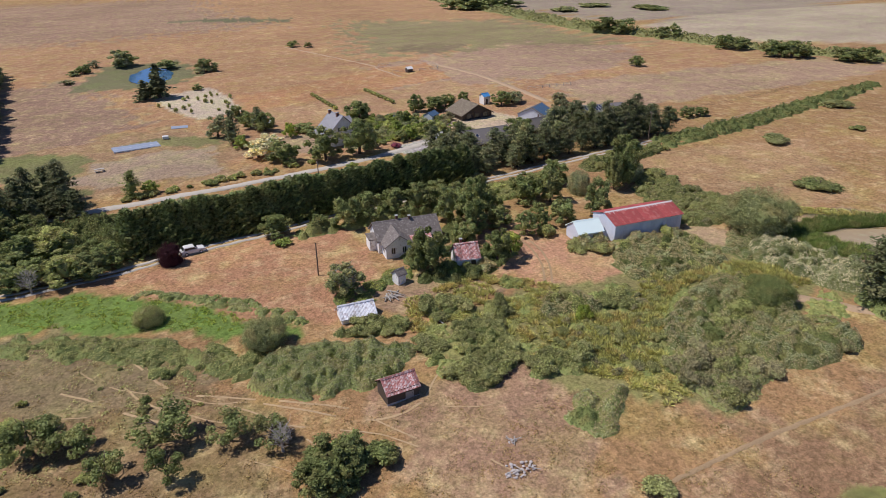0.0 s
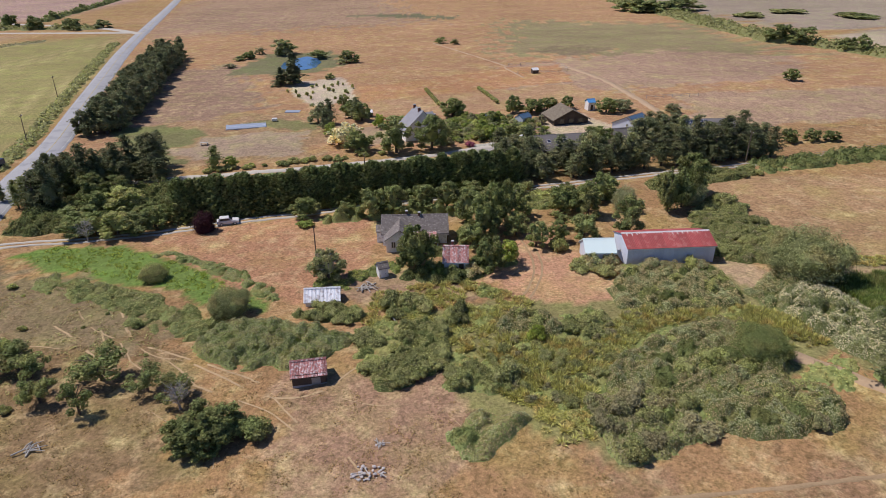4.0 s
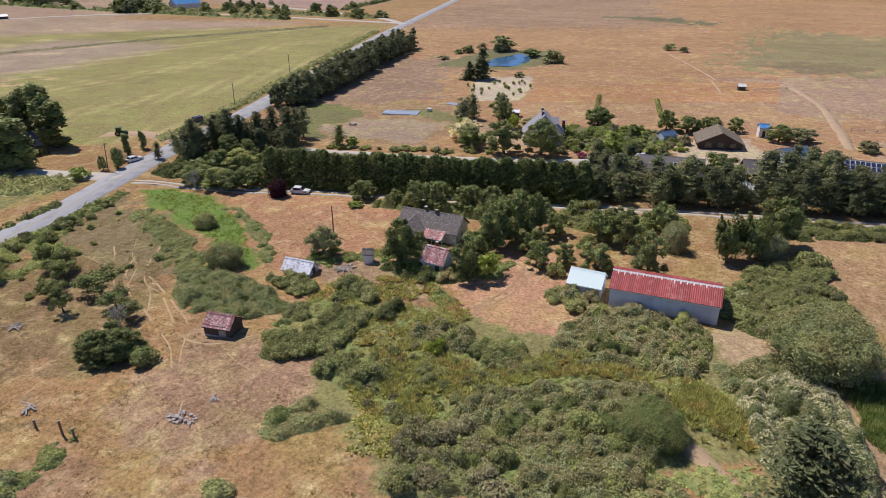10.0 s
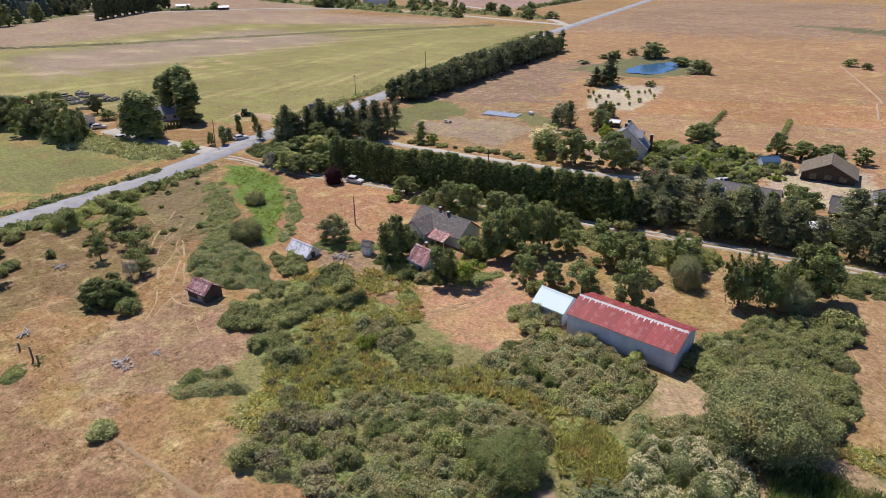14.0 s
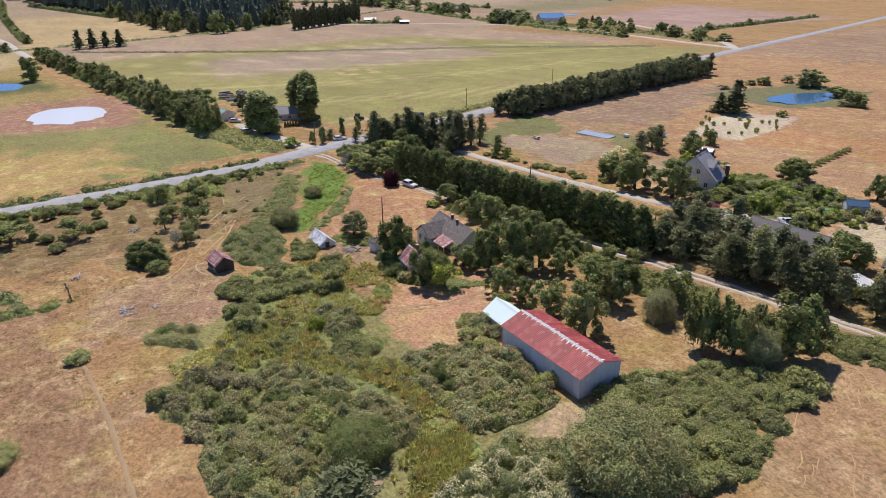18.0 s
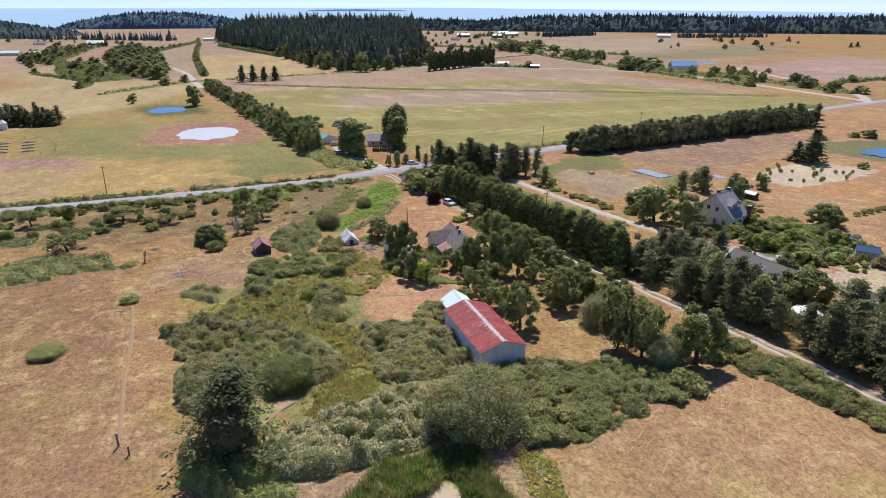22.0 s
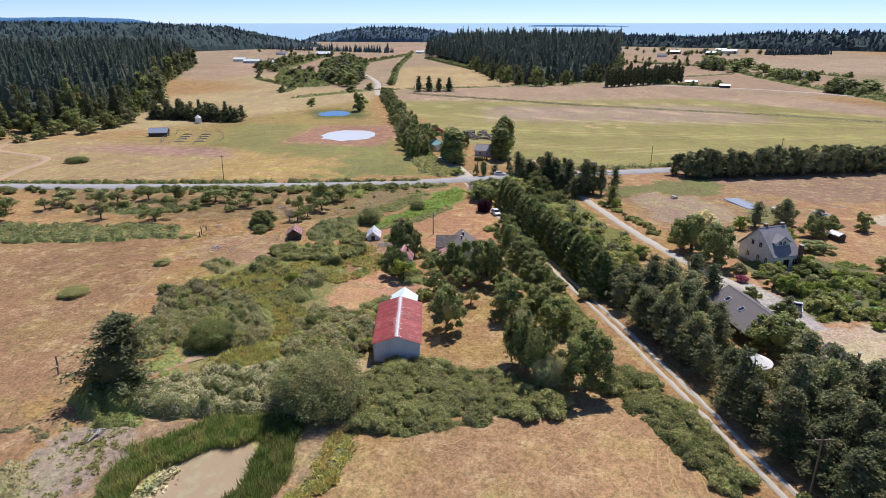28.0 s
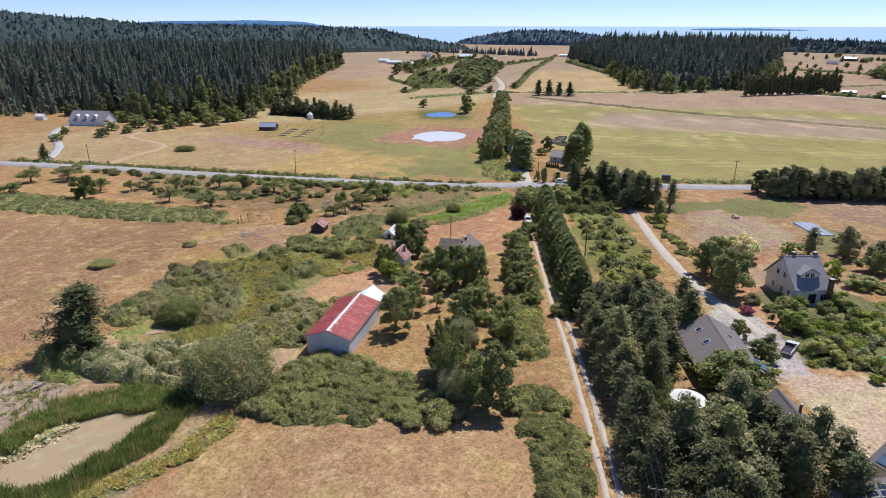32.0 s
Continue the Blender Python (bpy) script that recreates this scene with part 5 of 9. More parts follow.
# ---- buildings ----
def window_unit(parent, x, y, z, w, h, face, name="window", pane=None):
    """A window on a wall facing -y, +y, -x or +x: frame, pane and sill."""
    fr = bmesh.new()
    t = 0.09
    bm_box(fr, -w / 2, w / 2, -0.05, 0.02, h / 2 - t, h / 2)
    bm_box(fr, -w / 2, w / 2, -0.05, 0.02, -h / 2, -h / 2 + t)
    bm_box(fr, -w / 2, -w / 2 + t, -0.05, 0.02, -h / 2 + t, h / 2 - t)
    bm_box(fr, w / 2 - t, w / 2, -0.05, 0.02, -h / 2 + t, h / 2 - t)
    bm_box(fr, -0.03, 0.03, -0.04, 0.02, -h / 2 + t, h / 2 - t)
    m = pose(x, y, z, 0, 0, {"-y": 0, "+x": 90, "+y": 180, "-x": 270}[face])
    f = part(name, fr, FLASHING, parent, at=m)
    part("pane", box(-w / 2 + t, w / 2 - t, -0.025, 0.0, -h / 2 + t, h / 2 - t), pane or GLASS, f)
    return f


def door_unit(parent, x, y, w, h, face, mat, z=0.0):
    m = pose(x, y, z, 0, 0, {"-y": 0, "+x": 90, "+y": 180, "-x": 270}[face])
    d = part("door", box(-w / 2, w / 2, -0.06, 0.02, 0, h, 0.01), mat, parent, at=m)
    part("handle", box(w * 0.32, w * 0.37, -0.1, -0.06, h * 0.45, h * 0.52), WIRE, d)
    return d


def sheet_mesh(run, width, thick=0.05, ribs=4):
    """One corrugated roof sheet: width along x, run along y from 0 (ridge) downwards, flat at z = 0."""
    n = ribs * 4
    top, bot = [], []
    for k in range(n + 1):
        x = -width / 2 + width * k / n
        z = 0.035 * (1 if k % 4 in (1, 2) else 0)
        top.append((x, z + thick))
        bot.append((x, z))
    vs = [(x, y, z) for y in (0, -run) for x, z in top + bot]
    m = len(top)
    q = []
    for k in range(n):
        q.append((k, k + 2 * m, k + 1 + 2 * m, k + 1))
        q.append((m + k, m + k + 1, 3 * m + k + 1, 3 * m + k))
        q.append((2 * m + k, 3 * m + k, 3 * m + k + 1, 2 * m + k + 1))
        q.append((k, k + 1, m + k + 1, m + k))
    return arrays_mesh("roof_sheet", vs, q)


def roof_slope(root, L, x_mid, ridge_y, ridge_z, eave_y, eave_z, mat, sheets, rng, ribs=3):
    """One roof slope of separate sheets from ridge to eave."""
    run = math.hypot(eave_y - ridge_y, ridge_z - eave_z)
    tilt = math.degrees(math.atan2(ridge_z - eave_z, abs(eave_y - ridge_y)))
    w = L / sheets
    me = sheet_mesh(run, w - 0.02, ribs=ribs)
    me.materials.append(mat)
    south = eave_y < ridge_y
    for k in range(sheets):
        x = x_mid - L / 2 + (k + 0.5) * w
        m = pose(x, ridge_y, ridge_z + rng.uniform(0, 0.02), tilt if south else tilt, 0, 0)
        m = Matrix.Translation((x, ridge_y, ridge_z + rng.uniform(0, 0.025))) @ Euler((0, 0, 0 if south else math.pi)).to_matrix().to_4x4() @ Euler((radians(tilt + rng.uniform(-0.25, 0.25)), 0, 0)).to_matrix().to_4x4()
        part("roof_sheet", me, None, root, at=m)


def slab_roof(root, L, x_mid, ridge_y, ridge_z, eave_y, eave_z, mat, label=""):
    t = 0.14
    bm = prism([(ridge_y, ridge_z), (eave_y, eave_z), (eave_y, eave_z + t), (ridge_y, ridge_z + t)], x_mid - L / 2, x_mid + L / 2)
    return part("roof", bm, mat, root, label)


def gabled(name, x, y, L, W, eave, peak, rz, wall, roof, label, category="building", sheets=0, over=0.35, group="", boards=0, sink=0.4, seed=1, ridge_cap=None, z=None):
    """A gabled building with its ridge along local x; walls of real thickness, two roof slopes and fascia boards."""
    rng = np.random.default_rng(seed)
    root = thing(name, x, y, label, category, group, z=z, rz=rz)
    t = 0.16
    part("wall", box(-L / 2, L / 2, -W / 2, -W / 2 + t, -sink, eave), wall, root)
    part("wall", box(-L / 2, L / 2, W / 2 - t, W / 2, -sink, eave), wall, root)
    ins = 0.02
    for sx in (-1, 1):
        a, b = sorted((sx * L / 2, sx * (L / 2 - t)))
        out = [(-W / 2 + t, -sink), (W / 2 - t, -sink), (W / 2 - t, eave), (0, peak - ins), (-W / 2 + t, eave)]
        part("gable_wall", prism(out, a, b), wall, root)
    slope = (peak - eave) / (W / 2)
    for s in (-1, 1):
        ey, ez = s * (W / 2 + over), eave - slope * over
        if sheets:
            roof_slope(root, L + 2 * over, 0, 0, peak + 0.03, ey, ez + 0.03, roof, sheets, rng)
        else:
            slab_roof(root, L + 2 * over, 0, 0.0, peak + 0.02, ey, ez + 0.02, roof)
        part("fascia", box(-L / 2 - over, L / 2 + over, min(ey, ey - s * 0.05), max(ey, ey - s * 0.05), ez - 0.14, ez), FLASHING if wall is not WALL_DARK else wall, root)
    part("ridge_cap", prism([(-0.22, peak + 0.05), (0, peak + 0.24), (0.22, peak + 0.05), (0, peak + 0.17)], -L / 2 - over, L / 2 + over), ridge_cap or roof, root)
    return root


def chimney(root, x, y, z0, z1, w=0.55):
    c = part("chimney", box(x - w / 2, x + w / 2, y - w / 2, y + w / 2, z0, z1, 0.02), BRICK, root)
    part("chimney_cap", box(x - w / 2 - 0.08, x + w / 2 + 0.08, y - w / 2 - 0.08, y + w / 2 + 0.08, z1, z1 + 0.12), CONCRETE, c)


# the long red-roofed barn
z_barn = zg(84, 97)
barn = gabled("barn", 83.85, 97.8, 16.4, 7.7, 5.55 - z_barn, 6.85 - z_barn, 0, WALL_PALE, RED_METAL, "long pale metal barn with a faded red metal roof", "barn", sheets=18, over=0.25, seed=3, ridge_cap=FLASHING, sink=0.8)
_r = np.random.default_rng(8)
for k in range(34):
    x = -8.2 + 16.4 * (k + 0.5) / 34
    for s in (-1, 1):
        ln = _r.uniform(0.25, 0.95) if k % 2 else _r.uniform(0.1, 0.4)
        m = Matrix.Translation((x, 0, 6.85 - z_barn + 0.13)) @ Euler((0, 0, 0 if s < 0 else math.pi)).to_matrix().to_4x4() @ Euler((math.atan2(1.3, 3.85), 0, 0)).to_matrix().to_4x4()
        bm = box(-_r.uniform(0.1, 0.24), _r.uniform(0.1, 0.24), -ln * 0.85 - 0.15, -0.1, 0.0, 0.015)
        for v in bm.verts:
            if v.co.y < -0.12:
                v.co.x *= _r.uniform(0.1, 0.35)
        part("worn_strip", bm, FLASHING, barn, "bare white strip where paint is gone", m)
for k in range(17):
    part("wall_panel", box(-8.15 + k * 0.96, -8.15 + k * 0.96 + 0.93, -3.88, -3.852, -0.3, 5.5 - z_barn), WALL_PALE, barn)
for k in range(8):
    part("wall_panel", prism([(-3.7 + k * 0.925, -0.3), (-3.7 + (k + 1) * 0.925 - 0.03, -0.3), (-3.7 + (k + 1) * 0.925 - 0.03, 5.55 - z_barn + 1.25 * (1 - abs(-3.7 + (k + 1) * 0.925) / 3.85)), (-3.7 + k * 0.925, 5.55 - z_barn + 1.25 * (1 - abs(-3.7 + k * 0.925) / 3.85))], 8.205, 8.23), WALL_PALE, barn)
lean = gabled("barn_annex", 71.4, 98.1, 5.4, 4.9, 2.2, 3.85, -3, WALL_PALE, WHITE_ROOF, "small annex with a pale mint metal roof", "shed", sheets=0, over=0.25, seed=4, sink=0.8)

# red shed and white metal shed
shed = gabled("shed", 21.1, 66.6, 4.5, 3.5, 1.75, 3.05, 6, WALL_DARK, RUST_METAL, "dark board shed with a rust-streaked metal roof", "shed", sheets=8, over=0.25, seed=5)
door_unit(shed, 0.9, -1.7, 1.2, 1.7, "-y", DEADWOOD)
part("foundation", box(-2.3, 2.3, -1.76, -1.7, -0.3, 0.25), CONCRETE, shed)
for k in range(10):
    part("plank", box(-2.28 + k * 0.456, -2.28 + k * 0.456 + 0.42, -1.735, -1.70, 0.26, 1.95), WALL_DARK, shed)
    part("plank", box(2.302, 2.33, -1.6 + k * 0.32, -1.6 + k * 0.32 + 0.29, 0.1, 2.0 + 1.0 * (1 - abs(-1.45 + k * 0.32) / 1.7)), WALL_DARK, shed)
white_shed = gabled("shed", 21.2, 88.0, 5.5, 3.3, 1.0, 2.35, 1, WALL_WHITE, PALE_METAL, "low shed with a striped galvanised metal roof", "shed", sheets=9, over=0.3, seed=6)
door_unit(white_shed, 2.77, 0, 0.9, 1.3, "+x", WALL_DARK)

# the old farmhouse: a long wing and a cross wing
old = gabled("farmhouse", 37.8, 111.3, 12.6, 6.4, 2.6, 5.0, -2, WALL_WHITE, SHINGLE_OLD, "abandoned white farmhouse with mossy brown shingle roof", "house", over=0.4, seed=7, sink=0.6)
wing_w, wing_l = 5.2, 3.0
for sx in (-1, 1):
    a, b = sorted((-3.0 + sx * wing_w / 2, -3.0 + sx * (wing_w / 2 - 0.16)))
    part("wing_wall", box(a, b, -3.2 - wing_l, -3.2, -0.6, 2.5), WALL_WHITE, old)
part("wing_gable", prism([(-3.0 - 2.44, -0.6), (-3.0 + 2.44, -0.6), (-3.0 + 2.44, 2.5), (-3.0, 4.4), (-3.0 - 2.44, 2.5)], -3.2 - wing_l, -3.2 - wing_l + 0.16, "y"), WALL_WHITE, old)
for s in (-1, 1):
    part("wing_roof", prism([(-3.0, 4.45), (-3.0 + s * 3.0, 2.2), (-3.0 + s * 3.0, 2.35), (-3.0, 4.6)], -3.2 - wing_l - 0.4, -0.4, "y"), SHINGLE_OLD, old)
for k in range(6):
    m = Matrix.Translation((0.3 + 0.72 * k, -3.0, 2.75)) @ Euler((radians(20), 0, 0)).to_matrix().to_4x4()
    sm = sheet_mesh(2.9, 0.7, ribs=2)
    sm.materials.append(RUST_METAL)
    part("porch_roof_sheet", sm, None, old, at=m)
for px in (0.1, 2.2, 4.4):
    part("porch_post", box(px - 0.06, px + 0.06, -5.7, -5.58, -0.6, 2.05), WALL_WHITE, old)
chimney(old, -1.6, 0.2, 4.4, 5.8, 0.45)
chimney(old, 0.9, -0.2, 4.4, 5.6, 0.4)
for wx in (-4.2, -2.0):
    window_unit(old, wx, -3.2 - wing_l - 0.02, 1.4, 0.9, 1.4, "-y")
for wy in (-4.6,):
    window_unit(old, -3.0 - wing_w / 2 - 0.02, wy, 1.4, 0.9, 1.4, "-x")
window_unit(old, -6.33, 0.6, 1.5, 0.9, 1.4, "-x")
window_unit(old, 6.33, 0, 1.5, 0.9, 1.4, "+x")
bay = part("bay", box(-7.6, -6.3, -1.6, 1.4, -0.6, 2.2), WALL_WHITE, old)
part("bay_roof", prism([(-1.9, 2.15), (1.7, 2.15), (1.7, 2.3), (-0.1, 3.0), (-1.9, 2.3)], -7.8, -6.2), SHINGLE_OLD, bay)

hut = gabled("washhouse", 44.6, 97.0, 4.2, 4.0, 2.5, 4.5, -6, WALL_WHITE, RUST_METAL, "white outbuilding with a red and white metal roof", "shed", sheets=7, over=0.3, seed=8)
chimney(hut, -0.6, 1.0, 3.2, 5.0, 0.4)
window_unit(hut, -0.8, -2.02, 1.2, 0.8, 0.9, "-y")
door_unit(hut, 1.0, -2.0, 0.9, 1.9, "-y", WALL_DARK)
outhouse = gabled("outhouse", 31.2, 95.6, 1.7, 1.7, 2.0, 2.7, 20, WALL_WHITE, SHINGLE_OLD, "tiny weathered white outhouse with a shingle cap", "shed", over=0.2, seed=9)
door_unit(outhouse, 0, -0.85, 0.7, 1.7, "-y", WALL_WHITE)

# the two-storey white house: ridge along y
wh = gabled("white_house", 42.6, 185.1, 7.0, 11.2, 3.5, 8.6, 106, WALL_WHITE, SHINGLE_GREY, "large white two-storey house with a grey shingle roof", "house", over=0.5, seed=10)
for wy in (-3.4, -0.8, 2.4):
    window_unit(wh, -3.52, wy, 1.6, 1.0, 1.4, "-x")
for wy in (-1.1, 1.4):
    window_unit(wh, -3.52, wy, 4.8, 1.0, 1.3, "-x")
dorm = part("dormer", prism([(-1.9, 4.6), (1.9, 4.6), (1.9, 6.1), (0, 7.3), (-1.9, 6.1)], -3.9, -1.0, "y"), WALL_WHITE, wh)
for s in (-1, 1):
    part("dormer_roof", prism([(0, 7.32), (s * 2.4, 5.8), (s * 2.4, 5.94), (0, 7.46)], -4.4, -0.7, "y"), SHINGLE_GREY, dorm)
for wx in (-0.55, 0.55):
    window_unit(dorm, wx, -3.92, 5.75, 0.9, 1.0, "-y")
for px in (-2.5, 2.6):
    window_unit(wh, px, -5.72, 1.5, 1.3, 1.4, "-y")
door_unit(wh, 0.2, -5.7, 1.6, 2.2, "-y", GLASS)
part("porch_step", box(-0.9, 1.3, -7.2, -5.74, -0.3, 0.15), CONCRETE, wh)
chimney(wh, -1.4, 0.5, 7.2, 9.3, 0.7)
chimney(wh, 3.3, 0.4, 7.2, 9.2, 0.7)
chimney(wh, 3.5, -6.1, -0.3, 5.6, 0.8)

# garage with skylights, dark barn, blue-roofed shed, long solar building, dark house
garage = gabled("garage", 80.2, 162.6, 14.6, 9.6, 2.6, 5.3, 6, WALL_DARK, SHINGLE_BROWN, "long garage with a grey-brown roof and skylights", "garage", over=0.4, seed=11)
_s = math.degrees(math.atan2(2.7, 4.8))
for sx in (-3.8, 0.8):
    for sy in (-1, 1):
        m = Matrix.Translation((sx + (2.2 if sy > 0 else 0), 2.2 * sy, 5.3 - 2.7 * 2.2 / 4.8 + 0.17)) @ Euler((radians(_s) * -sy, 0, 0)).to_matrix().to_4x4()
        sk = part("skylight", box(-0.5, 0.5, -0.6, 0.6, 0, 0.1), FLASHING, garage, at=m)
        part("pane", box(-0.42, 0.42, -0.52, 0.52, 0.1, 0.115), SOLAR, sk)
for k in range(3):
    m = Matrix.Translation((3.8 + k * 1.15, 5.6, 2.6)) @ Euler((radians(-20), 0, 0)).to_matrix().to_4x4()
    part("solar_panel", box(-0.55, 0.55, -0.9, 0.9, 0, 0.05), SOLAR_PALE, garage, at=m)
dbarn = gabled("old_barn", 91.0, 196.6, 9.4, 11.6, 1.8, 4.7, 98, WALL_DARK, SHINGLE_MOSS, "dark wooden barn with a steep brown shingle roof", "barn", over=0.6, seed=12)
# dark panels on the closed wall paint the shade inside open doorways
for wx in (-3.2, 0.0, 3.2):
    part("barn_door", box(-4.78, -4.71, wx - 0.8, wx + 0.8, 0, 1.9), GLASS, dbarn, "dark panel painting the shade of an open doorway")
bshed = gabled("small_shed", 103.2, 210.2, 2.6, 2.8, 2.8, 3.6, 10, WALL_WHITE, ROOF_BLUE, "small white shed with a bright blue metal roof", "shed", over=0.2, sheets=4, seed=13)
door_unit(bshed, 0, -1.4, 0.8, 1.9, "-y", WALL_DARK)
solar_house = gabled("solar_building", 108.4, 182.0, 8.4, 9.4, 2.4, 4.8, 38, WALL_PALE, SHINGLE_BROWN, "building with solar panels over its grey roof", "building", over=0.3, seed=14)
for i in range(3):
    for j in range(4):
        m = Matrix.Translation((-2.5 + i * 2.5, -0.8 - j * 1.1, 4.8 - (0.8 + j * 1.1) * 2.4 / 4.7 + 0.22)) @ Euler((math.atan2(2.4, 4.7), 0, 0)).to_matrix().to_4x4()
        sp = part("solar_panel", box(-1.2, 1.2, -0.58, 0.58, 0, 0.05), SOLAR_PALE, solar_house, at=m)
long_house = gabled("long_building", 125.5, 174.8, 21, 13.0, 2.6, 4.7, -3, WALL_PALE, SHINGLE_BROWN, "long grey-roofed building with rows of dark solar panels", "building", over=0.4, seed=15)
for i in range(11):
    for j in range(2):
        m = Matrix.Translation((-9.2 + i * 1.08, -1.5 - j * 1.8, 4.7 - (1.5 + j * 1.8) * 2.1 / 6.5 + 0.22)) @ Euler((math.atan2(2.1, 6.5), 0, 0)).to_matrix().to_4x4()
        sp = part("solar_panel", box(-0.5, 0.5, -0.85, 0.85, 0, 0.05), FLASHING, long_house, at=m)
        part("cell_glass", box(-0.46, 0.46, -0.81, 0.81, 0.05, 0.06), SOLAR, sp)
dark_house = gabled("dark_house", 100.1, 168.1, 6.6, 5.2, 2.5, 4.8, 9, WALL_DARK, SHINGLE_BROWN, "dark-stained house among pines with grey roof", "house", over=0.5, seed=16)
m = Matrix.Translation((1.6, -1.6, 4.8 - 1.6 * 2.3 / 2.6 + 0.17)) @ Euler((math.atan2(2.3, 2.6), 0, 0)).to_matrix().to_4x4()
part("skylight", box(-0.6, 0.6, -0.6, 0.6, 0, 0.1), FLASHING, dark_house, at=m)
chimney(dark_house, 1.5, 0.8, 3.6, 5.6, 0.3)

# yurt
yurt = thing("yurt", 97.0, 155.6, "round white canvas yurt among pines", "tent")
bm = bmesh.new()
bmesh.ops.create_cone(bm, cap_ends=True, segments=28, radius1=2.6, radius2=2.6, depth=2.0, matrix=Matrix.Translation((0, 0, 1.0)))
part("wall", bm, CANVAS, yurt)
bm = bmesh.new()
bmesh.ops.create_cone(bm, cap_ends=True, segments=28, radius1=2.75, radius2=0.5, depth=1.1, matrix=Matrix.Translation((0, 0, 2.56)))
part("roof", bm, CANVAS, yurt)
bm = bmesh.new()
bmesh.ops.create_cone(bm, cap_ends=True, segments=16, radius1=0.5, radius2=0.2, depth=0.25, matrix=Matrix.Translation((0, 0, 3.23)))
part("crown_ring", bm, FLASHING, yurt)

# farm across the road
west_house = gabled("farmhouse", -109.5, 131.0, 12, 8, 2.6, 4.6, 70, WALL_PALE, SHINGLE_GREY, "single-storey grey farmhouse behind poplars", "house", over=0.5, seed=17)
for wx in (-3.5, 0, 3.5):
    window_unit(west_house, wx, -4.02, 1.4, 1.2, 1.1, "-y")
gabled("metal_shed", -126, 107.5, 11, 7, 2.8, 4.2, 20, WALL_WHITE, ROOF_TEAL, "pale shed with a teal metal roof", "shed", over=0.3, seed=18, sheets=8)
red_barn = gabled("red_barn", -176, 106, 9, 6.5, 2.8, 4.6, 20, RED_METAL, SHINGLE_BROWN, "far red barn with a grey-brown roof", "barn", over=0.3, seed=19)
blue_barn = gabled("blue_barn", -412, 545, 27, 14, 5.0, 9.0, 70, WALL_PALE, ROOF_BLUE, "large far barn with a blue metal roof", "barn", over=0.4, seed=20, sheets=12)
gabled("far_house", -175, -48, 9.5, 7, 2.4, 4.4, 100, WALL_DARK, COURT, "dark house with a blue-grey metal roof by the wood", "house", over=0.4, seed=21, sheets=8)
house_p = gabled("far_house", -170, -166, 24, 13, 3.2, 8.6, 95, WALL_PALE, SHINGLE_GREY, "large grey house with a steep dormered roof", "house", over=0.5, seed=22)
for k in range(3):
    d = part("dormer", prism([(-7 + k * 6 - 1.3, 4.2), (-7 + k * 6 + 1.3, 4.2), (-7 + k * 6 + 1.3, 6.0), (-7 + k * 6, 7.0), (-7 + k * 6 - 1.3, 6.0)], -5.4, -1.5, "y"), WALL_PALE, house_p)
    window_unit(d, -7 + k * 6, -5.42, 5.2, 1.4, 1.1, "-y")
gabled("white_outbuilding", -184, -218, 6, 4.5, 2.4, 3.8, 95, WALL_WHITE, WALL_WHITE, "small white outbuilding on straw grass", "shed", over=0.2, seed=23)
for k, (x, y, L, W, e, p, r, wl, rf, lb) in enumerate((
    (-1290, -130, 26, 14, 5, 9, 95, WALL_WHITE, WHITE_ROOF, "far white barn in dry fields"),
    (-1440, 86, 34, 12, 4, 6, 95, WALL_WHITE, WHITE_ROOF, "long far white building"),
    (-1015, -215, 30, 12, 4, 7, 80, WALL_PALE, WHITE_ROOF, "far farm building with pale roof"),
    (-980, -170, 22, 12, 4, 7, 80, WALL_PALE, WHITE_ROOF, "far farm building with pale roof"),
    (-1380, 676, 30, 16, 5, 9, 60, WALL_DARK, WHITE_ROOF, "far dark barn with a pale roof"),
    (-1500, 840, 26, 14, 5, 9, 60, WALL_WHITE, WHITE_ROOF, "far white barn in dry fields"),
    (-1164, 1104, 30, 14, 5, 8, 50, WALL_WHITE, WHITE_ROOF, "far white farm building"),
    (-548, 396, 13, 7, 3, 4.6, 60, WALL_DARK, PALE_METAL, "far low shed with a pale roof"),
    (-500, 413, 10, 6, 2.6, 4, 60, WALL_DARK, PALE_METAL, "far low shed with a pale roof"),
    (-1180, -60, 20, 10, 4, 7, 90, WALL_WHITE, WHITE_ROOF, "far white farmhouse in dry fields"),
    (-660, 560, 22, 10, 4, 6.5, 60, WALL_WHITE, SHINGLE_GREY, "far house among trees"),
    (-1322, 742, 24, 14, 5, 9, 40, WALL_DARK, WHITE_ROOF, "far dark barn with a pale roof"),
    (-1402, 818, 34, 16, 6, 10, 55, WALL_WHITE, WHITE_ROOF, "far white barn in dry fields"),
    (-1227, 596, 20, 10, 4, 7, 60, WALL_WHITE, SHINGLE_GREY, "far white farmhouse in dry fields"),
    (-1738, 1005, 36, 14, 5, 8, 55, WALL_WHITE, WHITE_ROOF, "far white barn in dry fields"),
    (-624, 557, 22, 11, 4, 7.5, 65, WALL_PALE, SHINGLE_GREY, "far grey house among rounded trees"),
    (-1262, -127, 30, 15, 6, 11, 95, WALL_DARK, WHITE_ROOF, "far dark barn with a pale roof"),
    (-1078, -254, 24, 12, 4, 7, 80, WALL_WHITE, WHITE_ROOF, "far white farm building"),
    (-1368, -240, 22, 11, 4, 7, 85, WALL_WHITE, SHINGLE_GREY, "far white farmhouse in dry fields"))):
    gabled("far_building", x, y, L, W, e, p, r, wl, rf, lb, "building", over=0.4, seed=30 + k)


# ---- trees ----
_t = np.random.default_rng(77)


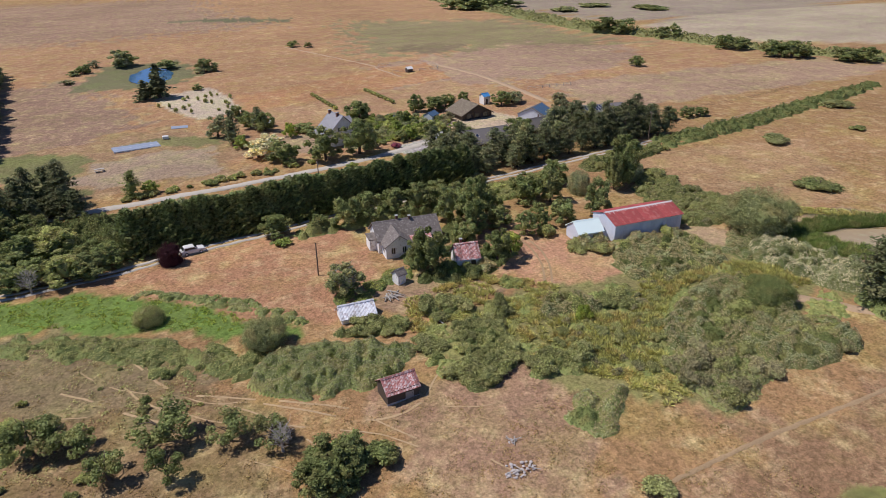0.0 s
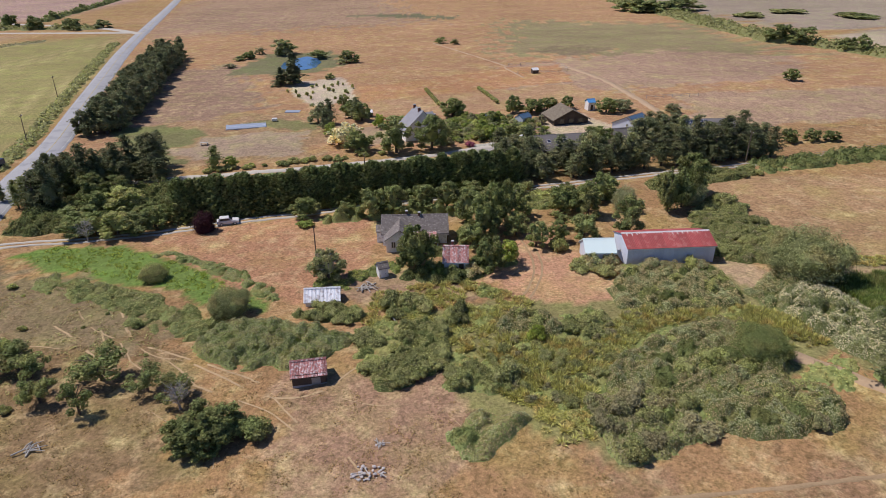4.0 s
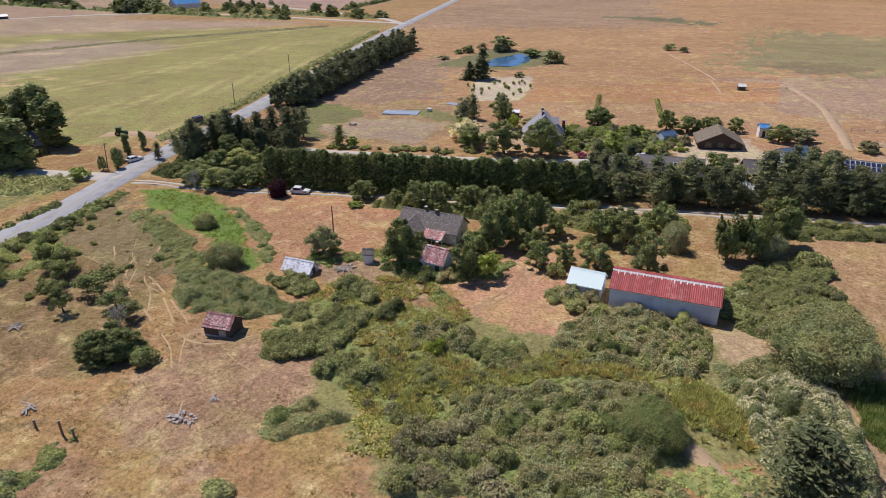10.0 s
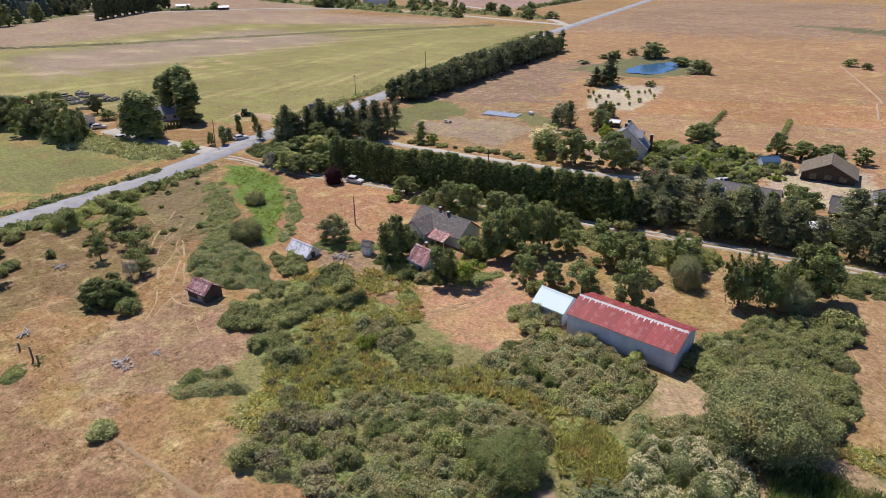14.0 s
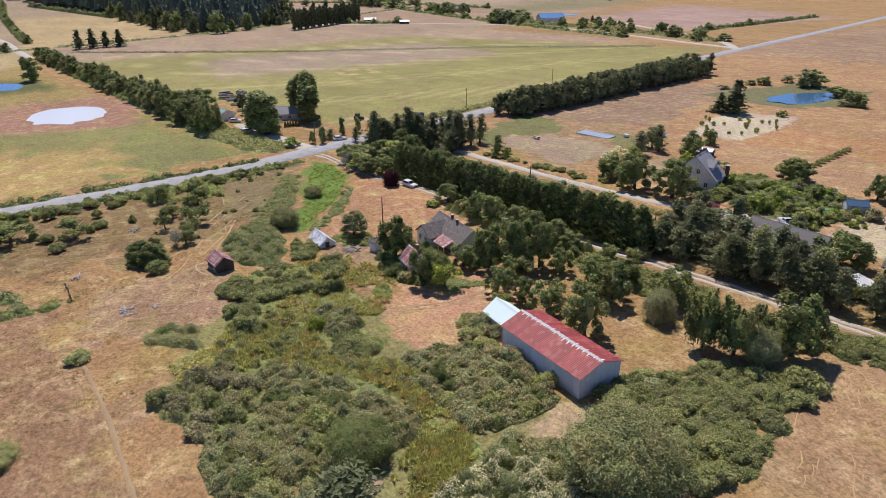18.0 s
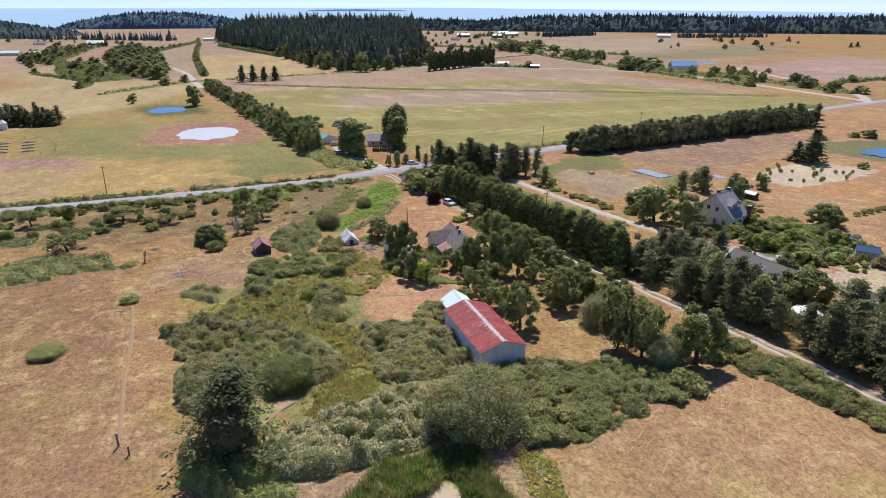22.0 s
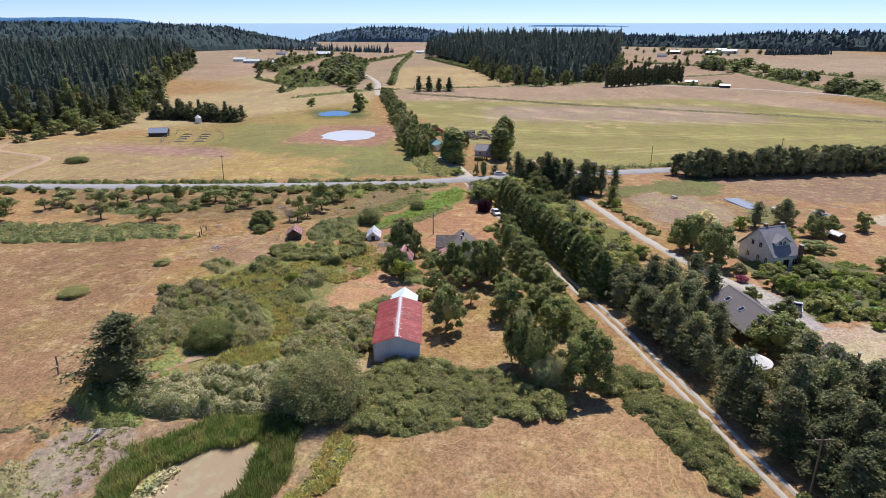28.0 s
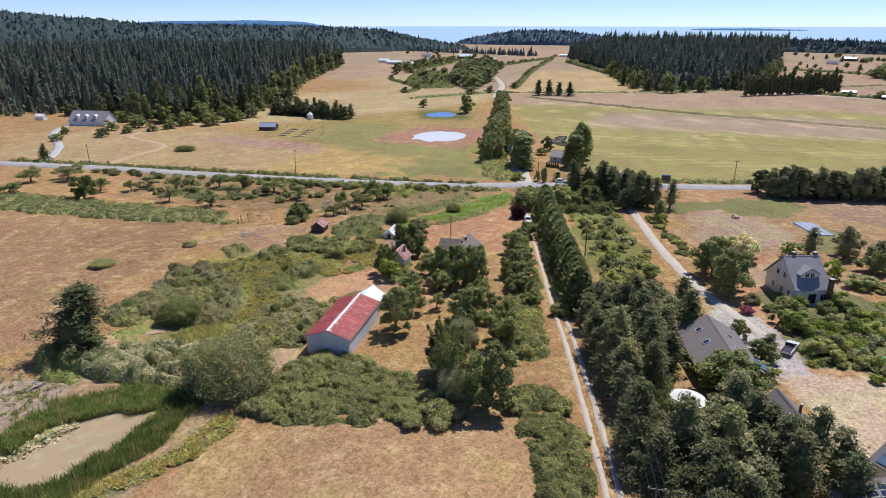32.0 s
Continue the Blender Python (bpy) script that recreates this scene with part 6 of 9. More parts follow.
def plant(rows, name, kind, mats, label, category="tree", group="", variants=2, scale=1.0):
    fh, fw = {"broad": (0.92, 1.08), "orchard": (0.9, 1.05)}.get(kind, (1.0, 1.0))
    for k, (x, y, h, w) in enumerate(rows):
        h, w = h * fh, w * fw
        tree(name, kind, x, y, h * scale, w * scale, mats[int(_t.integers(len(mats)))], label, category, group, int(_t.integers(variants)), float(_t.uniform(0, 360)))


OLD_ORCHARD = [(-15.5, -65.4, 6.9, 8.9), (-22.3, -55.2, 6.2, 12.7), (-8.4, -29.3, 5.8, 8.7), (-11.0, -18.6, 4.7, 5.4), (-17.5, -16.0, 5.1, 9.6), (0.2, 4.2, 6.2, 6.2), (-15.6, -3.8, 6.6, 8.4), (-17.0, 1.6, 6.0, 6.6), (3.8, 22.1, 6.0, 10.1), (-23.6, 8.9, 5.7, 7.1), (-25.6, 16.9, 5.7, 7.7), (-19.8, 32.2, 5.5, 10.0), (-14.0, 44.5, 5.3, 8.4), (-31.7, 65.1, 3.8, 5.8), (4.4, -55.0, 5.0, 8.1)]
PASTURE_TREES = [(-18.0, 70.9, 4.6, 5.4), (-7.9, 69.4, 5.4, 7.2), (-0.7, 66.2, 4.6, 4.8), (3.8, 63.9, 4.2, 4.8), (-14.2, 65.2, 4.4, 4.8), (-7.9, 62.1, 5.3, 4.0), (-29.2, 64.8, 5.0, 5.0), (-23.0, 73.2, 5.7, 6.0), (-20.6, 72.6, 5.0, 5.4)]
BIG_TREES = [(80.5, 106.5, 9.6, 6.2), (75.4, 118.0, 8.2, 6.4), (70.0, 119.6, 6.9, 7.0), (81.0, 126.2, 7.2, 6.8), (72.0, 125.2, 5.6, 5.4), (102.0, 127.2, 11.0, 8.0), (57.3, 117.4, 10.2, 4.2), (51.8, 109.8, 9.4, 6.8), (54.6, 114.6, 10.6, 6.4), (49.3, 116.0, 9.0, 6.2), (37.9, 96.6, 9.8, 7.0), (50.5, 95.4, 7.6, 5.2), (36.6, 99.4, 7.4, 5.2)]
MID_TREES = [(58.2, 109.8, 5.0, 5.0), (61.4, 119.2, 5.4, 4.6), (66.0, 106.4, 4.8, 4.0), (61.2, 104.2, 5.8, 4.6), (71.4, 106.9, 5.8, 5.6), (48.5, 105.8, 5.2, 5.0), (14.2, 125.2, 5.0, 6.4), (23.3, 124.1, 3.8, 4.2), (29.0, 123.4, 7.2, 6.4), (33.4, 124.2, 7.6, 6.0), (40.0, 126.0, 6.6, 7.0), (45.6, 125.0, 7.2, 6.6), (51.4, 126.6, 6.4, 6.4), (56.0, 127.4, 5.0, 5.4), (63.0, 130.4, 3.8, 4.4)]
CHERRY = [(93.3, 118.4, 9.2, 6.6), (97.3, 120.2, 9.6, 7.2)]
JUNCTION_TREES = [(-33.6, 158.1, 11.3, 7.4), (-27.1, 156.0, 12.0, 9.4), (-25.2, 152.9, 6.6, 8.0), (-40.4, 145.8, 13.0, 9.0), (-43.9, 136.0, 12.4, 7.6), (-47.6, 136.4, 9.6, 9.0), (-44.6, 144.9, 10.3, 8.1), (-37.7, 148.7, 10.8, 9.0), (-35.1, 152.0, 11.0, 8.2), (-48.0, 141.0, 9.0, 8.0), (-30.4, 160.4, 10.6, 8.0), (-45.6, 150.0, 10.0, 8.0), (-34.5, 127.1, 4.6, 9.0), (-27.5, 131.3, 4.7, 9.0), (-28.1, 137.4, 4.9, 8.6), (-34.4, 140.5, 5.9, 6.1), (-20.0, 128.0, 4.2, 6.0)]
WEST_POPLARS = [(-91, 112.4, 16, 11), (-85.9, 113.8, 15, 11), (-110, 136, 17.5, 9), (-105, 138, 19, 9), (-96.5, 134.7, 14.5, 10), (-101, 135.5, 16, 8), (-118, 138, 14, 10), (-66.1, 129.1, 4.5, 6.3), (-56.8, 134.4, 6.5, 4.8), (-52.9, 139.0, 7.4, 4.7), (-59.2, 144.1, 5.8, 4.8), (-58.2, 148.3, 5.2, 4.4), (-47.5, 155.8, 9.6, 6.3), (-39.5, 159.1, 9.9, 6.9), (-28.3, 162.8, 13.1, 8.8), (-29.4, 167.3, 12.2, 7.8), (-13.8, 162.3, 8.0, 7.3)]
WHITE_HOUSE_TREES = [(35.2, 169.6, 10.4, 9.2), (45.4, 171.6, 11.2, 9.4), (90.6, 162.8, 8.0, 9.4), (24.6, 172.2, 6.4, 8.0), (20.6, 213.4, 5.6, 6.7), (18.0, 224.9, 6.0, 5.0), (-20.7, 355.5, 8.7, 11.1), (-6.2, 273.4, 13.5, 15.3), (-9.3, 271.7, 10.1, 10.2), (55.0, 208.1, 7.0, 7.8), (67.5, 198.1, 4.2, 4.5), (107.3, 204.9, 5.7, 6.8), (82.1, 208.5, 5.4, 8.0), (88.5, 211.4, 5.0, 7.2), (76.0, 209.0, 7.0, 5.4), (96.0, 212.5, 5.0, 4.7), (69.6, 168.4, 4.2, 3.4)]
WHITE_HOUSE_PINES = [(13.4, 196.4, 7.4, 6.6), (14.2, 204.4, 8.4, 6.2), (23.0, 208.4, 7.6, 7.2), (77.2, 171.2, 5.0, 4.4)]
GARDEN_TREES = [(60.0, 178.0, 3.8, 4.0), (63.4, 179.6, 4.4, 5.2), (71.1, 182.0, 3.8, 5.4), (73.8, 181.0, 3.6, 5.0), (48.2, 191.4, 3.6, 4.8), (15.2, 191.3, 4.3, 4.5), (52.8, 181.0, 3.0, 4.0), (78.0, 170.4, 4.6, 5.4), (84.5, 169.4, 3.0, 4.0)]
PINES = [(64.8, 143.6, 7.5, 6.9), (69.2, 147.7, 9.2, 6.7), (65.3, 153.2, 8.8, 6.9), (62.6, 158.8, 8.9, 7.1), (83.5, 146.2, 10.5, 7.1), (84.3, 151.6, 9.3, 7.0), (94.5, 147.5, 9.6, 6.5), (102.8, 151.6, 10.7, 6.9), (95.6, 157.2, 7.6, 6.5), (109.0, 148.2, 10.2, 7.3), (113.9, 152.5, 12.0, 7.9), (112.8, 157.3, 10.5, 7.2), (111.5, 161.8, 7.5, 6.4), (112.7, 165.0, 6.5, 6.2), (117.9, 148.8, 9.5, 7.5), (118.5, 155.1, 9.3, 7.6), (80.1, 142.4, 8.7, 5.2)]
EAST_PINES = [(119.4, 153.8, 9.3, 7.5), (127.3, 153.9, 9.2, 7.5), (124.2, 155.0, 10.8, 7.5), (131.1, 160.5, 10.5, 7.5)]
FAR_BITS = [(55.8, 209.7, 5.8, 7.9), (15.0, 322.9, 6.9, 8.9), (64.6, 377.5, 3.7, 6.2), (72.4, 372.5, 3.1, 4.7), (197.4, 245.4, 5.2, 6.8), (231.2, 510.5, 11.8, 19.4), (243.0, 509.4, 9.8, 19.5), (265.5, 515.4, 11.0, 30.0), (-2.1, 341.6, 4.3, 9.4), (-37.7, 343.8, 4.4, 6.4)]
plant(OLD_ORCHARD, "apple_tree", "orchard", (LEAF, LEAF_DARK, LEAF_WILLOW), "old sparse apple tree in dry pasture", group="old orchard by the road", scale=0.94)
plant(PASTURE_TREES, "apple_tree", "orchard", (LEAF, LEAF_DARK), "gnarled spreading apple tree in dry pasture", group="pasture apple trees")
plant([(9.4, 55.4, 5.4, 6.4), (7.4, 54.4, 4.2, 5.0), (11.2, 56.2, 4.6, 5.0), (9.6, 53.4, 3.6, 4.6)], "hawthorn", "broad", (LEAF_DARK,), "spreading dark green hawthorn in dry pasture", group="pasture hawthorns", variants=3)
plant(BIG_TREES, "broadleaf_tree", "broad", (LEAF, LEAF_DARK, LEAF_DARK), "dense dark green broadleaf tree in the old orchard", group="orchard trees by the barn", variants=3)
plant(MID_TREES, "broadleaf_tree", "broad", (LEAF, LEAF_DARK, LEAF), "leafy green tree by the old farmhouse", group="trees round the old farmhouse", variants=3)
for x, y, h, w, mt, kd, lb in ((54.6, 97.5, 5.2, 5.6, LEAF_LIME, "orchard", "bright green young apple tree in the yard"), (59.2, 112.4, 4.2, 4.2, LEAF, "orchard", "small apple tree in the old orchard"), (68.6, 111.5, 3.6, 3.8, LEAF, "orchard", "small apple tree in the old orchard"), (84.0, 119.6, 5.8, 5.8, LEAF_GREY, "dome", "rounded grey-green tree in the old orchard"), (21.6, 95.4, 5.8, 6.6, LEAF_WILLOW, "broad", "rounded dark grey-green tree beside the power pole"), (6.2, 85.6, 4.6, 7.2, LEAF_WILLOW, "dome", "rounded grey-green willow in the damp hollow"), (44.2, 93.2, 2.6, 4.4, LEAF, "shrub", "leafy shrub before the washhouse"), (47.6, 94.2, 2.4, 4.0, LEAF_BRAMBLE, "shrub", "bramble hump beside the washhouse"), (41.4, 94.6, 2.6, 3.8, LEAF_LUSH, "shrub", "bright green shrub beside the washhouse"), (69.6, 94.6, 3.0, 3.8, LEAF_BRAMBLE, "shrub", "bramble hump against the annex"), (72.8, 94.6, 2.7, 3.6, LEAF_BRAMBLE, "shrub", "bramble hump against the annex"), (100.3, 122.2, 5.2, 6.4, LEAF_GREY, "dome", "rounded grey-green willow at the field corner"), (107.3, 121.4, 3.0, 6.0, LEAF_SHRUB, "shrub", "low rounded bush at the corner of the field"), (65.3, 102.3, 2.8, 4.0, LEAF_OLIVE, "shrub", "leafy green bush in the yard"), (65.5, 136.4, 2.9, 5.0, LEAF_SHRUB, "shrub", "rounded bush beside the gravel lane"), (77.8, 80.6, 2.4, 3.0, LEAF_DARK, "shrub", "dark round bush among the barn brambles"), (85.0, 64.6, 4.4, 8.6, LEAF_DARK, "dome", "dark grey-green willow bush in the bramble thicket"), (54.5, 72.4, 2.6, 3.2, LEAF_LIME, "shrub", "bright lime-green sapling in the rough grass")):
    tree("bush" if h < 5 and kd != "orchard" else "yard_tree", kd, x, y, h, w, mt, lb, "bush" if h < 5 and kd != "orchard" else "tree", "", 1, 60.0 * w)
plant(CHERRY, "cherry_tree", "cherry", (LEAF_DARK,), "upright dark green cherry tree", group="cherry trees")
plant(JUNCTION_TREES[:12], "pine_tree", "pine", (NEEDLE,), "dark pine by the road junction", group="junction pines", variants=3)
plant(JUNCTION_TREES[12:], "broadleaf_tree", "broad", (LEAF, LEAF_DARK), "low green tree behind the lane", group="junction shrubs", variants=3)
plant(WEST_POPLARS[:7], "poplar_tree", "poplar", (LEAF, LEAF_DARK), "tall poplar by the farm across the road", group="farm poplars")
plant(WEST_POPLARS[7:], "pine_tree", "pine", (NEEDLE_PINE, LEAF_DARK), "dark conifer by the road junction", group="junction pines", variants=3, scale=0.8)
plant([r for r in WHITE_HOUSE_TREES if not 260 < r[1] < 290], "broadleaf_tree", "broad", (LEAF_DARK, LEAF, LEAF_DARK), "green garden tree near the white house", group="white house trees", variants=3)
plant(WHITE_HOUSE_PINES, "pine_tree", "pine", (NEEDLE, NEEDLE_PINE), "dark pine behind the white house", group="white house pines", variants=3)
plant(GARDEN_TREES, "broadleaf_tree", "broad", (LEAF, LEAF_LUSH, LEAF_OLIVE), "green garden tree by the gravel drive", group="garden trees", variants=3)
plant([(108.0, 169.6, 9, 6.5), (110.6, 164.9, 9, 7), (111.8, 171.4, 8.5, 7), (107.0, 164.0, 8, 7), (113.8, 165.7, 9, 7), (116.2, 170.5, 8, 7)], "pine_tree", "pine", (NEEDLE_PINE, NEEDLE), "dark grey-green pine before the dark house", group="lane pines", variants=3)
plant([r for r in PINES if math.hypot(r[0] - 98.5, r[1] - 152.5) > 5], "pine_tree", "pine", (NEEDLE_PINE, NEEDLE, LEAF_WILLOW), "dark grey-green pine along the lane", group="lane pines", variants=3)
plant(EAST_PINES, "pine_tree", "pine", (NEEDLE_PINE, NEEDLE), "dark grey-green pine along the lane", group="lane pines", variants=3)
plant(FAR_BITS, "field_tree", "broad", (LEAF_DARK, LEAF), "lone tree in the orange field", group="field trees", variants=3)

for k in range(40):
    x, y = 60 + 74 * k / 39 + _t.uniform(-2, 2), 139.6 + 11.6 * k / 39 + _t.uniform(-0.5, 6)
    if math.hypot(x - 97.5, y - 152.8) < 5.2:
        continue
    tree("pine_tree", "pine", x, y, 7.2 + _t.uniform(-1.5, 1.8), 6.6, (NEEDLE_PINE, NEEDLE)[k % 2], "dark grey-green pine along the lane", "tree", "lane pines", k % 3, float(_t.uniform(0, 360)))

for k in range(22):
    x, y = -53 + 28 * _t.uniform(), 139 + 22 * _t.uniform()
    tree("pine_tree", ("pine", "broad")[k % 3 == 0], x, y, 6.6 + _t.uniform(-1.5, 2), 6.5, (NEEDLE, NEEDLE_PINE, LEAF_DARK)[k % 3], "dark pine by the road junction", "tree", "junction pines", k % 3, float(_t.uniform(0, 360)))

for k in range(34):
    x, y = 62 + 74 * k / 33 + _t.uniform(-2, 2), 150 + 6 * k / 33 + _t.uniform(-3, 9)
    if math.hypot(x - 97.5, y - 152.8) > 5.2 and not (71 < x < 90 and y > 155) and math.hypot(x - 100, y - 168) > 7:
        tree("pine_tree", "pine", x, y, 7.6 + _t.uniform(-2, 1.8), 7.4, (NEEDLE_PINE, NEEDLE, LEAF_GREY)[k % 3], "dark grey-green pine along the lane", "tree", "lane pines", k % 3, float(_t.uniform(0, 360)))
# garden bushes round the white house, and shrubs between hedge and drive
GARDEN = [(50, 174), (62, 179), (72, 180), (84, 186), (82, 196), (72, 206), (56, 206), (50, 197)]
for k, (x, y, z) in enumerate(scatter(GARDEN, 2.35, 15)):
    s = _t.uniform(1.3, 3.2) if k % 9 else 4.2
    if _t.uniform() < 0.82 and math.hypot(x - 72.6, y - 176.2) > 5:
        tree("garden_bush", "bush", x, y, s * _t.uniform(0.5, 0.9), s, (LEAF_LUSH, LEAF, LEAF_LIME, LEAF_OLIVE, LEAF_GREY, LEAF_DARK, LEAF_LUSH, LEAF_BROWN)[int(_t.integers(8))], "rounded garden bush by the white house", "bush", "garden bushes", k % 2, float(_t.uniform(0, 360)))
for k, (x, y, z) in enumerate(scatter([(-8, 136), (30, 142), (58, 147), (52, 161), (30, 158), (-6, 152)], 5.0, 16)):
    s = _t.uniform(1.6, 4.4)
    tree("orchard_shrub", ("bush", "orchard")[k % 3 == 0], x, y, s * 0.8, s, (LEAF_OLIVE, LEAF_LUSH, LEAF, LEAF_GREY)[k % 4], "green shrub in the strip behind the hedge", "bush", "strip shrubs", k % 2, float(_t.uniform(0, 360)))
for k, (x, y, h, w, mt, lb) in enumerate(((30.5, 196.7, 4.6, 4.4, LEAF_LIME, "bright lime-green young tree by the white house"), (10, 206.5, 7.2, 7.0, LEAF_GREY, "open grey-green tree by the meadow"), (24.4, 207, 6.4, 7.0, LEAF, "open green tree by the meadow"), (35.8, 201.6, 2.6, 8.5, LEAF, "broad low green bush by the white house"), (18.5, 179.8, 5.5, 8.0, LEAF_SILVER, "silvery pale tree beside the meadow"), (-9.6, 163.1, 3.2, 4.0, LEAF_LUSH, "small green tree by the gravel drive"), (68.4, 198.7, 3.4, 6.0, LEAF_LUSH, "rounded green tree in the garden"), (112.6, 207, 4.0, 9.0, LEAF_GREY, "grey-green bush by the brush heap"), (129.2, 201.2, 3.2, 5.5, LEAF_GREY, "wind-leaning bush by the dirt yard"), (-132, 101, 12.5, 14.0, LEAF_DARK, "big dark tree beside the teal-roofed shed"), (-139, 121, 7.0, 6.0, NEEDLE, "dark conifer in the farm yard"), (-126, 119, 3.4, 6.0, LEAF, "green bush by the grey farmhouse"), (-64, 121.8, 4.2, 2.6, LEAF, "young tree beside the road"), (-61.4, 124.4, 6.0, 3.0, LEAF, "slim young poplar beside the road"), (-69, 135.3, 6.4, 2.6, LEAF, "slim young poplar beside the road"), (-69.2, 141.6, 5.8, 2.4, LEAF, "slim young poplar beside the road"), (-64, 114, 3.2, 6.0, LEAF_LUSH, "round green bush at the road junction"))):
    tree("yard_tree", "poplar" if "poplar" in lb else "broad", x, y, h, w, mt, lb, "tree", "", k % 2, 40.0 * k)
for k in range(6):
    tree("clipped_cypress", "hedge", -94.4 + 0.3 * k, 123.5 + 0.95 * k, 2.2, 1.1, NEEDLE, "small clipped cypress in a row", "bush", "cypress row", k % 3)
tree("blossom_bush", "bush", 56.5, 172.5, 1.8, 3.0, FLOWER_PINK, "bush with pink blossom beside the drive", "bush", "", 1)
plant([(98, 161.5, 9, 7), (102.5, 160.5, 9.5, 7), (94.5, 162.5, 8.5, 6.5), (106, 162.5, 9, 7), (89, 152, 7.5, 6), (104, 148.5, 8, 6.5), (95, 147.8, 7.2, 6), (99, 147, 7.5, 6)], "pine_tree", "pine", (NEEDLE_PINE, NEEDLE), "dark grey-green pine before the dark house", group="lane pines", variants=3)
# the trimmed conifer hedge
for k in range(54):
    f = k / 53
    x, y = -13 + 76 * f + _t.uniform(-0.3, 0.3), 127.7 + 12.1 * f + _t.uniform(-0.3, 0.3)
    tree("hedge_conifer", "hedge", x, y, 8.8 + _t.uniform(-0.9, 0.7), 6.5, NEEDLE_HEDGE, "dense dark conifer in a tall hedge row", "hedge tree", "hedge row", k % 3, float(_t.uniform(0, 360)))
# roadside windbreak of pines
for k in range(132):
    f = (k // 3) / 43
    x, y = -62 - 21 * f + (k % 3) * 4.2 + _t.uniform(-1.6, 1.6), 203 + 147 * f + (k % 3) * 1.2 + _t.uniform(-1.6, 1.6)
    tree("windbreak_pine", "pine" if k % 5 else "broad", x, y, 9.4 + _t.uniform(-2.0, 2.2), 8.2, (NEEDLE, NEEDLE_PINE)[k % 2], "dark pine in the roadside windbreak", "tree", "windbreak pines", k % 3, float(_t.uniform(0, 360)))
# tree belt of the far lane
for k in range(84):
    f = k / 83
    x, y = -100 - 320 * f + _t.uniform(-3, 3), 99 - 36 * f + _t.uniform(-3.5, 3.5)
    tree("belt_tree", "broad", x, y, (9.6 - 2.6 * f) + _t.uniform(-2.5, 3), (8.4 - 1.2 * f) + _t.uniform(-2, 2.5), (LEAF, LEAF_DARK, LEAF_WILLOW)[k % 3], "rounded tree in the belt between fields", "tree", "tree belt", k % 3, float(_t.uniform(0, 360)))
# poplar row, four conifers and a dark conifer row far off
for k in range(22):
    tree("far_poplar", "poplar", -512 - 58 * k / 21, 292 + 100 * k / 21, 23 + _t.uniform(-7, 4), 7.0, NEEDLE, "tall dark poplar in a far row", "tree", "far poplar row", k % 2)
for k in range(4):
    tree("far_fir", "fir", -466 + _t.uniform(-3, 3), 92 + 10 * k, 15 + _t.uniform(-2, 2), 13, NEEDLE, "single dark fir at a field edge", "tree", "four field firs", k % 2)
for k in range(44):
    f = (k // 2) / 21
    tree("dark_fir", ("fir", "pine")[k % 3 == 0], -246 - 19 * (1 - f) + (k % 2) * 10 + _t.uniform(-3, 3), -84 + 62 * f + _t.uniform(-2, 2), 10 + _t.uniform(-3.5, 4), 9 + _t.uniform(-1, 2.5), NEEDLE, "dark fir in a close row", "tree", "dark fir row", k % 2)
for k, (x, y, h, w) in enumerate(((-6.2, 273.4, 13.5, 13.5), (-11.3, 271.7, 8, 9))):
    tree("pond_fir", "fir", x, y, h, w, NEEDLE, "dark fir beside the sandy plot", "tree", "sandy plot firs", k % 2)
for k, (x, y, h, w) in enumerate(((100.2, 153.6, 3.0, 3.8), (101.4, 156.6, 2.8, 3.6), (97.4, 151.8, 3.2, 3.8), (94.0, 152.6, 3.4, 4.0), (100.0, 159.2, 3.0, 3.6))):
    tree("shrub", "shrub", x, y, h, w, (LEAF_DARK, LEAF)[k % 2], "leafy green shrub beside the white yurt", "shrub", "yurt shrubs", k % 3, 50.0 * k)
tree("pond_tree", "broad", -300, 51, 14, 12, LEAF_DARK, "dark rounded tree beside the blue pond", "tree")
tree("pond_fir", "cedar", 101.8, 55.4, 12.0, 14.5, NEEDLE, "dark leaning fir beside the farm pond", "tree", variant=0)
tree("willow", "dome", 105.6, 87.6, 8.6, 14.8, LEAF_WILLOW, "broad grey-green willow beside the pond", "tree", variant=1)
tree("purple_tree", "dome", -6.2, 120.2, 4.4, 5.0, LEAF_RED, "dark purple-leaved tree beside the lane", "tree", variant=2)
tree("broadleaf_tree", "broad", 4.0, -25.4, 8.3, 8.6, LEAF_DARK, "large dark tree in the shrub belt", "tree", variant=1)
tree("silver_tree", "broad", 22, 178, 7, 9, LEAF_SILVER, "silvery pale tree near the white house", "tree", variant=0)
for x, y, h, w, mt, lb in ((42, 39, 1.6, 4.2, LEAF_ROSE, "round green bush alone in pasture"), (61, 28, 1.5, 6.5, LEAF_SHRUB, "flat olive bush alone in pasture"), (-10, 99.2, 3.2, 5.2, LEAF_SHRUB, "dark bush in bright green grass"), (15.2, 55.7, 2.8, 4.9, LEAF_DARK, "dark bush beside a hawthorn in pasture"), (12.8, 56.8, 3.2, 4.8, LEAF_DARK, "dark bush beside a hawthorn in pasture"), (15, 120, 1.6, 3.6, LEAF_LUSH, "small green bush in dry lawn"), (-95, -52, 2.6, 11, LEAF_DARK, "low oval bush in the straw field"), (96, 104, 1.4, 3, LEAF_GREY, "small grey bush in the yard")):
    tree("bush", "dome" if w > 5 else "bush", x, y, h, w, mt, lb, "bush", "", int(_t.integers(2)), float(_t.uniform(0, 360)))


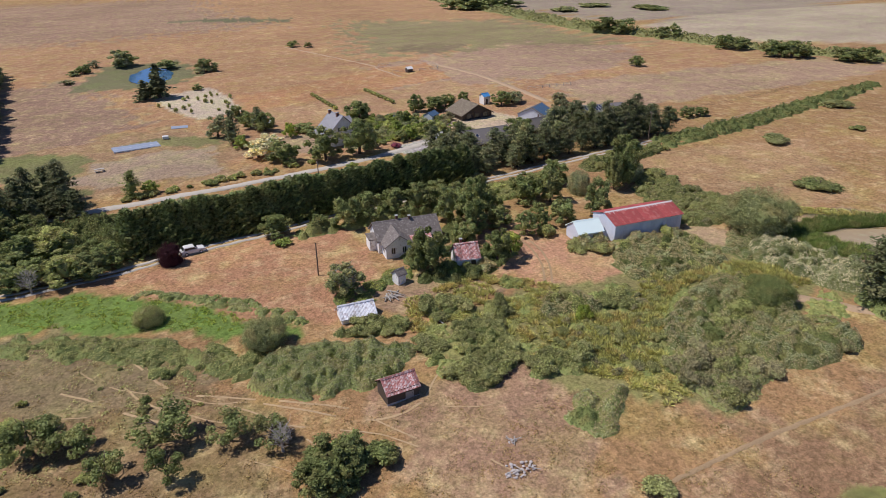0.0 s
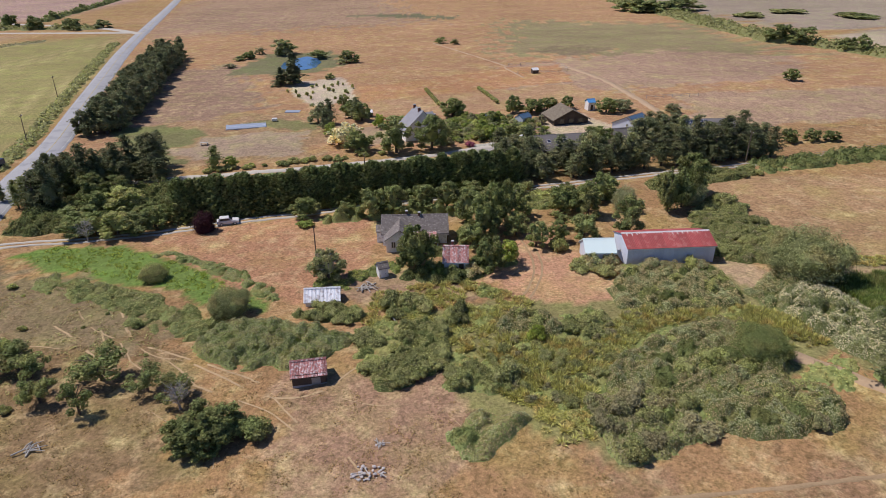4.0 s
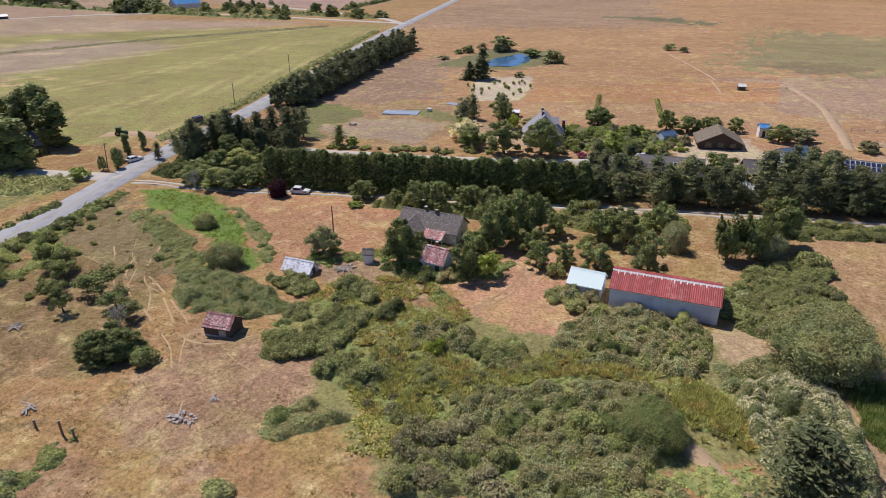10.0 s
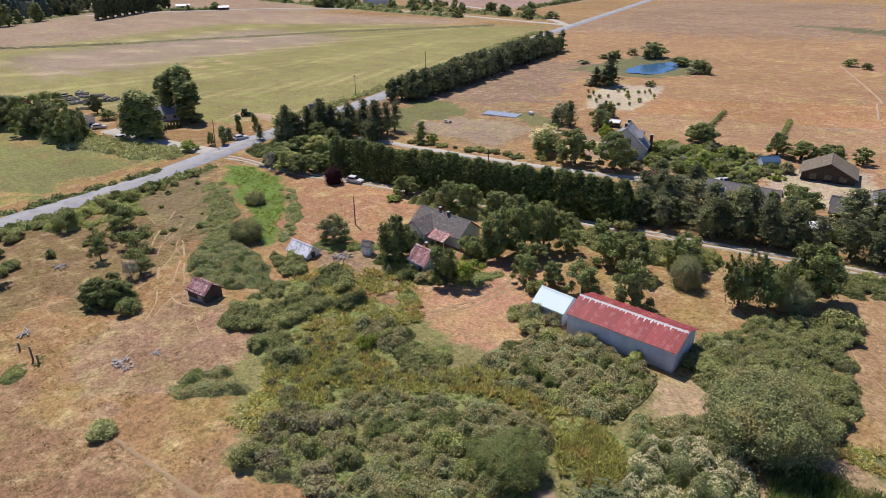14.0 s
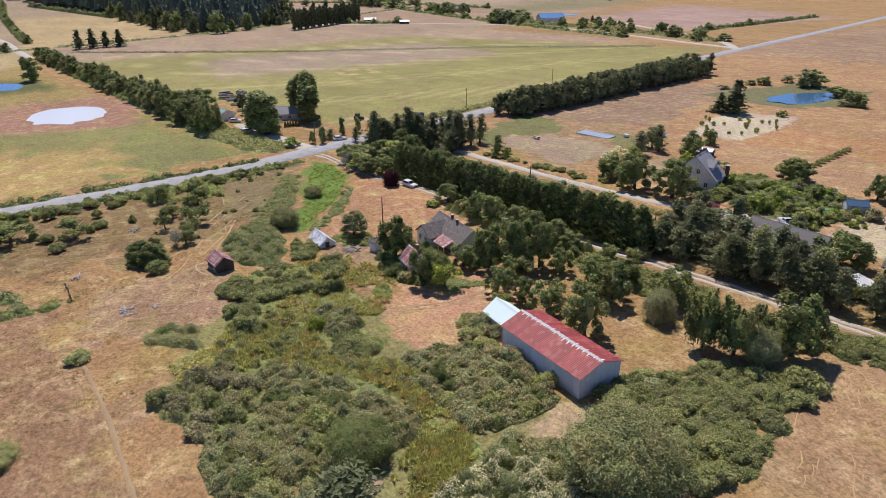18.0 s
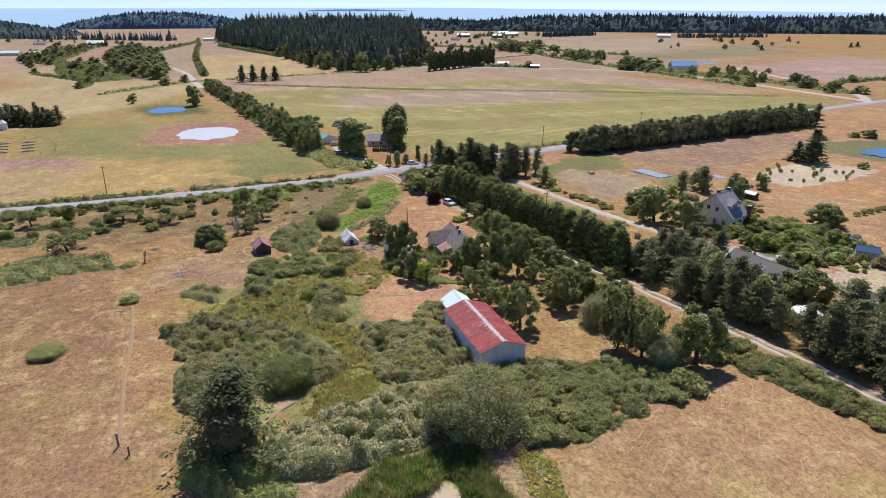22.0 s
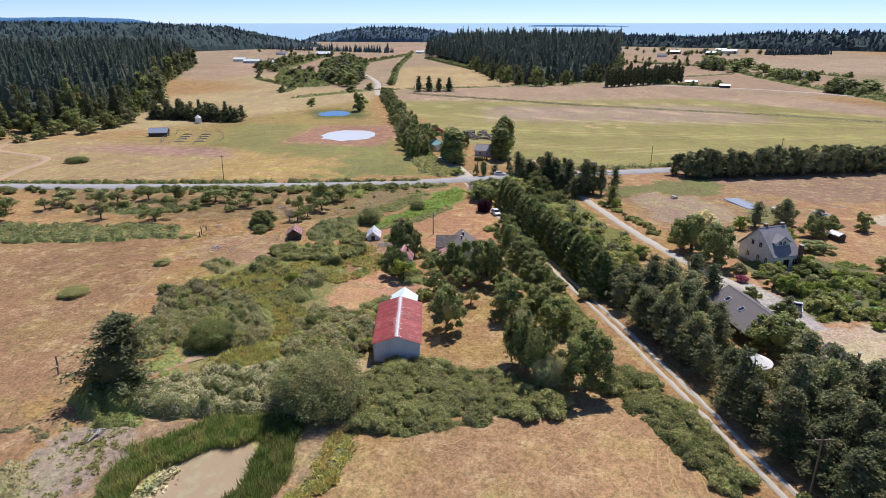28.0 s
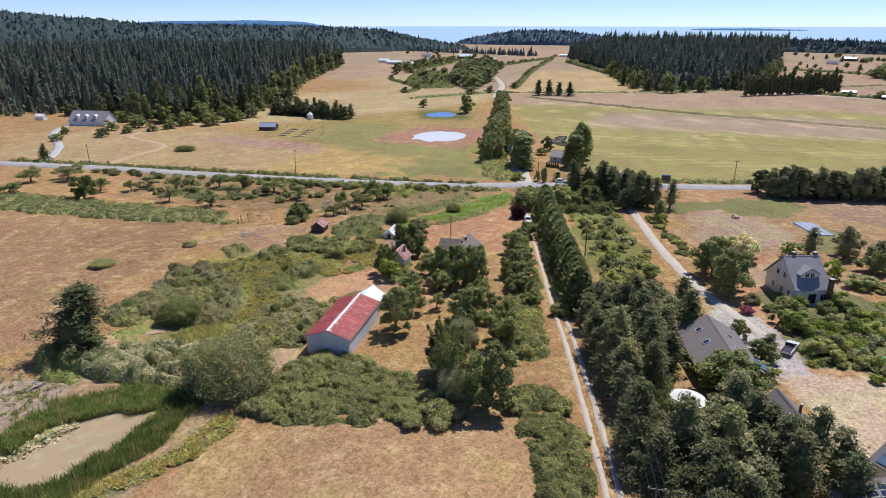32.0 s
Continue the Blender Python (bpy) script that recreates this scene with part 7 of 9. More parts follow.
def cluster(poly, gap, lo, hi):
    """Far trees scattered over a stretch of land."""
    for k, (x, y, z) in enumerate(scatter(poly, gap, 9)):
        h = _t.uniform(lo, hi)
        tree("cluster_tree", ("broad", "fir")[k % 4 == 0], x, y, h, h * _t.uniform(0.9, 1.3), (LEAF_DARK, NEEDLE, LEAF)[k % 3], "rounded tree among far farm buildings", "tree", "far farm cluster", k % 2)


cluster([(-519, 28), (-545, -8), (-800, -60), (-1100, -60), (-900, 0)], 15, 10, 18)
cluster([(-518, -36), (-535, -8), (-800, -70), (-800, -112), (-640, -88)], 21, 5, 11)
cluster([(-690, -140), (-800, -115), (-1250, -120), (-1290, -70), (-1040, -200)], 23, 7, 14)
cluster([(-770, 520), (-830, 590), (-900, 590), (-830, 510)], 14, 10, 16)
cluster([(-575, 510), (-560, 560), (-610, 570), (-625, 520)], 15, 8, 14)
cluster([(-425, 485), (-420, 520), (-450, 525), (-455, 488)], 12, 9, 14)
cluster([(-1290, 620), (-1240, 760), (-1400, 860), (-1440, 700)], 38, 7, 13)
cluster([(-330, 600), (-300, 540), (-350, 530), (-410, 590)], 20, 4, 8)
cluster([(-900, 420), (-800, 560), (-1100, 640), (-1200, 500)], 75, 6, 12)
cluster([(-1100, 900), (-700, 800), (-600, 1100), (-950, 1250)], 95, 5, 11)
cluster([(-1700, -380), (-1100, -220), (-1300, -60), (-1750, -120)], 85, 6, 12)
cluster([(-1700, 640), (-1300, 600), (-1250, 900), (-1650, 950)], 80, 6, 12)



def grove(rows, name, kind, mats, label, group):
    for k, (x, y, h, w) in enumerate(rows):
        tree(name, kind, x, y, h, w, mats[k % len(mats)], label, "tree" if h > 3 else "bush", group, k % 2, 47.0 * k)


grove([(250.0, 344.7, 10, 16), (256.0, 335.9, 9, 15), (264.6, 310.1, 7, 9), (270.9, 307.0, 8, 9), (268.9, 266.4, 7, 12), (272.6, 260.4, 6, 12), (272.8, 237.2, 7, 14), (277.5, 231.3, 8, 14), (282.2, 229.0, 6, 10), (293.0, 213.4, 6, 14), (297.3, 208.1, 7, 12), (232.0, 506.4, 9, 20), (256.2, 503.3, 9, 22), (223.4, 521.5, 8, 16), (147.8, 163.5, 4, 5), (154.7, 163.5, 3.5, 5), (160.3, 163.2, 3, 5)], "hedgerow_tree", "broad", (LEAF_DARK, LEAF), "rounded dark tree in a far hedgerow", "hedgerow trees")
grove([(159.2, 131.4, 1.6, 10), (137.2, 99.5, 2.0, 11), (210.0, 152.5, 2.4, 9), (191.2, 129.7, 1.4, 5), (335.3, 482.0, 3, 26), (364.7, 445.9, 3, 30), (295.4, 462.2, 3, 22)], "flat_bush", "shrub", (LEAF_ROSE, LEAF_DARK), "low spreading bush in dry grass", "field bushes")
grove([(-32.7, 120.8, 4.5, 7), (-28.3, 121.1, 5, 7.5), (-23.7, 120.2, 5.5, 8), (-19.6, 120.7, 5, 7.5), (-32.4, 131.4, 6, 8), (-26.8, 132.8, 6.5, 8), (-36.8, 141.4, 7, 8), (-17.3, 123.4, 5, 7)], "lane_tree", "broad", (LEAF, LEAF_DARK, LEAF_OLIVE), "dark leafy tree at the lane's mouth", "lane mouth trees")
grove([(-37.7, 345.2, 3, 5), (-35.1, 359.6, 3.5, 6), (-42.0, 339.9, 2.5, 6), (11.9, 319.8, 3, 6), (8.4, 281.8, 2.6, 4), (-22.4, 353.0, 8, 9), (-0.8, 345.2, 3, 5), (-42.4, 319.6, 2, 6)], "pond_shrub", "broad", (LEAF, LEAF_GREY), "shrub round the blue field pond", "field pond shrubs")
# the wood's ragged edge
EDGE = spline([(-212, -190), (-203, -128), (-310, -114), (-430, -160), (-620, -220), (-960, -305)], 7)
for k, (x, y) in enumerate(EDGE):
    tree("wood_edge_tree", ("fir", "pine", "fir", "broad")[k % 4], x + _t.uniform(-12, 6), y + _t.uniform(-9, 9), _t.uniform(9, 30), _t.uniform(10, 15), (NEEDLE, NEEDLE, LEAF_DARK)[int(_t.integers(3))], "tree at the ragged edge of the conifer wood", "tree", "wood edge", k % 2)
EDGE = spline([(-840, 172), (-545, 202), (-582, 290), (-640, 332), (-1040, 452)], 11)
for k, (x, y) in enumerate(EDGE):
    tree("wood_edge_tree", ("fir", "broad")[k % 3 == 0], x + _t.uniform(-8, 8), y + _t.uniform(-8, 8), _t.uniform(10, 24), _t.uniform(10, 14), (NEEDLE, LEAF_DARK)[int(_t.integers(2))], "tree at the ragged edge of the conifer wood", "tree", "wood edge", k % 2)

# ---- thickets ----
BRAMBLE_W = [(8.5, 70.6), (3.2, 75.2), (3, 79), (7.5, 82.4), (16.3, 81.4), (23, 79), (26.4, 75.6), (24, 72.1), (17.9, 69.3)]
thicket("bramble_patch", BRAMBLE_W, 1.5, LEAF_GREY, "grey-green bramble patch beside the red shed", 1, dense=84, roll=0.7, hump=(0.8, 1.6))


def shrubs(poly, gap, tall, mats, label, group, seed, lo=2.6, hi=4.6):
    """Rounded shrubs standing close together over a stretch of land, each one a thing."""
    rng = np.random.default_rng(seed)
    for k, (x, y, z) in enumerate(scatter(poly, gap, seed)):
        w = rng.uniform(lo, hi)
        tree("shrub", "shrub", x, y, tall * rng.uniform(0.7, 1.1) * (0.55 + 0.45 * w / hi), w, mats[int(rng.integers(len(mats)))], label, "shrub", group, int(rng.integers(3)), float(rng.uniform(0, 360)))


UNDER = [(29, 66), (27, 71), (29, 78), (31, 82), (38, 82), (46, 83), (52, 80), (60, 79), (69, 80), (72, 77), (80, 77), (91, 78), (99, 72), (98, 62), (92, 54), (80, 49), (60, 50), (51, 58), (46, 60), (40, 62)]
thicket("undergrowth", UNDER, 0.55, LEAF_OLIVE, "low rough undergrowth between the shrubs", 90, hump=(0.5, 1.3), dense=22, leaf=0.13, gaps=0.55, cell=0.6, second=LEAF_SHRUB)
ROSE = "dense dark green wild rose shrub in the thicket"
for k, (poly, tall) in enumerate(((
        [(31, 62.8), (28.4, 67.6), (33, 69.4), (33, 74), (34.6, 78.5), (38.5, 78.8), (42, 74), (39.6, 68.4), (37, 64.3)], 2.0),
        ([(31.5, 81.6), (31.6, 85.4), (37.6, 85.4), (39.6, 83.6), (37.2, 81.6)], 2.2),
        ([(40, 63), (41, 66), (46, 66.6), (49.6, 64.4), (49.2, 61), (45, 60.2)], 2.2),
        ([(58.6, 74.4), (61.6, 79), (66.4, 78), (68, 76), (63.7, 73.2), (62.1, 71)], 2.1),
        ([(40.4, 79), (41, 82.6), (44.6, 81.6), (45, 78.4), (42.4, 77.4)], 2.6),
        ([(16.4, 84.2), (20, 85.4), (25, 85.6), (27.6, 84.6), (28.6, 82.4), (25, 80.5), (18, 82)], 1.7),
        ([(27, 70.4), (31, 72), (31.6, 78), (28.6, 79), (27.6, 75)], 1.3))):
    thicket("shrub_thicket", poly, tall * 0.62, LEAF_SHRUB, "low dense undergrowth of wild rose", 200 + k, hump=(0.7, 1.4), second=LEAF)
    shrubs(poly, 2.5, tall, (LEAF_ROSE, LEAF_ROSE, LEAF_SHRUB), ROSE, "rose shrubs", 300 + k)
BROWN_ROSE = [(57.4, 47), (57.4, 49.4), (58, 53.4), (56.6, 55.6), (61, 59.4), (66.6, 59.4), (71.4, 55.3), (71.6, 51), (69.4, 49.4), (65.7, 48.2), (64.6, 47), (58.8, 46.4)]
thicket("shrub_thicket", BROWN_ROSE, 1.5, LEAF_BROWN, "brownish-green wild rose thicket", 5, hump=(0.8, 1.6), roll=0.3, second=LEAF_SHRUB)
shrubs(BROWN_ROSE, 2.7, 2.3, (LEAF_BROWN, LEAF_BROWN, LEAF_SHRUB), "brownish-green wild rose shrub at the thicket's edge", "brown rose shrubs", 310)
BRAMBLE_MID = [(60.8, 60), (65.1, 66.2), (75.2, 72.2), (83.6, 74.6), (86.4, 72), (87, 64.2), (86.6, 59), (90.2, 54), (86.6, 49.2), (75, 48.6), (72.1, 51.4), (72.1, 55.8), (67.3, 60)]
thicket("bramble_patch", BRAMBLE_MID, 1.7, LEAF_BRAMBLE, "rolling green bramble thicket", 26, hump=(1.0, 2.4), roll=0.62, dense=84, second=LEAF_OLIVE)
shrubs([(73.6, 49.4), (73.8, 54), (78, 56.6), (86, 56.4), (89.4, 53.4), (86.6, 49.6)], 3.3, 2.2, (LEAF_SHRUB, LEAF_BROWN, LEAF_ROSE), "rounded olive shrub among brambles", "bramble shrubs", 311)
shrubs([(66, 61), (69, 67), (80, 71), (84, 62), (76, 58)], 6.5, 2.3, (LEAF_OLIVE, LEAF_SHRUB, LEAF_GREY), "rounded olive shrub among brambles", "bramble shrubs", 312)
thicket("bramble_patch", [(49.9, 73.6), (49.3, 77.8), (52.7, 80.6), (57.3, 78.8), (59.6, 75.4), (58.1, 73)], 1.6, LEAF_BRAMBLE, "bright green bramble mound", 4, roll=0.65, dense=84, second=LEAF_OLIVE)
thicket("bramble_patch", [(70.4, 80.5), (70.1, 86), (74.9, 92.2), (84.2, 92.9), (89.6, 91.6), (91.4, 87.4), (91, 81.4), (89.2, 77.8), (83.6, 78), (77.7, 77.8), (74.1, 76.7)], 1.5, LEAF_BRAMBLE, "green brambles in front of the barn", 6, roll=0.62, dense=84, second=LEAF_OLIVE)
shrubs([(74, 90.6), (75, 93.4), (92, 93.6), (91.4, 91), (80, 90)], 2.6, 1.9, (LEAF_BRAMBLE, LEAF_OLIVE), "green bramble mound against the barn wall", "barn brambles", 313, 2.4, 3.8)
shrubs([(66.5, 91.8), (66.2, 95), (68.4, 96), (70.6, 94.6), (71.6, 91)], 2.2, 1.8, (LEAF_BRAMBLE, LEAF_SHRUB), "green shrub beside the barn annex", "barn brambles", 314)
EAST = [(92.5, 94.4), (92.5, 103), (98, 117), (106, 124.4), (109.4, 121), (110, 113), (113.4, 100), (111.4, 93), (100, 92)]
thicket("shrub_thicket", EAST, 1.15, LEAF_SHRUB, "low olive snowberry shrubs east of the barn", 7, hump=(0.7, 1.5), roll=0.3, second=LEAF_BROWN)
shrubs(EAST, 3.6, 1.7, (LEAF_SHRUB, LEAF_ROSE, LEAF_ROSE), "low olive snowberry shrub east of the barn", "snowberry shrubs", 315, 2.4, 4.4)
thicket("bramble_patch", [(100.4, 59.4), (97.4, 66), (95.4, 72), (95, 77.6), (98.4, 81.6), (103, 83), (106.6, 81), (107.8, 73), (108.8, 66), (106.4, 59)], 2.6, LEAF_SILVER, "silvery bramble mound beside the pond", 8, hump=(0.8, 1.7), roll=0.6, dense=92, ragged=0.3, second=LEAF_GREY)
thicket("bramble_patch", [(93.4, 78.4), (91.6, 83), (95, 83.6), (99.4, 88.6), (103, 87), (102.4, 83), (97.6, 81), (95, 77.4)], 1.3, LEAF_BRAMBLE, "green brambles beside the willow", 81, roll=0.6, dense=84, second=LEAF_GREY)
LANE_EDGE = [(94, 131), (97, 138), (110, 141.3), (124, 142.8), (127, 138.5), (112, 134), (102, 130.5)]
thicket("shrub_thicket", LANE_EDGE, 1.2, LEAF_SHRUB, "low olive shrubs along the lane", 9, roll=0.35, second=LEAF)
shrubs(LANE_EDGE, 3.3, 1.9, (LEAF_SHRUB, LEAF_ROSE), "olive shrub beside the gravel lane", "lane shrubs", 316)
LANE_WEST = [(60, 124), (59, 131), (74, 133.6), (85, 135), (86, 128), (74, 123)]
thicket("shrub_thicket", LANE_WEST, 1.2, LEAF_SHRUB, "olive shrubs beside the lane", 10, roll=0.35, second=LEAF)
shrubs(LANE_WEST, 3.3, 2.0, (LEAF_SHRUB, LEAF_ROSE, LEAF_OLIVE), "olive shrub beside the gravel lane", "lane shrubs", 317)
thicket("shrub_thicket", [(3, -60), (5, -31), (10, 32), (20, 34), (24, 10), (24, -9), (23, -45)], 1.4, NEEDLE_PINE, "dark olive shrub belt through the pasture", 11, hump=(0.9, 2.2), dense=20, leaf=0.17, gaps=0.2, cell=0.8, roll=0.12, second=LEAF_BROWN)
thicket("shrub_thicket", [(-18, -7), (-24, 26), (-12, 32), (0, 10)], 1.1, NEEDLE_PINE, "dark olive scrub among the old apple trees", 53, hump=(0.9, 2.0), dense=14, leaf=0.18, gaps=0.6, cell=0.8, second=LEAF_BROWN)
thicket("hollow_weeds", [(-14, 109.6), (-3, 103.4), (5, 96.4), (12.6, 88), (14.6, 89.4), (7, 98.4), (-2, 106), (-12, 111.6)], 0.7, LEAF_GREY, "grey-green weeds along the damp hollow", 54, hump=(0.5, 1.2), dense=46, gaps=0.25, second=LEAF_SHRUB)
thicket("hollow_weeds", [(-30, 103), (-8, 93.6), (4, 84), (2, 80), (-12, 88), (-32, 99)], 0.8, LEAF_SHRUB, "olive weeds and brambles below the damp hollow", 55, hump=(0.5, 1.3), dense=42, gaps=0.5, second=LEAF_BROWN)
thicket("house_shrubs", [(19, 91.6), (19.6, 96), (24, 99), (29, 97), (27, 92), (22, 90)], 0.9, LEAF_LUSH, "green weeds round the tree by the power pole", 56, dense=44, gaps=0.4, second=LEAF_SHRUB)
thicket("house_shrubs", [(35, 94), (36, 97), (41, 98), (49, 101), (53, 99), (50, 93), (42, 91)], 1.3, LEAF, "tangled green shrubs round the washhouse", 57, dense=44, gaps=0.35, second=LEAF_LUSH)
thicket("shrub_thicket", [(-27, 99), (-20.4, 99), (-5.2, 91.4), (6.2, 82.2), (2.2, 77.6), (-8.9, 84)], 0.9, LEAF_SHRUB, "low green-brown shrubs", 12, gaps=0.4, dense=40, second=LEAF_BROWN)
thicket("bramble_patch", [(40.6, 49.7), (39, 53), (42.3, 55.6), (48.6, 56), (49.8, 54.8), (46, 51.8), (43, 48.8)], 1.3, LEAF_BRAMBLE, "isolated bright green bramble patch", 13, roll=0.55, second=LEAF)
shrubs([(-18, 158.6), (20, 164.2), (33, 167), (32, 169.8), (18, 167), (-18, 161.4)], 3.0, 1.6, (LEAF_OLIVE, LEAF_SHRUB, LEAF), "green shrub along the gravel drive", "drive shrubs", 322, 1.8, 4.0)
shrubs([(-40.4, 20), (-29, 20), (-32, 60), (-37, 100), (-42.6, 106), (-40.6, 60)], 4.2, 2.3, (LEAF_DARK, LEAF_ROSE, LEAF_SHRUB), "dark green bush along the roadside", "roadside bushes", 323, 2.2, 5.0)
shrubs([(-40.4, -75), (-34, -75), (-30, 20), (-40.2, 20)], 5.4, 2.2, (LEAF_DARK, LEAF_ROSE, LEAF_WILLOW), "dark green bush along the roadside", "roadside bushes", 324, 2.2, 5.2)
shrubs([(-30, -20), (-8, -20), (-2, 30), (-12, 58), (-26, 58)], 8.5, 2.4, (LEAF_DARK, LEAF_ROSE, LEAF_SHRUB), "dark green bush among the old apple trees", "orchard bushes", 325, 1.8, 4.6)
ROUGH = [(46.6, 60.2), (46.4, 68), (49.8, 73.6), (61.5, 71), (69, 78), (74.4, 79.6), (76.1, 75.2), (65.1, 67.4), (60.8, 60.3), (56.4, 56.4), (50.9, 57)]
shrubs(ROUGH, 2.3, 1.3, (LEAF_SHRUB, LEAF_ROSE, LEAF_ROSE, LEAF_BROWN), "small bush in rough yellow-green grass", "rough grass bushes", 318, 1.1, 2.6)
DITCH = [(73.7, 73.8), (77.7, 77.6), (83.6, 77.8), (90, 77.4), (97, 72), (96.6, 66.4), (90.8, 65.8), (86.8, 72.7), (83, 75)]
shrubs(DITCH, 4.4, 1.0, (LEAF_OLIVE, LEAF_SHRUB), "small bush in rough yellow-green grass", "rough grass bushes", 319, 1.2, 2.4)
thicket("garden_shrubs", [(44, 178), (62, 178), (78, 178), (74, 196), (50, 208), (40, 200)], 0.9, LEAF_LUSH, "mixed green garden shrubs round the white house", 17, gaps=0.8, hump=(0.8, 1.8), dense=24, leaf=0.18, cell=0.6)
thicket("garden_shrubs", [(56, 182), (76, 182), (70, 194), (58, 196)], 0.9, LEAF_BROWN, "reddish-brown garden plants in beds", 28, gaps=0.75, hump=(0.5, 1.2), dense=24, leaf=0.18, cell=0.6)
thicket("garden_shrubs", [(-32, 134), (-42, 147), (30, 157), (50, 147), (18, 141)], 1.2, LEAF_OLIVE, "yellow-green shrubs behind the hedge", 19, gaps=0.85, dense=20, leaf=0.2, cell=0.6)
thicket("junction_shrubs", [(-48, 123), (-50, 140), (-36, 149), (-16, 149), (-15, 131), (-22, 124)], 2.4, LEAF_DARK, "dense green shrubs at the lane's mouth", 29, hump=(1.2, 2.4), dense=22, leaf=0.2, cell=0.6, roll=0.35, second=LEAF)
thicket("lane_shrubs", [(12, 121.5), (24, 126.5), (44, 130), (58, 131.5), (60, 126), (46, 122), (28, 121.5)], 2.8, LEAF, "tall leafy shrubs between house and lane", 30, hump=(1.3, 2.6), gaps=0.35, dense=34, second=LEAF_SHRUB)
thicket("house_shrubs", [(40.5, 94), (40, 97), (42.4, 99.4), (47, 100.4), (49, 97), (48, 93), (43, 92)], 1.2, LEAF_LUSH, "green shrubs overgrowing the washhouse", 31, gaps=0.3, dense=40)
thicket("house_shrubs", [(27, 96), (30, 99.5), (35, 103), (36, 100), (33, 95.5)], 0.8, LEAF_LUSH, "bright green weeds by the farmhouse", 32, gaps=0.4, dense=40)
thicket("shrub_thicket", [(47.6, 85.4), (48, 89.6), (51.8, 88), (51, 84.6)], 1.2, LEAF_OLIVE, "leafy green bramble hump at the yard's edge", 71, roll=0.6)
thicket("house_shrubs", [(34, 104.6), (39, 105.6), (44.6, 105), (47.6, 103.4), (46, 101), (40, 102), (35, 101)], 1.7, LEAF, "shrubs overgrowing the farmhouse front", 72, gaps=0.15, dense=44, roll=0.4)
thicket("house_shrubs", [(46, 107), (46.6, 113), (51, 114), (51.6, 107)], 2.2, LEAF_DARK, "dark shrubs at the farmhouse gable", 74, dense=44)
thicket("house_shrubs", [(50, 97), (52, 101.6), (57, 105), (58, 101), (55, 96.6)], 0.7, LEAF_OLIVE, "scattered weeds under the yard trees", 75, gaps=0.5, dense=36)
thicket("roadside_hedge", [(-50, -110), (-54, -110), (-52, 40), (-54.5, 100), (-51, 100), (-48.6, 40)], 1.2, LEAF_DARK, "low green hedge along the road", 20, dense=9, leaf=0.24, mixed=False)
thicket("roadside_hedge", [(-40.5, 0), (-34, 0), (-37, 60), (-41, 104), (-45.5, 113), (-43.5, 92), (-40.5, 60)], 1.2, LEAF_DARK, "low green hedge along the road", 21, dense=14, gaps=0.15, leaf=0.22, mixed=False)
thicket("roadside_hedge", [(-69, 150), (-76, 196), (-92, 258), (-131, 420), (-136, 419), (-97, 258), (-81, 196), (-74, 150)], 1.3, LEAF_SHRUB, "low green hedge along the hay field", 22, dense=2, leaf=0.5, cell=1.0, mixed=False)
thicket("field_hedge", [(128, 139), (165, 145), (257, 169), (256, 175), (160, 152.5), (127, 147.5)], 1.6, LEAF_DARK, "olive hedge beside the golden field", 23, second=LEAF_BROWN, dense=12, leaf=0.24, mixed=False)
thicket("field_hedge", [(237, 609), (244, 342), (256, 336), (272, 278), (306, 204), (318, 210), (284, 286), (262, 350), (252, 610)], 4, LEAF_SHRUB, "far hedgerow between fields", 24, hump=(3, 6), dense=0.8, leaf=0.8, cell=2.0, mixed=False)
thicket("field_hedge", [(-330, 222), (-262, 340), (-180, 440), (-186, 444), (-268, 342), (-336, 226)], 0.9, LEAF_BROWN, "low hedge between hay fields", 34, dense=1, leaf=0.5, cell=1.5, mixed=False)
thicket("field_hedge", [(-330, 222), (-440, 83), (-446, 86), (-336, 228)], 0.9, LEAF_BROWN, "low hedge between hay fields", 35, dense=1, leaf=0.5, cell=1.5, mixed=False)
thicket("field_hedge", [(-467, 503), (-348, 517), (-261, 512), (-176, 498), (-176, 510), (-261, 526), (-348, 531), (-467, 520)], 4, LEAF_SHRUB, "green hedge round the far farm", 37, dense=0.8, leaf=0.8, cell=2.5, hump=(3, 6), gaps=0.4, mixed=False)
thicket("fir_skirt", [(97, 50), (98, 58), (103, 61), (110, 63), (111, 58), (104, 50)], 2.6, LEAF_DARK, "dark shrubs round the fir", 38, roll=0.4)
tussocks("shore_weeds", [(109, 52), (118, 52), (128, 54), (128, 61), (119, 63), (112, 63), (108, 58)], 90, LEAF_OLIVE, "small green weeds on the stony pond shore", 51, 0.4, 0.45, 22)
thicket("pasture_shrubs", [(-40, 62), (-44, 80), (-36, 88), (-24, 78), (-28, 62)], 1.3, LEAF_OLIVE, "olive shrubs in the rough pasture", 39, gaps=0.6)
thicket("field_bush_line", [(14, 26), (18, 42), (22, 40), (20, 24)], 0.6, LEAF_OLIVE, "low green weeds along an old fence line", 40, gaps=0.4)
for k, (x, y, z) in enumerate(scatter([(-43, 62), (-44, 104), (-32, 104), (-8, 88), (2, 80), (-6, 70), (-20, 62)], 4.2, 321)):
    if _t.uniform() < 0.42 + 0.4 * math.sin(x * 0.3) * math.sin(y * 0.23):
        w = _t.uniform(0.7, 2.2)
        tree("pasture_bush", "shrub", x, y, w * _t.uniform(0.4, 0.65), w, (LEAF_SHRUB, LEAF_ROSE, LEAF_OLIVE, LEAF_DARK)[k % 4], "small dark bush in rough pasture", "bush", "pasture bushes", k % 3, 70.0 * k)
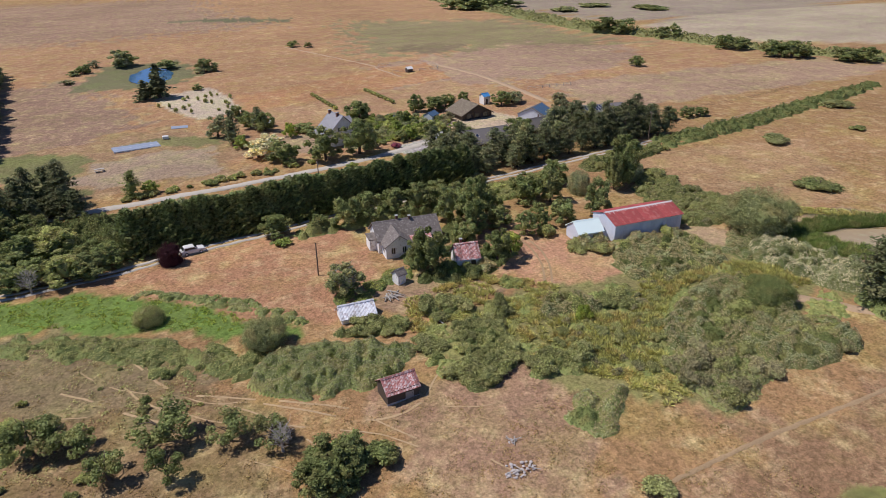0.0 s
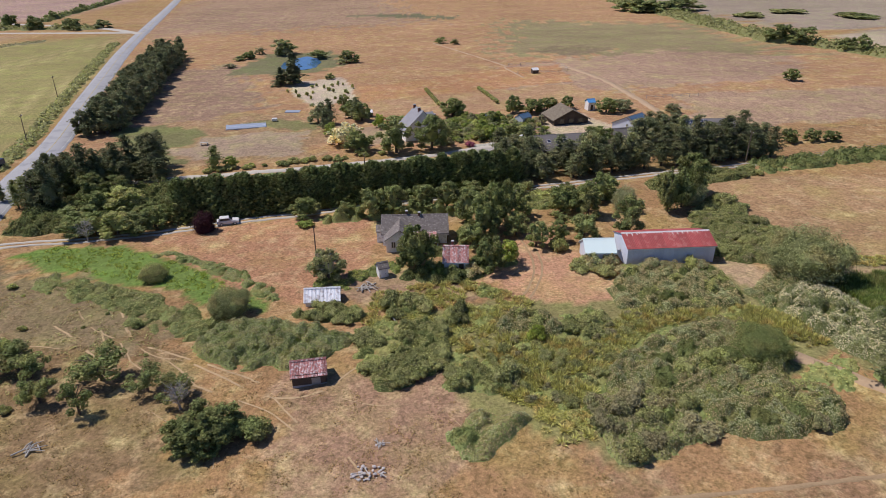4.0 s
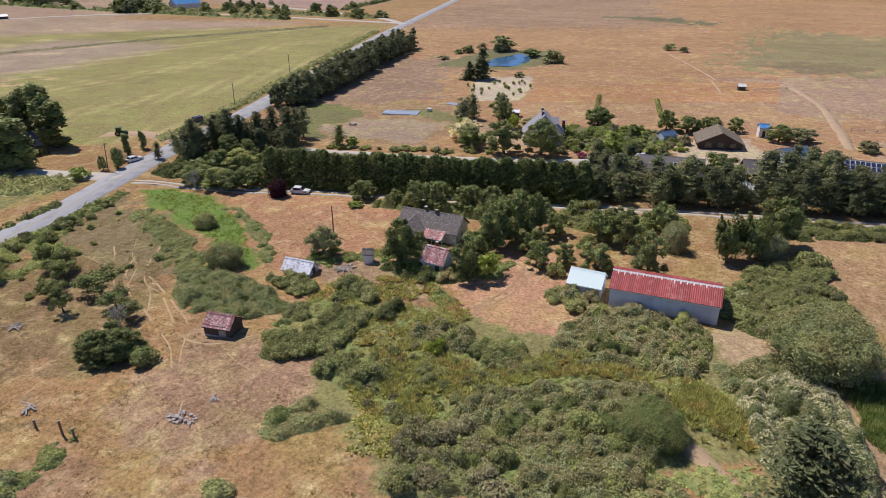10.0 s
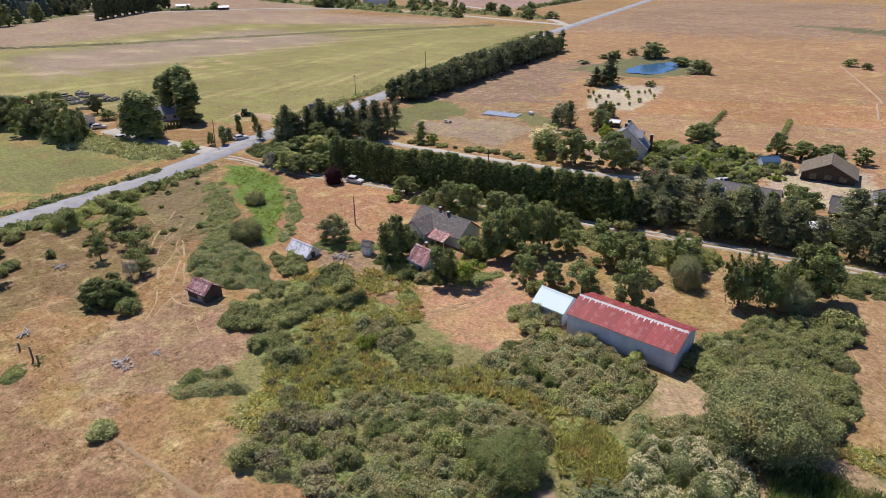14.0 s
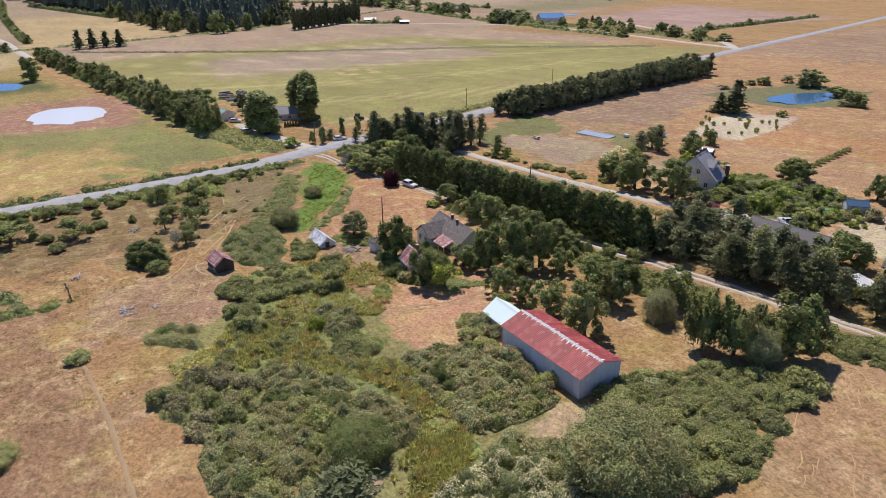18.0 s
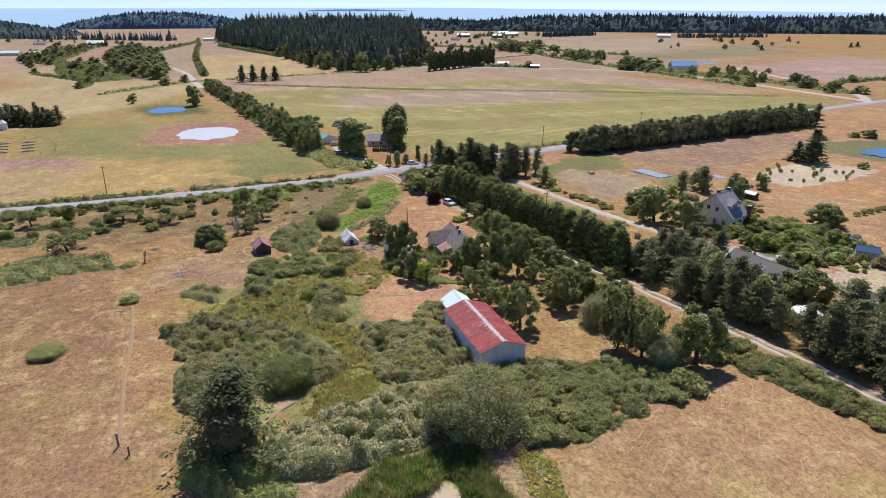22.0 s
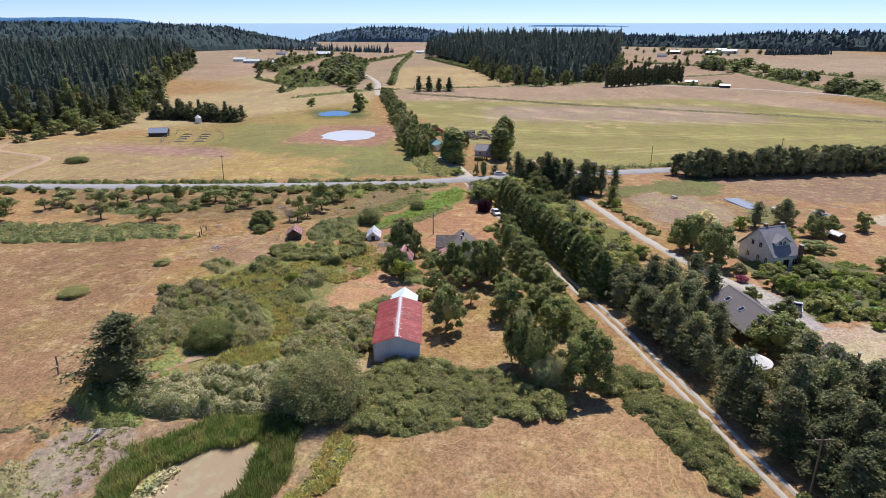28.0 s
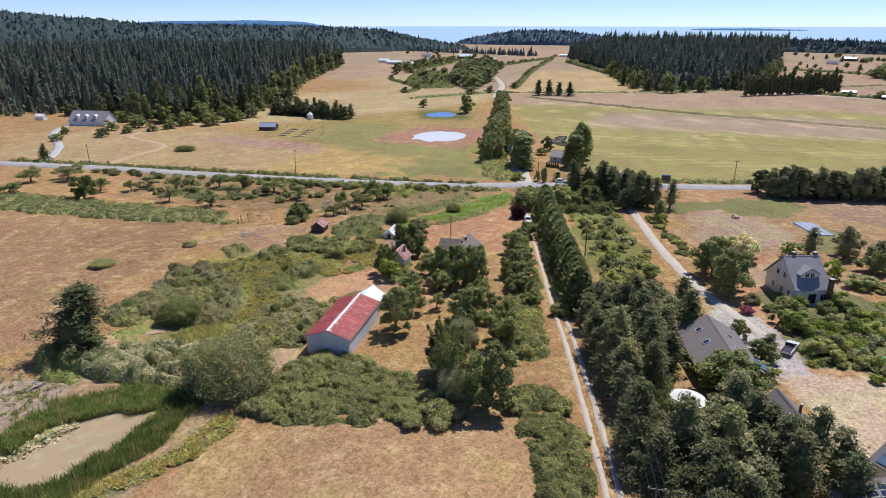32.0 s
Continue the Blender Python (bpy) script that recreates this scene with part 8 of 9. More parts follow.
tussocks("lush_grass", [(-40, 112), (-35, 116), (-20, 113), (-9, 106.6), (3, 96.6), (10, 87.5), (4, 90.4), (-7, 96), (-27, 105)], 900, LEAF_LIME, "bright green grass in a damp hollow", 49, 0.3, 0.4, 14)
tufts("pasture_tufts", [(-46, 30), (-46, 104), (0, 88), (16, 66), (40, 60), (56, 46), (60, 20), (0, 10)], 5200, WEED, "olive-brown grass tufts in dry pasture", 41, size=0.10, per=10, spread=0.6, tall=0.07)
tussocks("rough_grass", ROUGH, 780, TUSSOCK, "yellow-green tussocks of rough grass", 44)
tussocks("rough_grass", DITCH, 560, TUSSOCK, "yellow-green tussocks of rough grass", 45)
tussocks("rough_grass", [(28, 79), (30, 90), (46, 92), (56, 84), (49, 72), (42, 66), (36, 78)], 480, TUSSOCK, "yellow-green tussocks of rough grass", 46, 0.7)
tussocks("rough_grass", [(50, 57), (47, 60), (57, 57), (57, 50), (52, 50)], 110, TUSSOCK, "yellow-green tussocks of rough grass", 47, 0.5)
tufts("pasture_tufts", [(-46, 60), (-46, 104), (0, 90), (6, 76), (-10, 70)], 500, LEAF_SHRUB, "green weeds in dry pasture", 42, size=0.12, per=14, spread=0.6)
thicket("belt_hedge", [(-100, 94), (-260, 76), (-420, 58), (-421, 66), (-260, 88), (-100, 105)], 2.2, LEAF_DARK, "shrubs under the tree belt between fields", 52, hump=(1.5, 3.0), dense=3, leaf=0.45, cell=1.0, gaps=0.15, second=LEAF_ROSE)
thicket("shrub_slope", [(-515, -38), (-535, -8), (-800, -70), (-800, -115), (-640, -90)], 4, LEAF_DARK, "dark olive shrubs on a far slope", 48, hump=(4, 9), dense=1.6, leaf=0.6, cell=3.0, second=LEAF_ROSE)


def hedge_line(k, line, tall):
    """A hedge between far fields, with a few trees standing in it."""
    pts = spline(line, 12)
    d = unit(np.gradient(pts, axis=0))
    side = np.stack((d[:, 1], -d[:, 0]), 1) * (2.2 + tall * 0.8)
    tall *= 1.9
    thicket("field_hedge", [tuple(p) for p in np.vstack((pts + side, (pts - side)[::-1]))], tall, (LEAF, LEAF_DARK)[k % 2], "hedge between far dry fields", 50 + k, hump=(2, 4), dense=0.5, leaf=0.8, cell=1.4, gaps=0.2, mixed=False)
    for i, (x, y) in enumerate(pts[::2]):
        if _t.uniform() < 0.4 and tall > 2:
            h = _t.uniform(3.5, 8.5)
            tree("hedge_tree", "broad", x, y, h, h * 1.3, (LEAF_DARK, LEAF)[i % 2], "rounded tree in a far field hedge", "tree", "far hedge trees", i % 2)


hedge_line(0, [(-482, 46), (-527, 198), (-583, 305), (-715, 522)], 0.8)
hedge_line(1, [(-460, -42), (-520, -45), (-640, -110)], 1.6)
hedge_line(2, [(-400, -20), (-480, 42)], 1.2)
hedge_line(3, [(-820, 170), (-1180, 96)], 3)
hedge_line(4, [(-545, 60), (-900, 52), (-1300, 60)], 2)
hedge_line(5, [(-560, 215), (-600, 300), (-510, 410)], 2)
hedge_line(6, [(-250, 480), (-370, 490), (-500, 505), (-760, 545), (-1240, 690)], 2.2)
hedge_line(7, [(-900, -40), (-1300, 45), (-1480, 60)], 2.2)
hedge_line(8, [(-1000, 470), (-820, 600), (-650, 640)], 2.2)
hedge_line(9, [(-240, 560), (-260, 800)], 2)
hedge_line(10, [(-780, -120), (-1320, -125)], 2)
thicket("bramble_band", [(-128, 92), (-122, 101), (-66, 113), (-60, 108), (-64, 101), (-100, 94)], 1.8, LEAF_SHRUB, "bramble band beside the farm entrance", 47, dense=10, leaf=0.26, cell=1.0, mixed=False)

# ---- reeds and pond rim ----
def reeds(name, cx, cy, r0, r1, a0, a1, count, seed, label, turn=0.0):
    """A belt of upright cattail blades round a pond."""
    rng = np.random.default_rng(seed)
    a = np.radians(rng.uniform(a0, a1, count))
    f = rng.uniform(0, 1, count)
    wob = 1 + 0.10 * np.sin(3 * a + seed) + 0.06 * np.sin(7 * a)
    rx, ry = (r0[0] + (r1[0] - r0[0]) * f) * wob, (r0[1] + (r1[1] - r0[1]) * f) * wob
    u, w, turn = rx * np.cos(a), ry * np.sin(a), math.radians(turn)
    x, y = cx + u * math.cos(turn) - w * math.sin(turn), cy + u * math.sin(turn) + w * math.cos(turn)
    h = rng.uniform(0.8, 1.9, count) * (0.8 + 0.25 * np.sin(x * 1.7) * np.sin(y * 1.9))
    lean = rng.normal(size=(count, 2)) * 0.4
    z = height(x, y) - 0.5
    w = rng.uniform(0, math.pi, count)
    dx, dy = np.cos(w) * 0.05, np.sin(w) * 0.05
    low = np.stack((x - dx, y - dy, z), 1)
    low2 = np.stack((x + dx, y + dy, z), 1)
    top = np.stack((x + lean[:, 0] + dx * 0.5, y + lean[:, 1] + dy * 0.5, z + h), 1)
    top2 = np.stack((x + lean[:, 0] - dx * 0.5, y + lean[:, 1] - dy * 0.5, z + h), 1)
    v = np.stack((low, low2, top, top2), 1).reshape(-1, 3)
    q = np.arange(count * 4).reshape(-1, 4)
    return tagged(new(name, arrays_mesh(name, v, q, None, REED)), label, "reeds", kind="stuff")


reeds("cattails", 124.4, 74.4, (10.6, 5.9), (17.6, 10.8), 20, 180, 23000, 5, "green cattails round the scummy pond", -25)
reeds("cattails", 124.4, 74.4, (10.8, 6.2), (18.2, 12.6), 180, 262, 15000, 6, "green cattails round the scummy pond", -25)
reeds("cattails", 124.4, 74.4, (10.8, 6.4), (14.5, 10.4), 262, 305, 5000, 7, "green cattails round the scummy pond", -25)


def lily_leaves():
    """Broad pale leaves standing in the shallow edge of the pond."""
    rng = np.random.default_rng(17)
    n = 420
    f, side = rng.uniform(0, 1, n), rng.normal(size=n) * 0.75
    c = np.stack((119.6 + 10.4 * f + side * 0.42, 71.2 - 4.4 * f + side * 0.9, zg(121, 74) - 0.3 + rng.uniform(0, 0.45, n)), 1)
    v, q, _ = leaves(rng, c, unit(rng.normal(size=(n, 3)) * 0.35 + (0, 0, 1)), rng.uniform(0.16, 0.34, n), 0.8)
    tagged(new("water_plants", arrays_mesh("water_plants", v, q, None, LEAF_SILVER)), "pale broad-leaved water plants at the pond's edge", "water plants", kind="stuff")


lily_leaves()
DITCH_POND = [(112, 90), (114, 94), (121.8, 92.2), (129, 88.5), (134, 83.5), (134, 78.5), (130, 83.4), (123, 88), (117, 89)]
tussocks("ditch_grass", DITCH_POND, 420, TUSSOCK, "olive-green rank grass in a ditch by the pond", 91, 0.5, 0.6)
thicket("rim_scrub", [(108.5, 47), (112, 51), (119, 53.5), (126, 55), (126, 51), (116, 48), (110, 44)], 0.7, LEAF_BROWN, "dry brown scrub on the pond's bare rim", 92, hump=(0.5, 1.1), leaf=0.12, dense=26, gaps=0.55, mixed=False)


# ---- vehicles ----
def car(x, y, rz, mat, label, length=4.6, pickup=False, name="car", category="car"):
    """A parked car or pickup: body, cabin with glass, four wheels, lights and bumpers."""
    root = thing(name, x, y, label, category, rz=rz)
    w, l = 1.82, length
    prof = [(-l / 2, 0.35), (l / 2, 0.35), (l / 2, 0.75), (l / 2 - 0.15, 0.92), (l * 0.22, 1.02), (-l / 2 + 0.05, 1.05 if not pickup else 0.98), (-l / 2, 0.8)]
    bm = prism([(u, z) for u, z in prof], -w / 2, w / 2, "y")
    bmesh.ops.bevel(bm, geom=bm.edges[:], offset=0.05, segments=2, affect="EDGES")
    body = part("body", bm, mat, root)
    c0, c1 = (-l * 0.42, l * 0.2) if not pickup else (-l * 0.08, l * 0.24)
    cab = [(c0, 1.0), (c1, 1.0), (c1 - 0.65, 1.62), (c0 + 0.3, 1.66)]
    bm = prism(cab, -w / 2 + 0.1, w / 2 - 0.1, "y")
    bmesh.ops.bevel(bm, geom=bm.edges[:], offset=0.06, segments=2, affect="EDGES")
    cabin = part("cabin", bm, mat, root)
    for s in (-1, 1):
        a, b = sorted((s * (w / 2 - 0.1), s * (w / 2 - 0.075)))
        part("side_window", prism([(c0 + 0.3, 1.1), (c1 - 0.3, 1.1), (c1 - 0.72, 1.5), (c0 + 0.42, 1.53)], a, b, "y"), GLASS, cabin)
    part("windscreen", prism([(c1 - 0.02, 1.04), (c1 + 0.015, 1.04), (c1 - 0.6, 1.6), (c1 - 0.64, 1.6)], -w / 2 + 0.2, w / 2 - 0.2, "y"), GLASS, cabin)
    part("rear_window", prism([(c0 + 0.02, 1.1), (c0 - 0.015, 1.1), (c0 + 0.24, 1.6), (c0 + 0.28, 1.6)], -w / 2 + 0.2, w / 2 - 0.2, "y"), GLASS, cabin)
    if pickup:
        part("load_bed", box(-l / 2 + 0.12, c0 - 0.1, -w / 2 + 0.14, w / 2 - 0.14, 0.99, 1.06), CAR_DARK, root, "dark open load bed")
    for sx in (-0.3, 0.3):
        for sy in (-1, 1):
            bm = bmesh.new()
            bmesh.ops.create_cone(bm, cap_ends=True, segments=18, radius1=0.34, radius2=0.34, depth=0.24)
            tyre = part("wheel", bm, RUBBER, root, at=pose(sx * l, sy * (w / 2 - 0.08), 0.34, 90, 0, 0))
            bm = bmesh.new()
            bmesh.ops.create_cone(bm, cap_ends=True, segments=12, radius1=0.2, radius2=0.2, depth=0.26)
            part("rim", bm, PALE_METAL, tyre)
    for sy in (-1, 1):
        part("headlight", box(l / 2 - 0.1, l / 2 + 0.02, sy * 0.65 - 0.18, sy * 0.65 + 0.18, 0.68, 0.82), FLASHING, root)
        part("tail_light", box(-l / 2 - 0.02, -l / 2 + 0.08, sy * 0.72 - 0.1, sy * 0.72 + 0.1, 0.7, 0.9), RED_METAL, root)
    part("bumper", box(l / 2 - 0.05, l / 2 + 0.07, -w / 2 + 0.08, w / 2 - 0.08, 0.38, 0.55, 0.02), CAR_DARK, root)
    part("bumper", box(-l / 2 - 0.07, -l / 2 + 0.05, -w / 2 + 0.08, w / 2 - 0.08, 0.38, 0.55, 0.02), CAR_DARK, root)
    return root


car(-2.0, 123.6, 12, CAR_WHITE, "white estate car parked on the gravel lane")
car(72.6, 176.2, 150, CAR_WHITE, "white and dark pickup truck parked on the gravel yard", 5.6, True, "pickup_truck", "truck")
car(66.5, 161.2, 40, CAR_DARK, "dark car parked beside the garage", 4.4)
for x, y, r, mt, lb in ((-122.4, 110.5, 20, CAR_DARK, "dark car parked at the farm across the road"), (-115.2, 110.7, 60, CAR_WHITE, "white car parked at the farm across the road"), (-130, 113, 100, CAR_WHITE, "white car beside the teal-roofed shed"), (-94.4, 108.6, 95, CAR_WHITE, "white car parked by the farm entrance"), (-62, 131, 80, CAR_WHITE, "pale car parked by the poplars")):
    car(x, y, r, mt, lb)

# tractor on the hay field and a dark trailer by the road
tractor = thing("tractor", -88.5, 151.5, "green tractor standing at the field entrance", "tractor", rz=30)
part("hood", box(0.2, 1.9, -0.45, 0.45, 0.8, 1.5, 0.06), CAR_GREEN, tractor)
cabp = part("cab", box(-1.2, 0.2, -0.75, 0.75, 0.9, 2.6, 0.05), CAR_GREEN, tractor)
part("cab_glass", box(-1.1, 0.22, -0.78, 0.78, 1.6, 2.4), GLASS, cabp)
for wx, wr in ((-0.7, 0.85), (1.4, 0.55)):
    for s in (-1, 1):
        bm = bmesh.new()
        bmesh.ops.create_cone(bm, cap_ends=True, segments=18, radius1=wr, radius2=wr, depth=0.45)
        wl = part("wheel", bm, RUBBER, tractor, at=pose(wx, s * 0.95, wr, 90, 0, 0))
        bm = bmesh.new()
        bmesh.ops.create_cone(bm, cap_ends=True, segments=12, radius1=wr * 0.5, radius2=wr * 0.5, depth=0.48)
        part("rim", bm, LINE_YELLOW, wl)
trailer = thing("trailer", -73.7, 170.7, "dark box trailer standing beside the road", "trailer", rz=75)
part("box_body", box(-1.6, 1.6, -1.0, 1.0, 0.5, 2.7, 0.04), CAR_DARK, trailer)
for s in (-1, 1):
    bm = bmesh.new()
    bmesh.ops.create_cone(bm, cap_ends=True, segments=14, radius1=0.35, radius2=0.35, depth=0.2)
    part("wheel", bm, RUBBER, trailer, at=pose(0, s * 1.0, 0.35, 90, 0, 0))
part("drawbar", box(1.6, 2.6, -0.05, 0.05, 0.5, 0.6), WIRE, trailer)


# ---- poles and wires ----
def pole(x, y, h, label, lean=0.0, arm=True, lamp=False):
    root = thing("utility_pole", x, y, label, "pole", "utility poles")
    v, q = tube_arrays([(0, 0, -0.5), (lean * 0.5, 0, h * 0.5), (lean, 0, h)], (0.15, 0.13, 0.1), 8)
    part("post", arrays_mesh("post", v, q, None, WOOD_POLE, True), None, root)
    if arm:
        ar = part("crossarm", box(lean - 0.05, lean + 0.05, -0.9, 0.9, h - 0.6, h - 0.48), WOOD_POLE, root)
        for s in (-0.8, 0.0, 0.8):
            part("insulator", box(lean - 0.05, lean + 0.05, s - 0.05, s + 0.05, h - 0.48, h - 0.3, 0.01), FLASHING, ar)
    return root


pole(18.6, 104.2, 6.5, "bare wooden pole in the dry lawn", arm=False)
pole(27.2, 140.6, 9.5, "wooden utility pole above the hedge")
pole(-78.6, 196.5, 9.0, "wooden utility pole at the hay field", lean=0.3)
pole(-55.6, 24.0, 9.5, "leaning wooden utility pole beside the road", lean=-0.8)
pole(126.8, 148.0, 8.5, "wooden utility pole beside the gravel lane")
pole(-62.5, 122, 8.0, "leaning wooden utility pole at the entrance", lean=0.9)
pole(-98, 262, 9.0, "wooden utility pole at the hay field")
pole(-52, -70, 9.0, "wooden utility pole beside the road", lean=0.4)


def wire(a, b, sag):
    f = np.linspace(0, 1, 14)[:, None]
    p = np.array(a) * (1 - f) + np.array(b) * f
    p[:, 2] -= sag * 4 * f[:, 0] * (1 - f[:, 0])
    v, q = tube_arrays(p, [0.018] * 14, 4)
    tagged(new("power_line", arrays_mesh("power_line", v, q, None, WIRE)), "thin black power line between wooden poles", "cable", "power lines")


for s in (-0.8, 0.0, 0.8):
    wire((27.2, 140.6 + s, zg(27, 140) + 9.2), (126.8, 148 + s, zg(126, 148) + 8.2), 1.2)
    wire((126.8, 148 + s, zg(126, 148) + 8.2), (205, 160 + s, zg(205, 160) + 8.2), 1.2)


# ---- small things ----
def post(x, y, h, label="weathered wooden fence post in pasture"):
    root = thing("fence_post", x, y, label, "post", "pasture posts")
    part("stake", box(-0.11, 0.11, -0.11, 0.11, -0.3, h, 0.02), WOOD_POLE, root)
    part("cap", box(-0.12, 0.12, -0.12, 0.12, h, h + 0.05), DEADWOOD, root)


for x, y, h in ((17.8, 40.3, 2.2), (19.7, 40.4, 1.5), (93, 42, 2.0), (95.5, 43.5, 1.4), (13.4, 40.1, 1.2)):
    post(x, y, h)


def rail_fence(points, label, gap=3.0, h=1.2):
    c = spline(points, gap)
    root = thing("fence", c[0][0], c[0][1], label, "fence", z=0.0)
    root.matrix_basis = Matrix.Identity(4)
    for i, (x, y) in enumerate(c):
        part("post", box(x - 0.06, x + 0.06, y - 0.06, y + 0.06, zg(x, y) - 0.2, zg(x, y) + h), DEADWOOD, root)
        if i + 1 < len(c):
            for k in (0.5, 0.95):
                v, q = tube_arrays([(x, y, zg(x, y) + k * h), (*c[i + 1], zg(*c[i + 1]) + k * h)], (0.04, 0.04), 5)
                part("rail", arrays_mesh("rail", v, q, None, DEADWOOD), None, root)


rail_fence([(90.3, 298.3), (111.9, 299.8), (113, 280), (91, 279)], "weathered rail fence of a field paddock", 5)
rail_fence([(128.3, 223), (148.5, 224)], "dark rail fence beside the dirt yard", 3)
rail_fence([(-49, -92), (-90, -122), (-128, -160)], "pale rail fence along the far driveway", 6, 1.4)
rail_fence([(140, 148), (165, 154), (200, 162)], "pale rail fence along the field hedge", 5)

_q = np.random.default_rng(91)


def rubble(x, y, r, n, label):
    root = thing("rubble_heap", x, y, label, "rubble")
    for k in range(n):
        s = _q.uniform(0.09, 0.28)
        a, d = _q.uniform(0, 6.28), r * math.sqrt(_q.uniform(0, 1))
        bm = bmesh.new()
        bmesh.ops.create_icosphere(bm, subdivisions=1, radius=s)
        for v in bm.verts:
            v.co *= _q.uniform(0.7, 1.2)
            v.co.z *= 0.6
        part("stone", bm, STONE, root, at=pose(math.cos(a) * d, math.sin(a) * d * 0.6, s * 0.3 + 0.2 * (1 - d / r), 0, 0, _q.uniform(0, 360)))
    for k in range(4):
        a = _q.uniform(0, 360)
        part("plank", box(-0.7, 0.7, -0.05, 0.05, 0, 0.05), DEADWOOD, root, at=pose(_q.uniform(-r, r), _q.uniform(-r, r) * 0.5, 0.3, _q.uniform(-12, 12), _q.uniform(-10, 10), a))


rubble(29.4, 48.0, 2.1, 46, "heap of pale stones and broken planks in bare pasture")
rubble(31, 52.4, 0.7, 8, "few pale stones lying in bare pasture")


def dead_branch(x, y, n, r, label):
    root = thing("dead_branches", x, y, label, "branches")
    for k in range(n):
        a = _q.uniform(0, 6.28)
        l = r * _q.uniform(0.5, 1.2)
        c = np.array((_q.uniform(-r, r) * 0.4, _q.uniform(-r, r) * 0.3, 0.15))
        d = np.array((math.cos(a) * l, math.sin(a) * l, _q.uniform(0.05, 0.5)))
        v, q = tube_arrays([c - d * 0.5 * (1, 1, 0), c + (0, 0, 0.25), c + d * 0.5], (0.12, 0.09, 0.03), 6)
        part("branch", arrays_mesh("branch", v, q, None, DEADWOOD, True), None, root)


dead_branch(28.6, 91.5, 14, 3.2, "pile of bleached dead branches on dry grass")
dead_branch(-11, 56, 8, 2.4, "bleached fallen branches in dry pasture")
dead_branch(9.4, 42.4, 6, 2.2, "bleached fallen branches in dry pasture")
dead_branch(33.5, 81, 3, 2.2, "pale fallen planks in rough grass")
dead_branch(112.6, 58, 9, 2.0, "grey driftwood on the pond's muddy rim")


def bare_tree(x, y, h, label, seed):
    """A leafless grey tree: stem, limbs and twigs."""
    rng = np.random.default_rng(seed)
    root = thing("bare_tree", x, y, label, "tree")
    v, q, t = trunk_mesh(rng, h * 0.6, 0.16, 9, h * 0.45, 0.2, 0.3)
    part("trunk", arrays_mesh("trunk", v, q, t, DEADWOOD, True), None, root)
    pieces = []
    for k in range(120):
        a, z = rng.uniform(0, 6.28), rng.uniform(0.35, 0.95) * h
        p = np.array((math.cos(a), math.sin(a), 0)) * h * 0.35 * rng.uniform(0.2, 1) + (0, 0, z)
        pieces.append((*tube_arrays([p * (0.6, 0.6, 0.9), p, p + rng.normal(size=3) * 0.4 + (0, 0, 0.3)], (0.035, 0.025, 0.01), 4), None))
    v, q, t = join(pieces)
    part("twig_spray", arrays_mesh("twig_spray", v, q, t, DEADWOOD), None, root)


bare_tree(-29, 117.8, 5.0, "leafless grey tree beside the lane", 1)
bare_tree(21.5, 95.5, 5.5, "half-dead grey tree in the yard", 2)
bare_tree(4.9, 61.8, 4.2, "half-dead grey apple tree in pasture", 3)

# court, a table standing in for a trailer, and little sheds in the meadow
court = thing("sports_court", -13.5, 205.5, "pale blue-grey court slab in the meadow", "court", rz=11)
part("slab", box(-6.4, 6.4, -2.7, 2.7, -0.2, 0.34, 0.02), COURT, court)
for s in (-3.4, 0.0, 3.4):
    part("court_line", box(-6.4, 6.4, s - 0.04, s + 0.04, 0.34, 0.346), FLASHING, court)
gabled("field_shelter", 26.0, 212.4, 3.4, 2.4, 1.6, 2.2, 15, WALL_DARK, PALE_METAL, "small dark field shelter with a pale roof", "shed", over=0.2, seed=51)
gabled("field_shelter", 98.7, 279, 2.6, 2.2, 1.5, 2.2, 10, WALL_DARK, WALL_WHITE, "small pale animal shelter in the paddock", "shed", over=0.2, seed=52)
# table shape added in place of a boat on its trailer
boat = thing("trailer_stand_in", -22.3, 186.1, "table-shaped stand-in for a trailer on the meadow", "table", rz=10)
part("tabletop", box(-1.2, 1.2, -0.4, 0.4, 0.7, 0.77), DEADWOOD, boat)
for s in (-1, 1):
    part("bench", box(-1.2, 1.2, s * 0.75 - 0.14, s * 0.75 + 0.14, 0.42, 0.47), DEADWOOD, boat)
    part("leg", box(s * 0.9 - 0.05, s * 0.9 + 0.05, -0.8, 0.8, 0, 0.7), DEADWOOD, boat)
tank = thing("white_tank", -5.2, 211.6, "small white tank beside the court", "tank")
part("tank_body", box(-0.9, 0.9, -0.6, 0.6, 0, 1.0, 0.15), CANVAS, tank)
part("lid", box(-0.3, 0.3, -0.3, 0.3, 1.0, 1.08), FLASHING, tank)

gabled("greenhouse", 77.0, 196.4, 4.6, 3.2, 1.9, 2.9, 40, WALL_PALE, SOLAR_PALE, "small greenhouse with a blue-grey glass roof", "greenhouse", over=0.1, seed=53)
trampoline = thing("trampoline", 66.6, 205.3, "round trampoline with a pale blue rim", "trampoline")
bm = bmesh.new()
bmesh.ops.create_cone(bm, cap_ends=True, segments=24, radius1=2.1, radius2=2.1, depth=0.08, matrix=Matrix.Translation((0, 0, 0.85)))
part("rim", bm, COURT, trampoline)
bm = bmesh.new()
bmesh.ops.create_cone(bm, cap_ends=True, segments=24, radius1=1.7, radius2=1.7, depth=0.06, matrix=Matrix.Translation((0, 0, 0.88)))
part("mat", bm, SOLAR_PALE, trampoline)
for k in range(6):
    part("leg", box(-0.04, 0.04, -0.04, 0.04, -0.1, 0.81), WIRE, trampoline, at=pose(1.95 * math.cos(k * math.pi / 3), 1.95 * math.sin(k * math.pi / 3), 0))
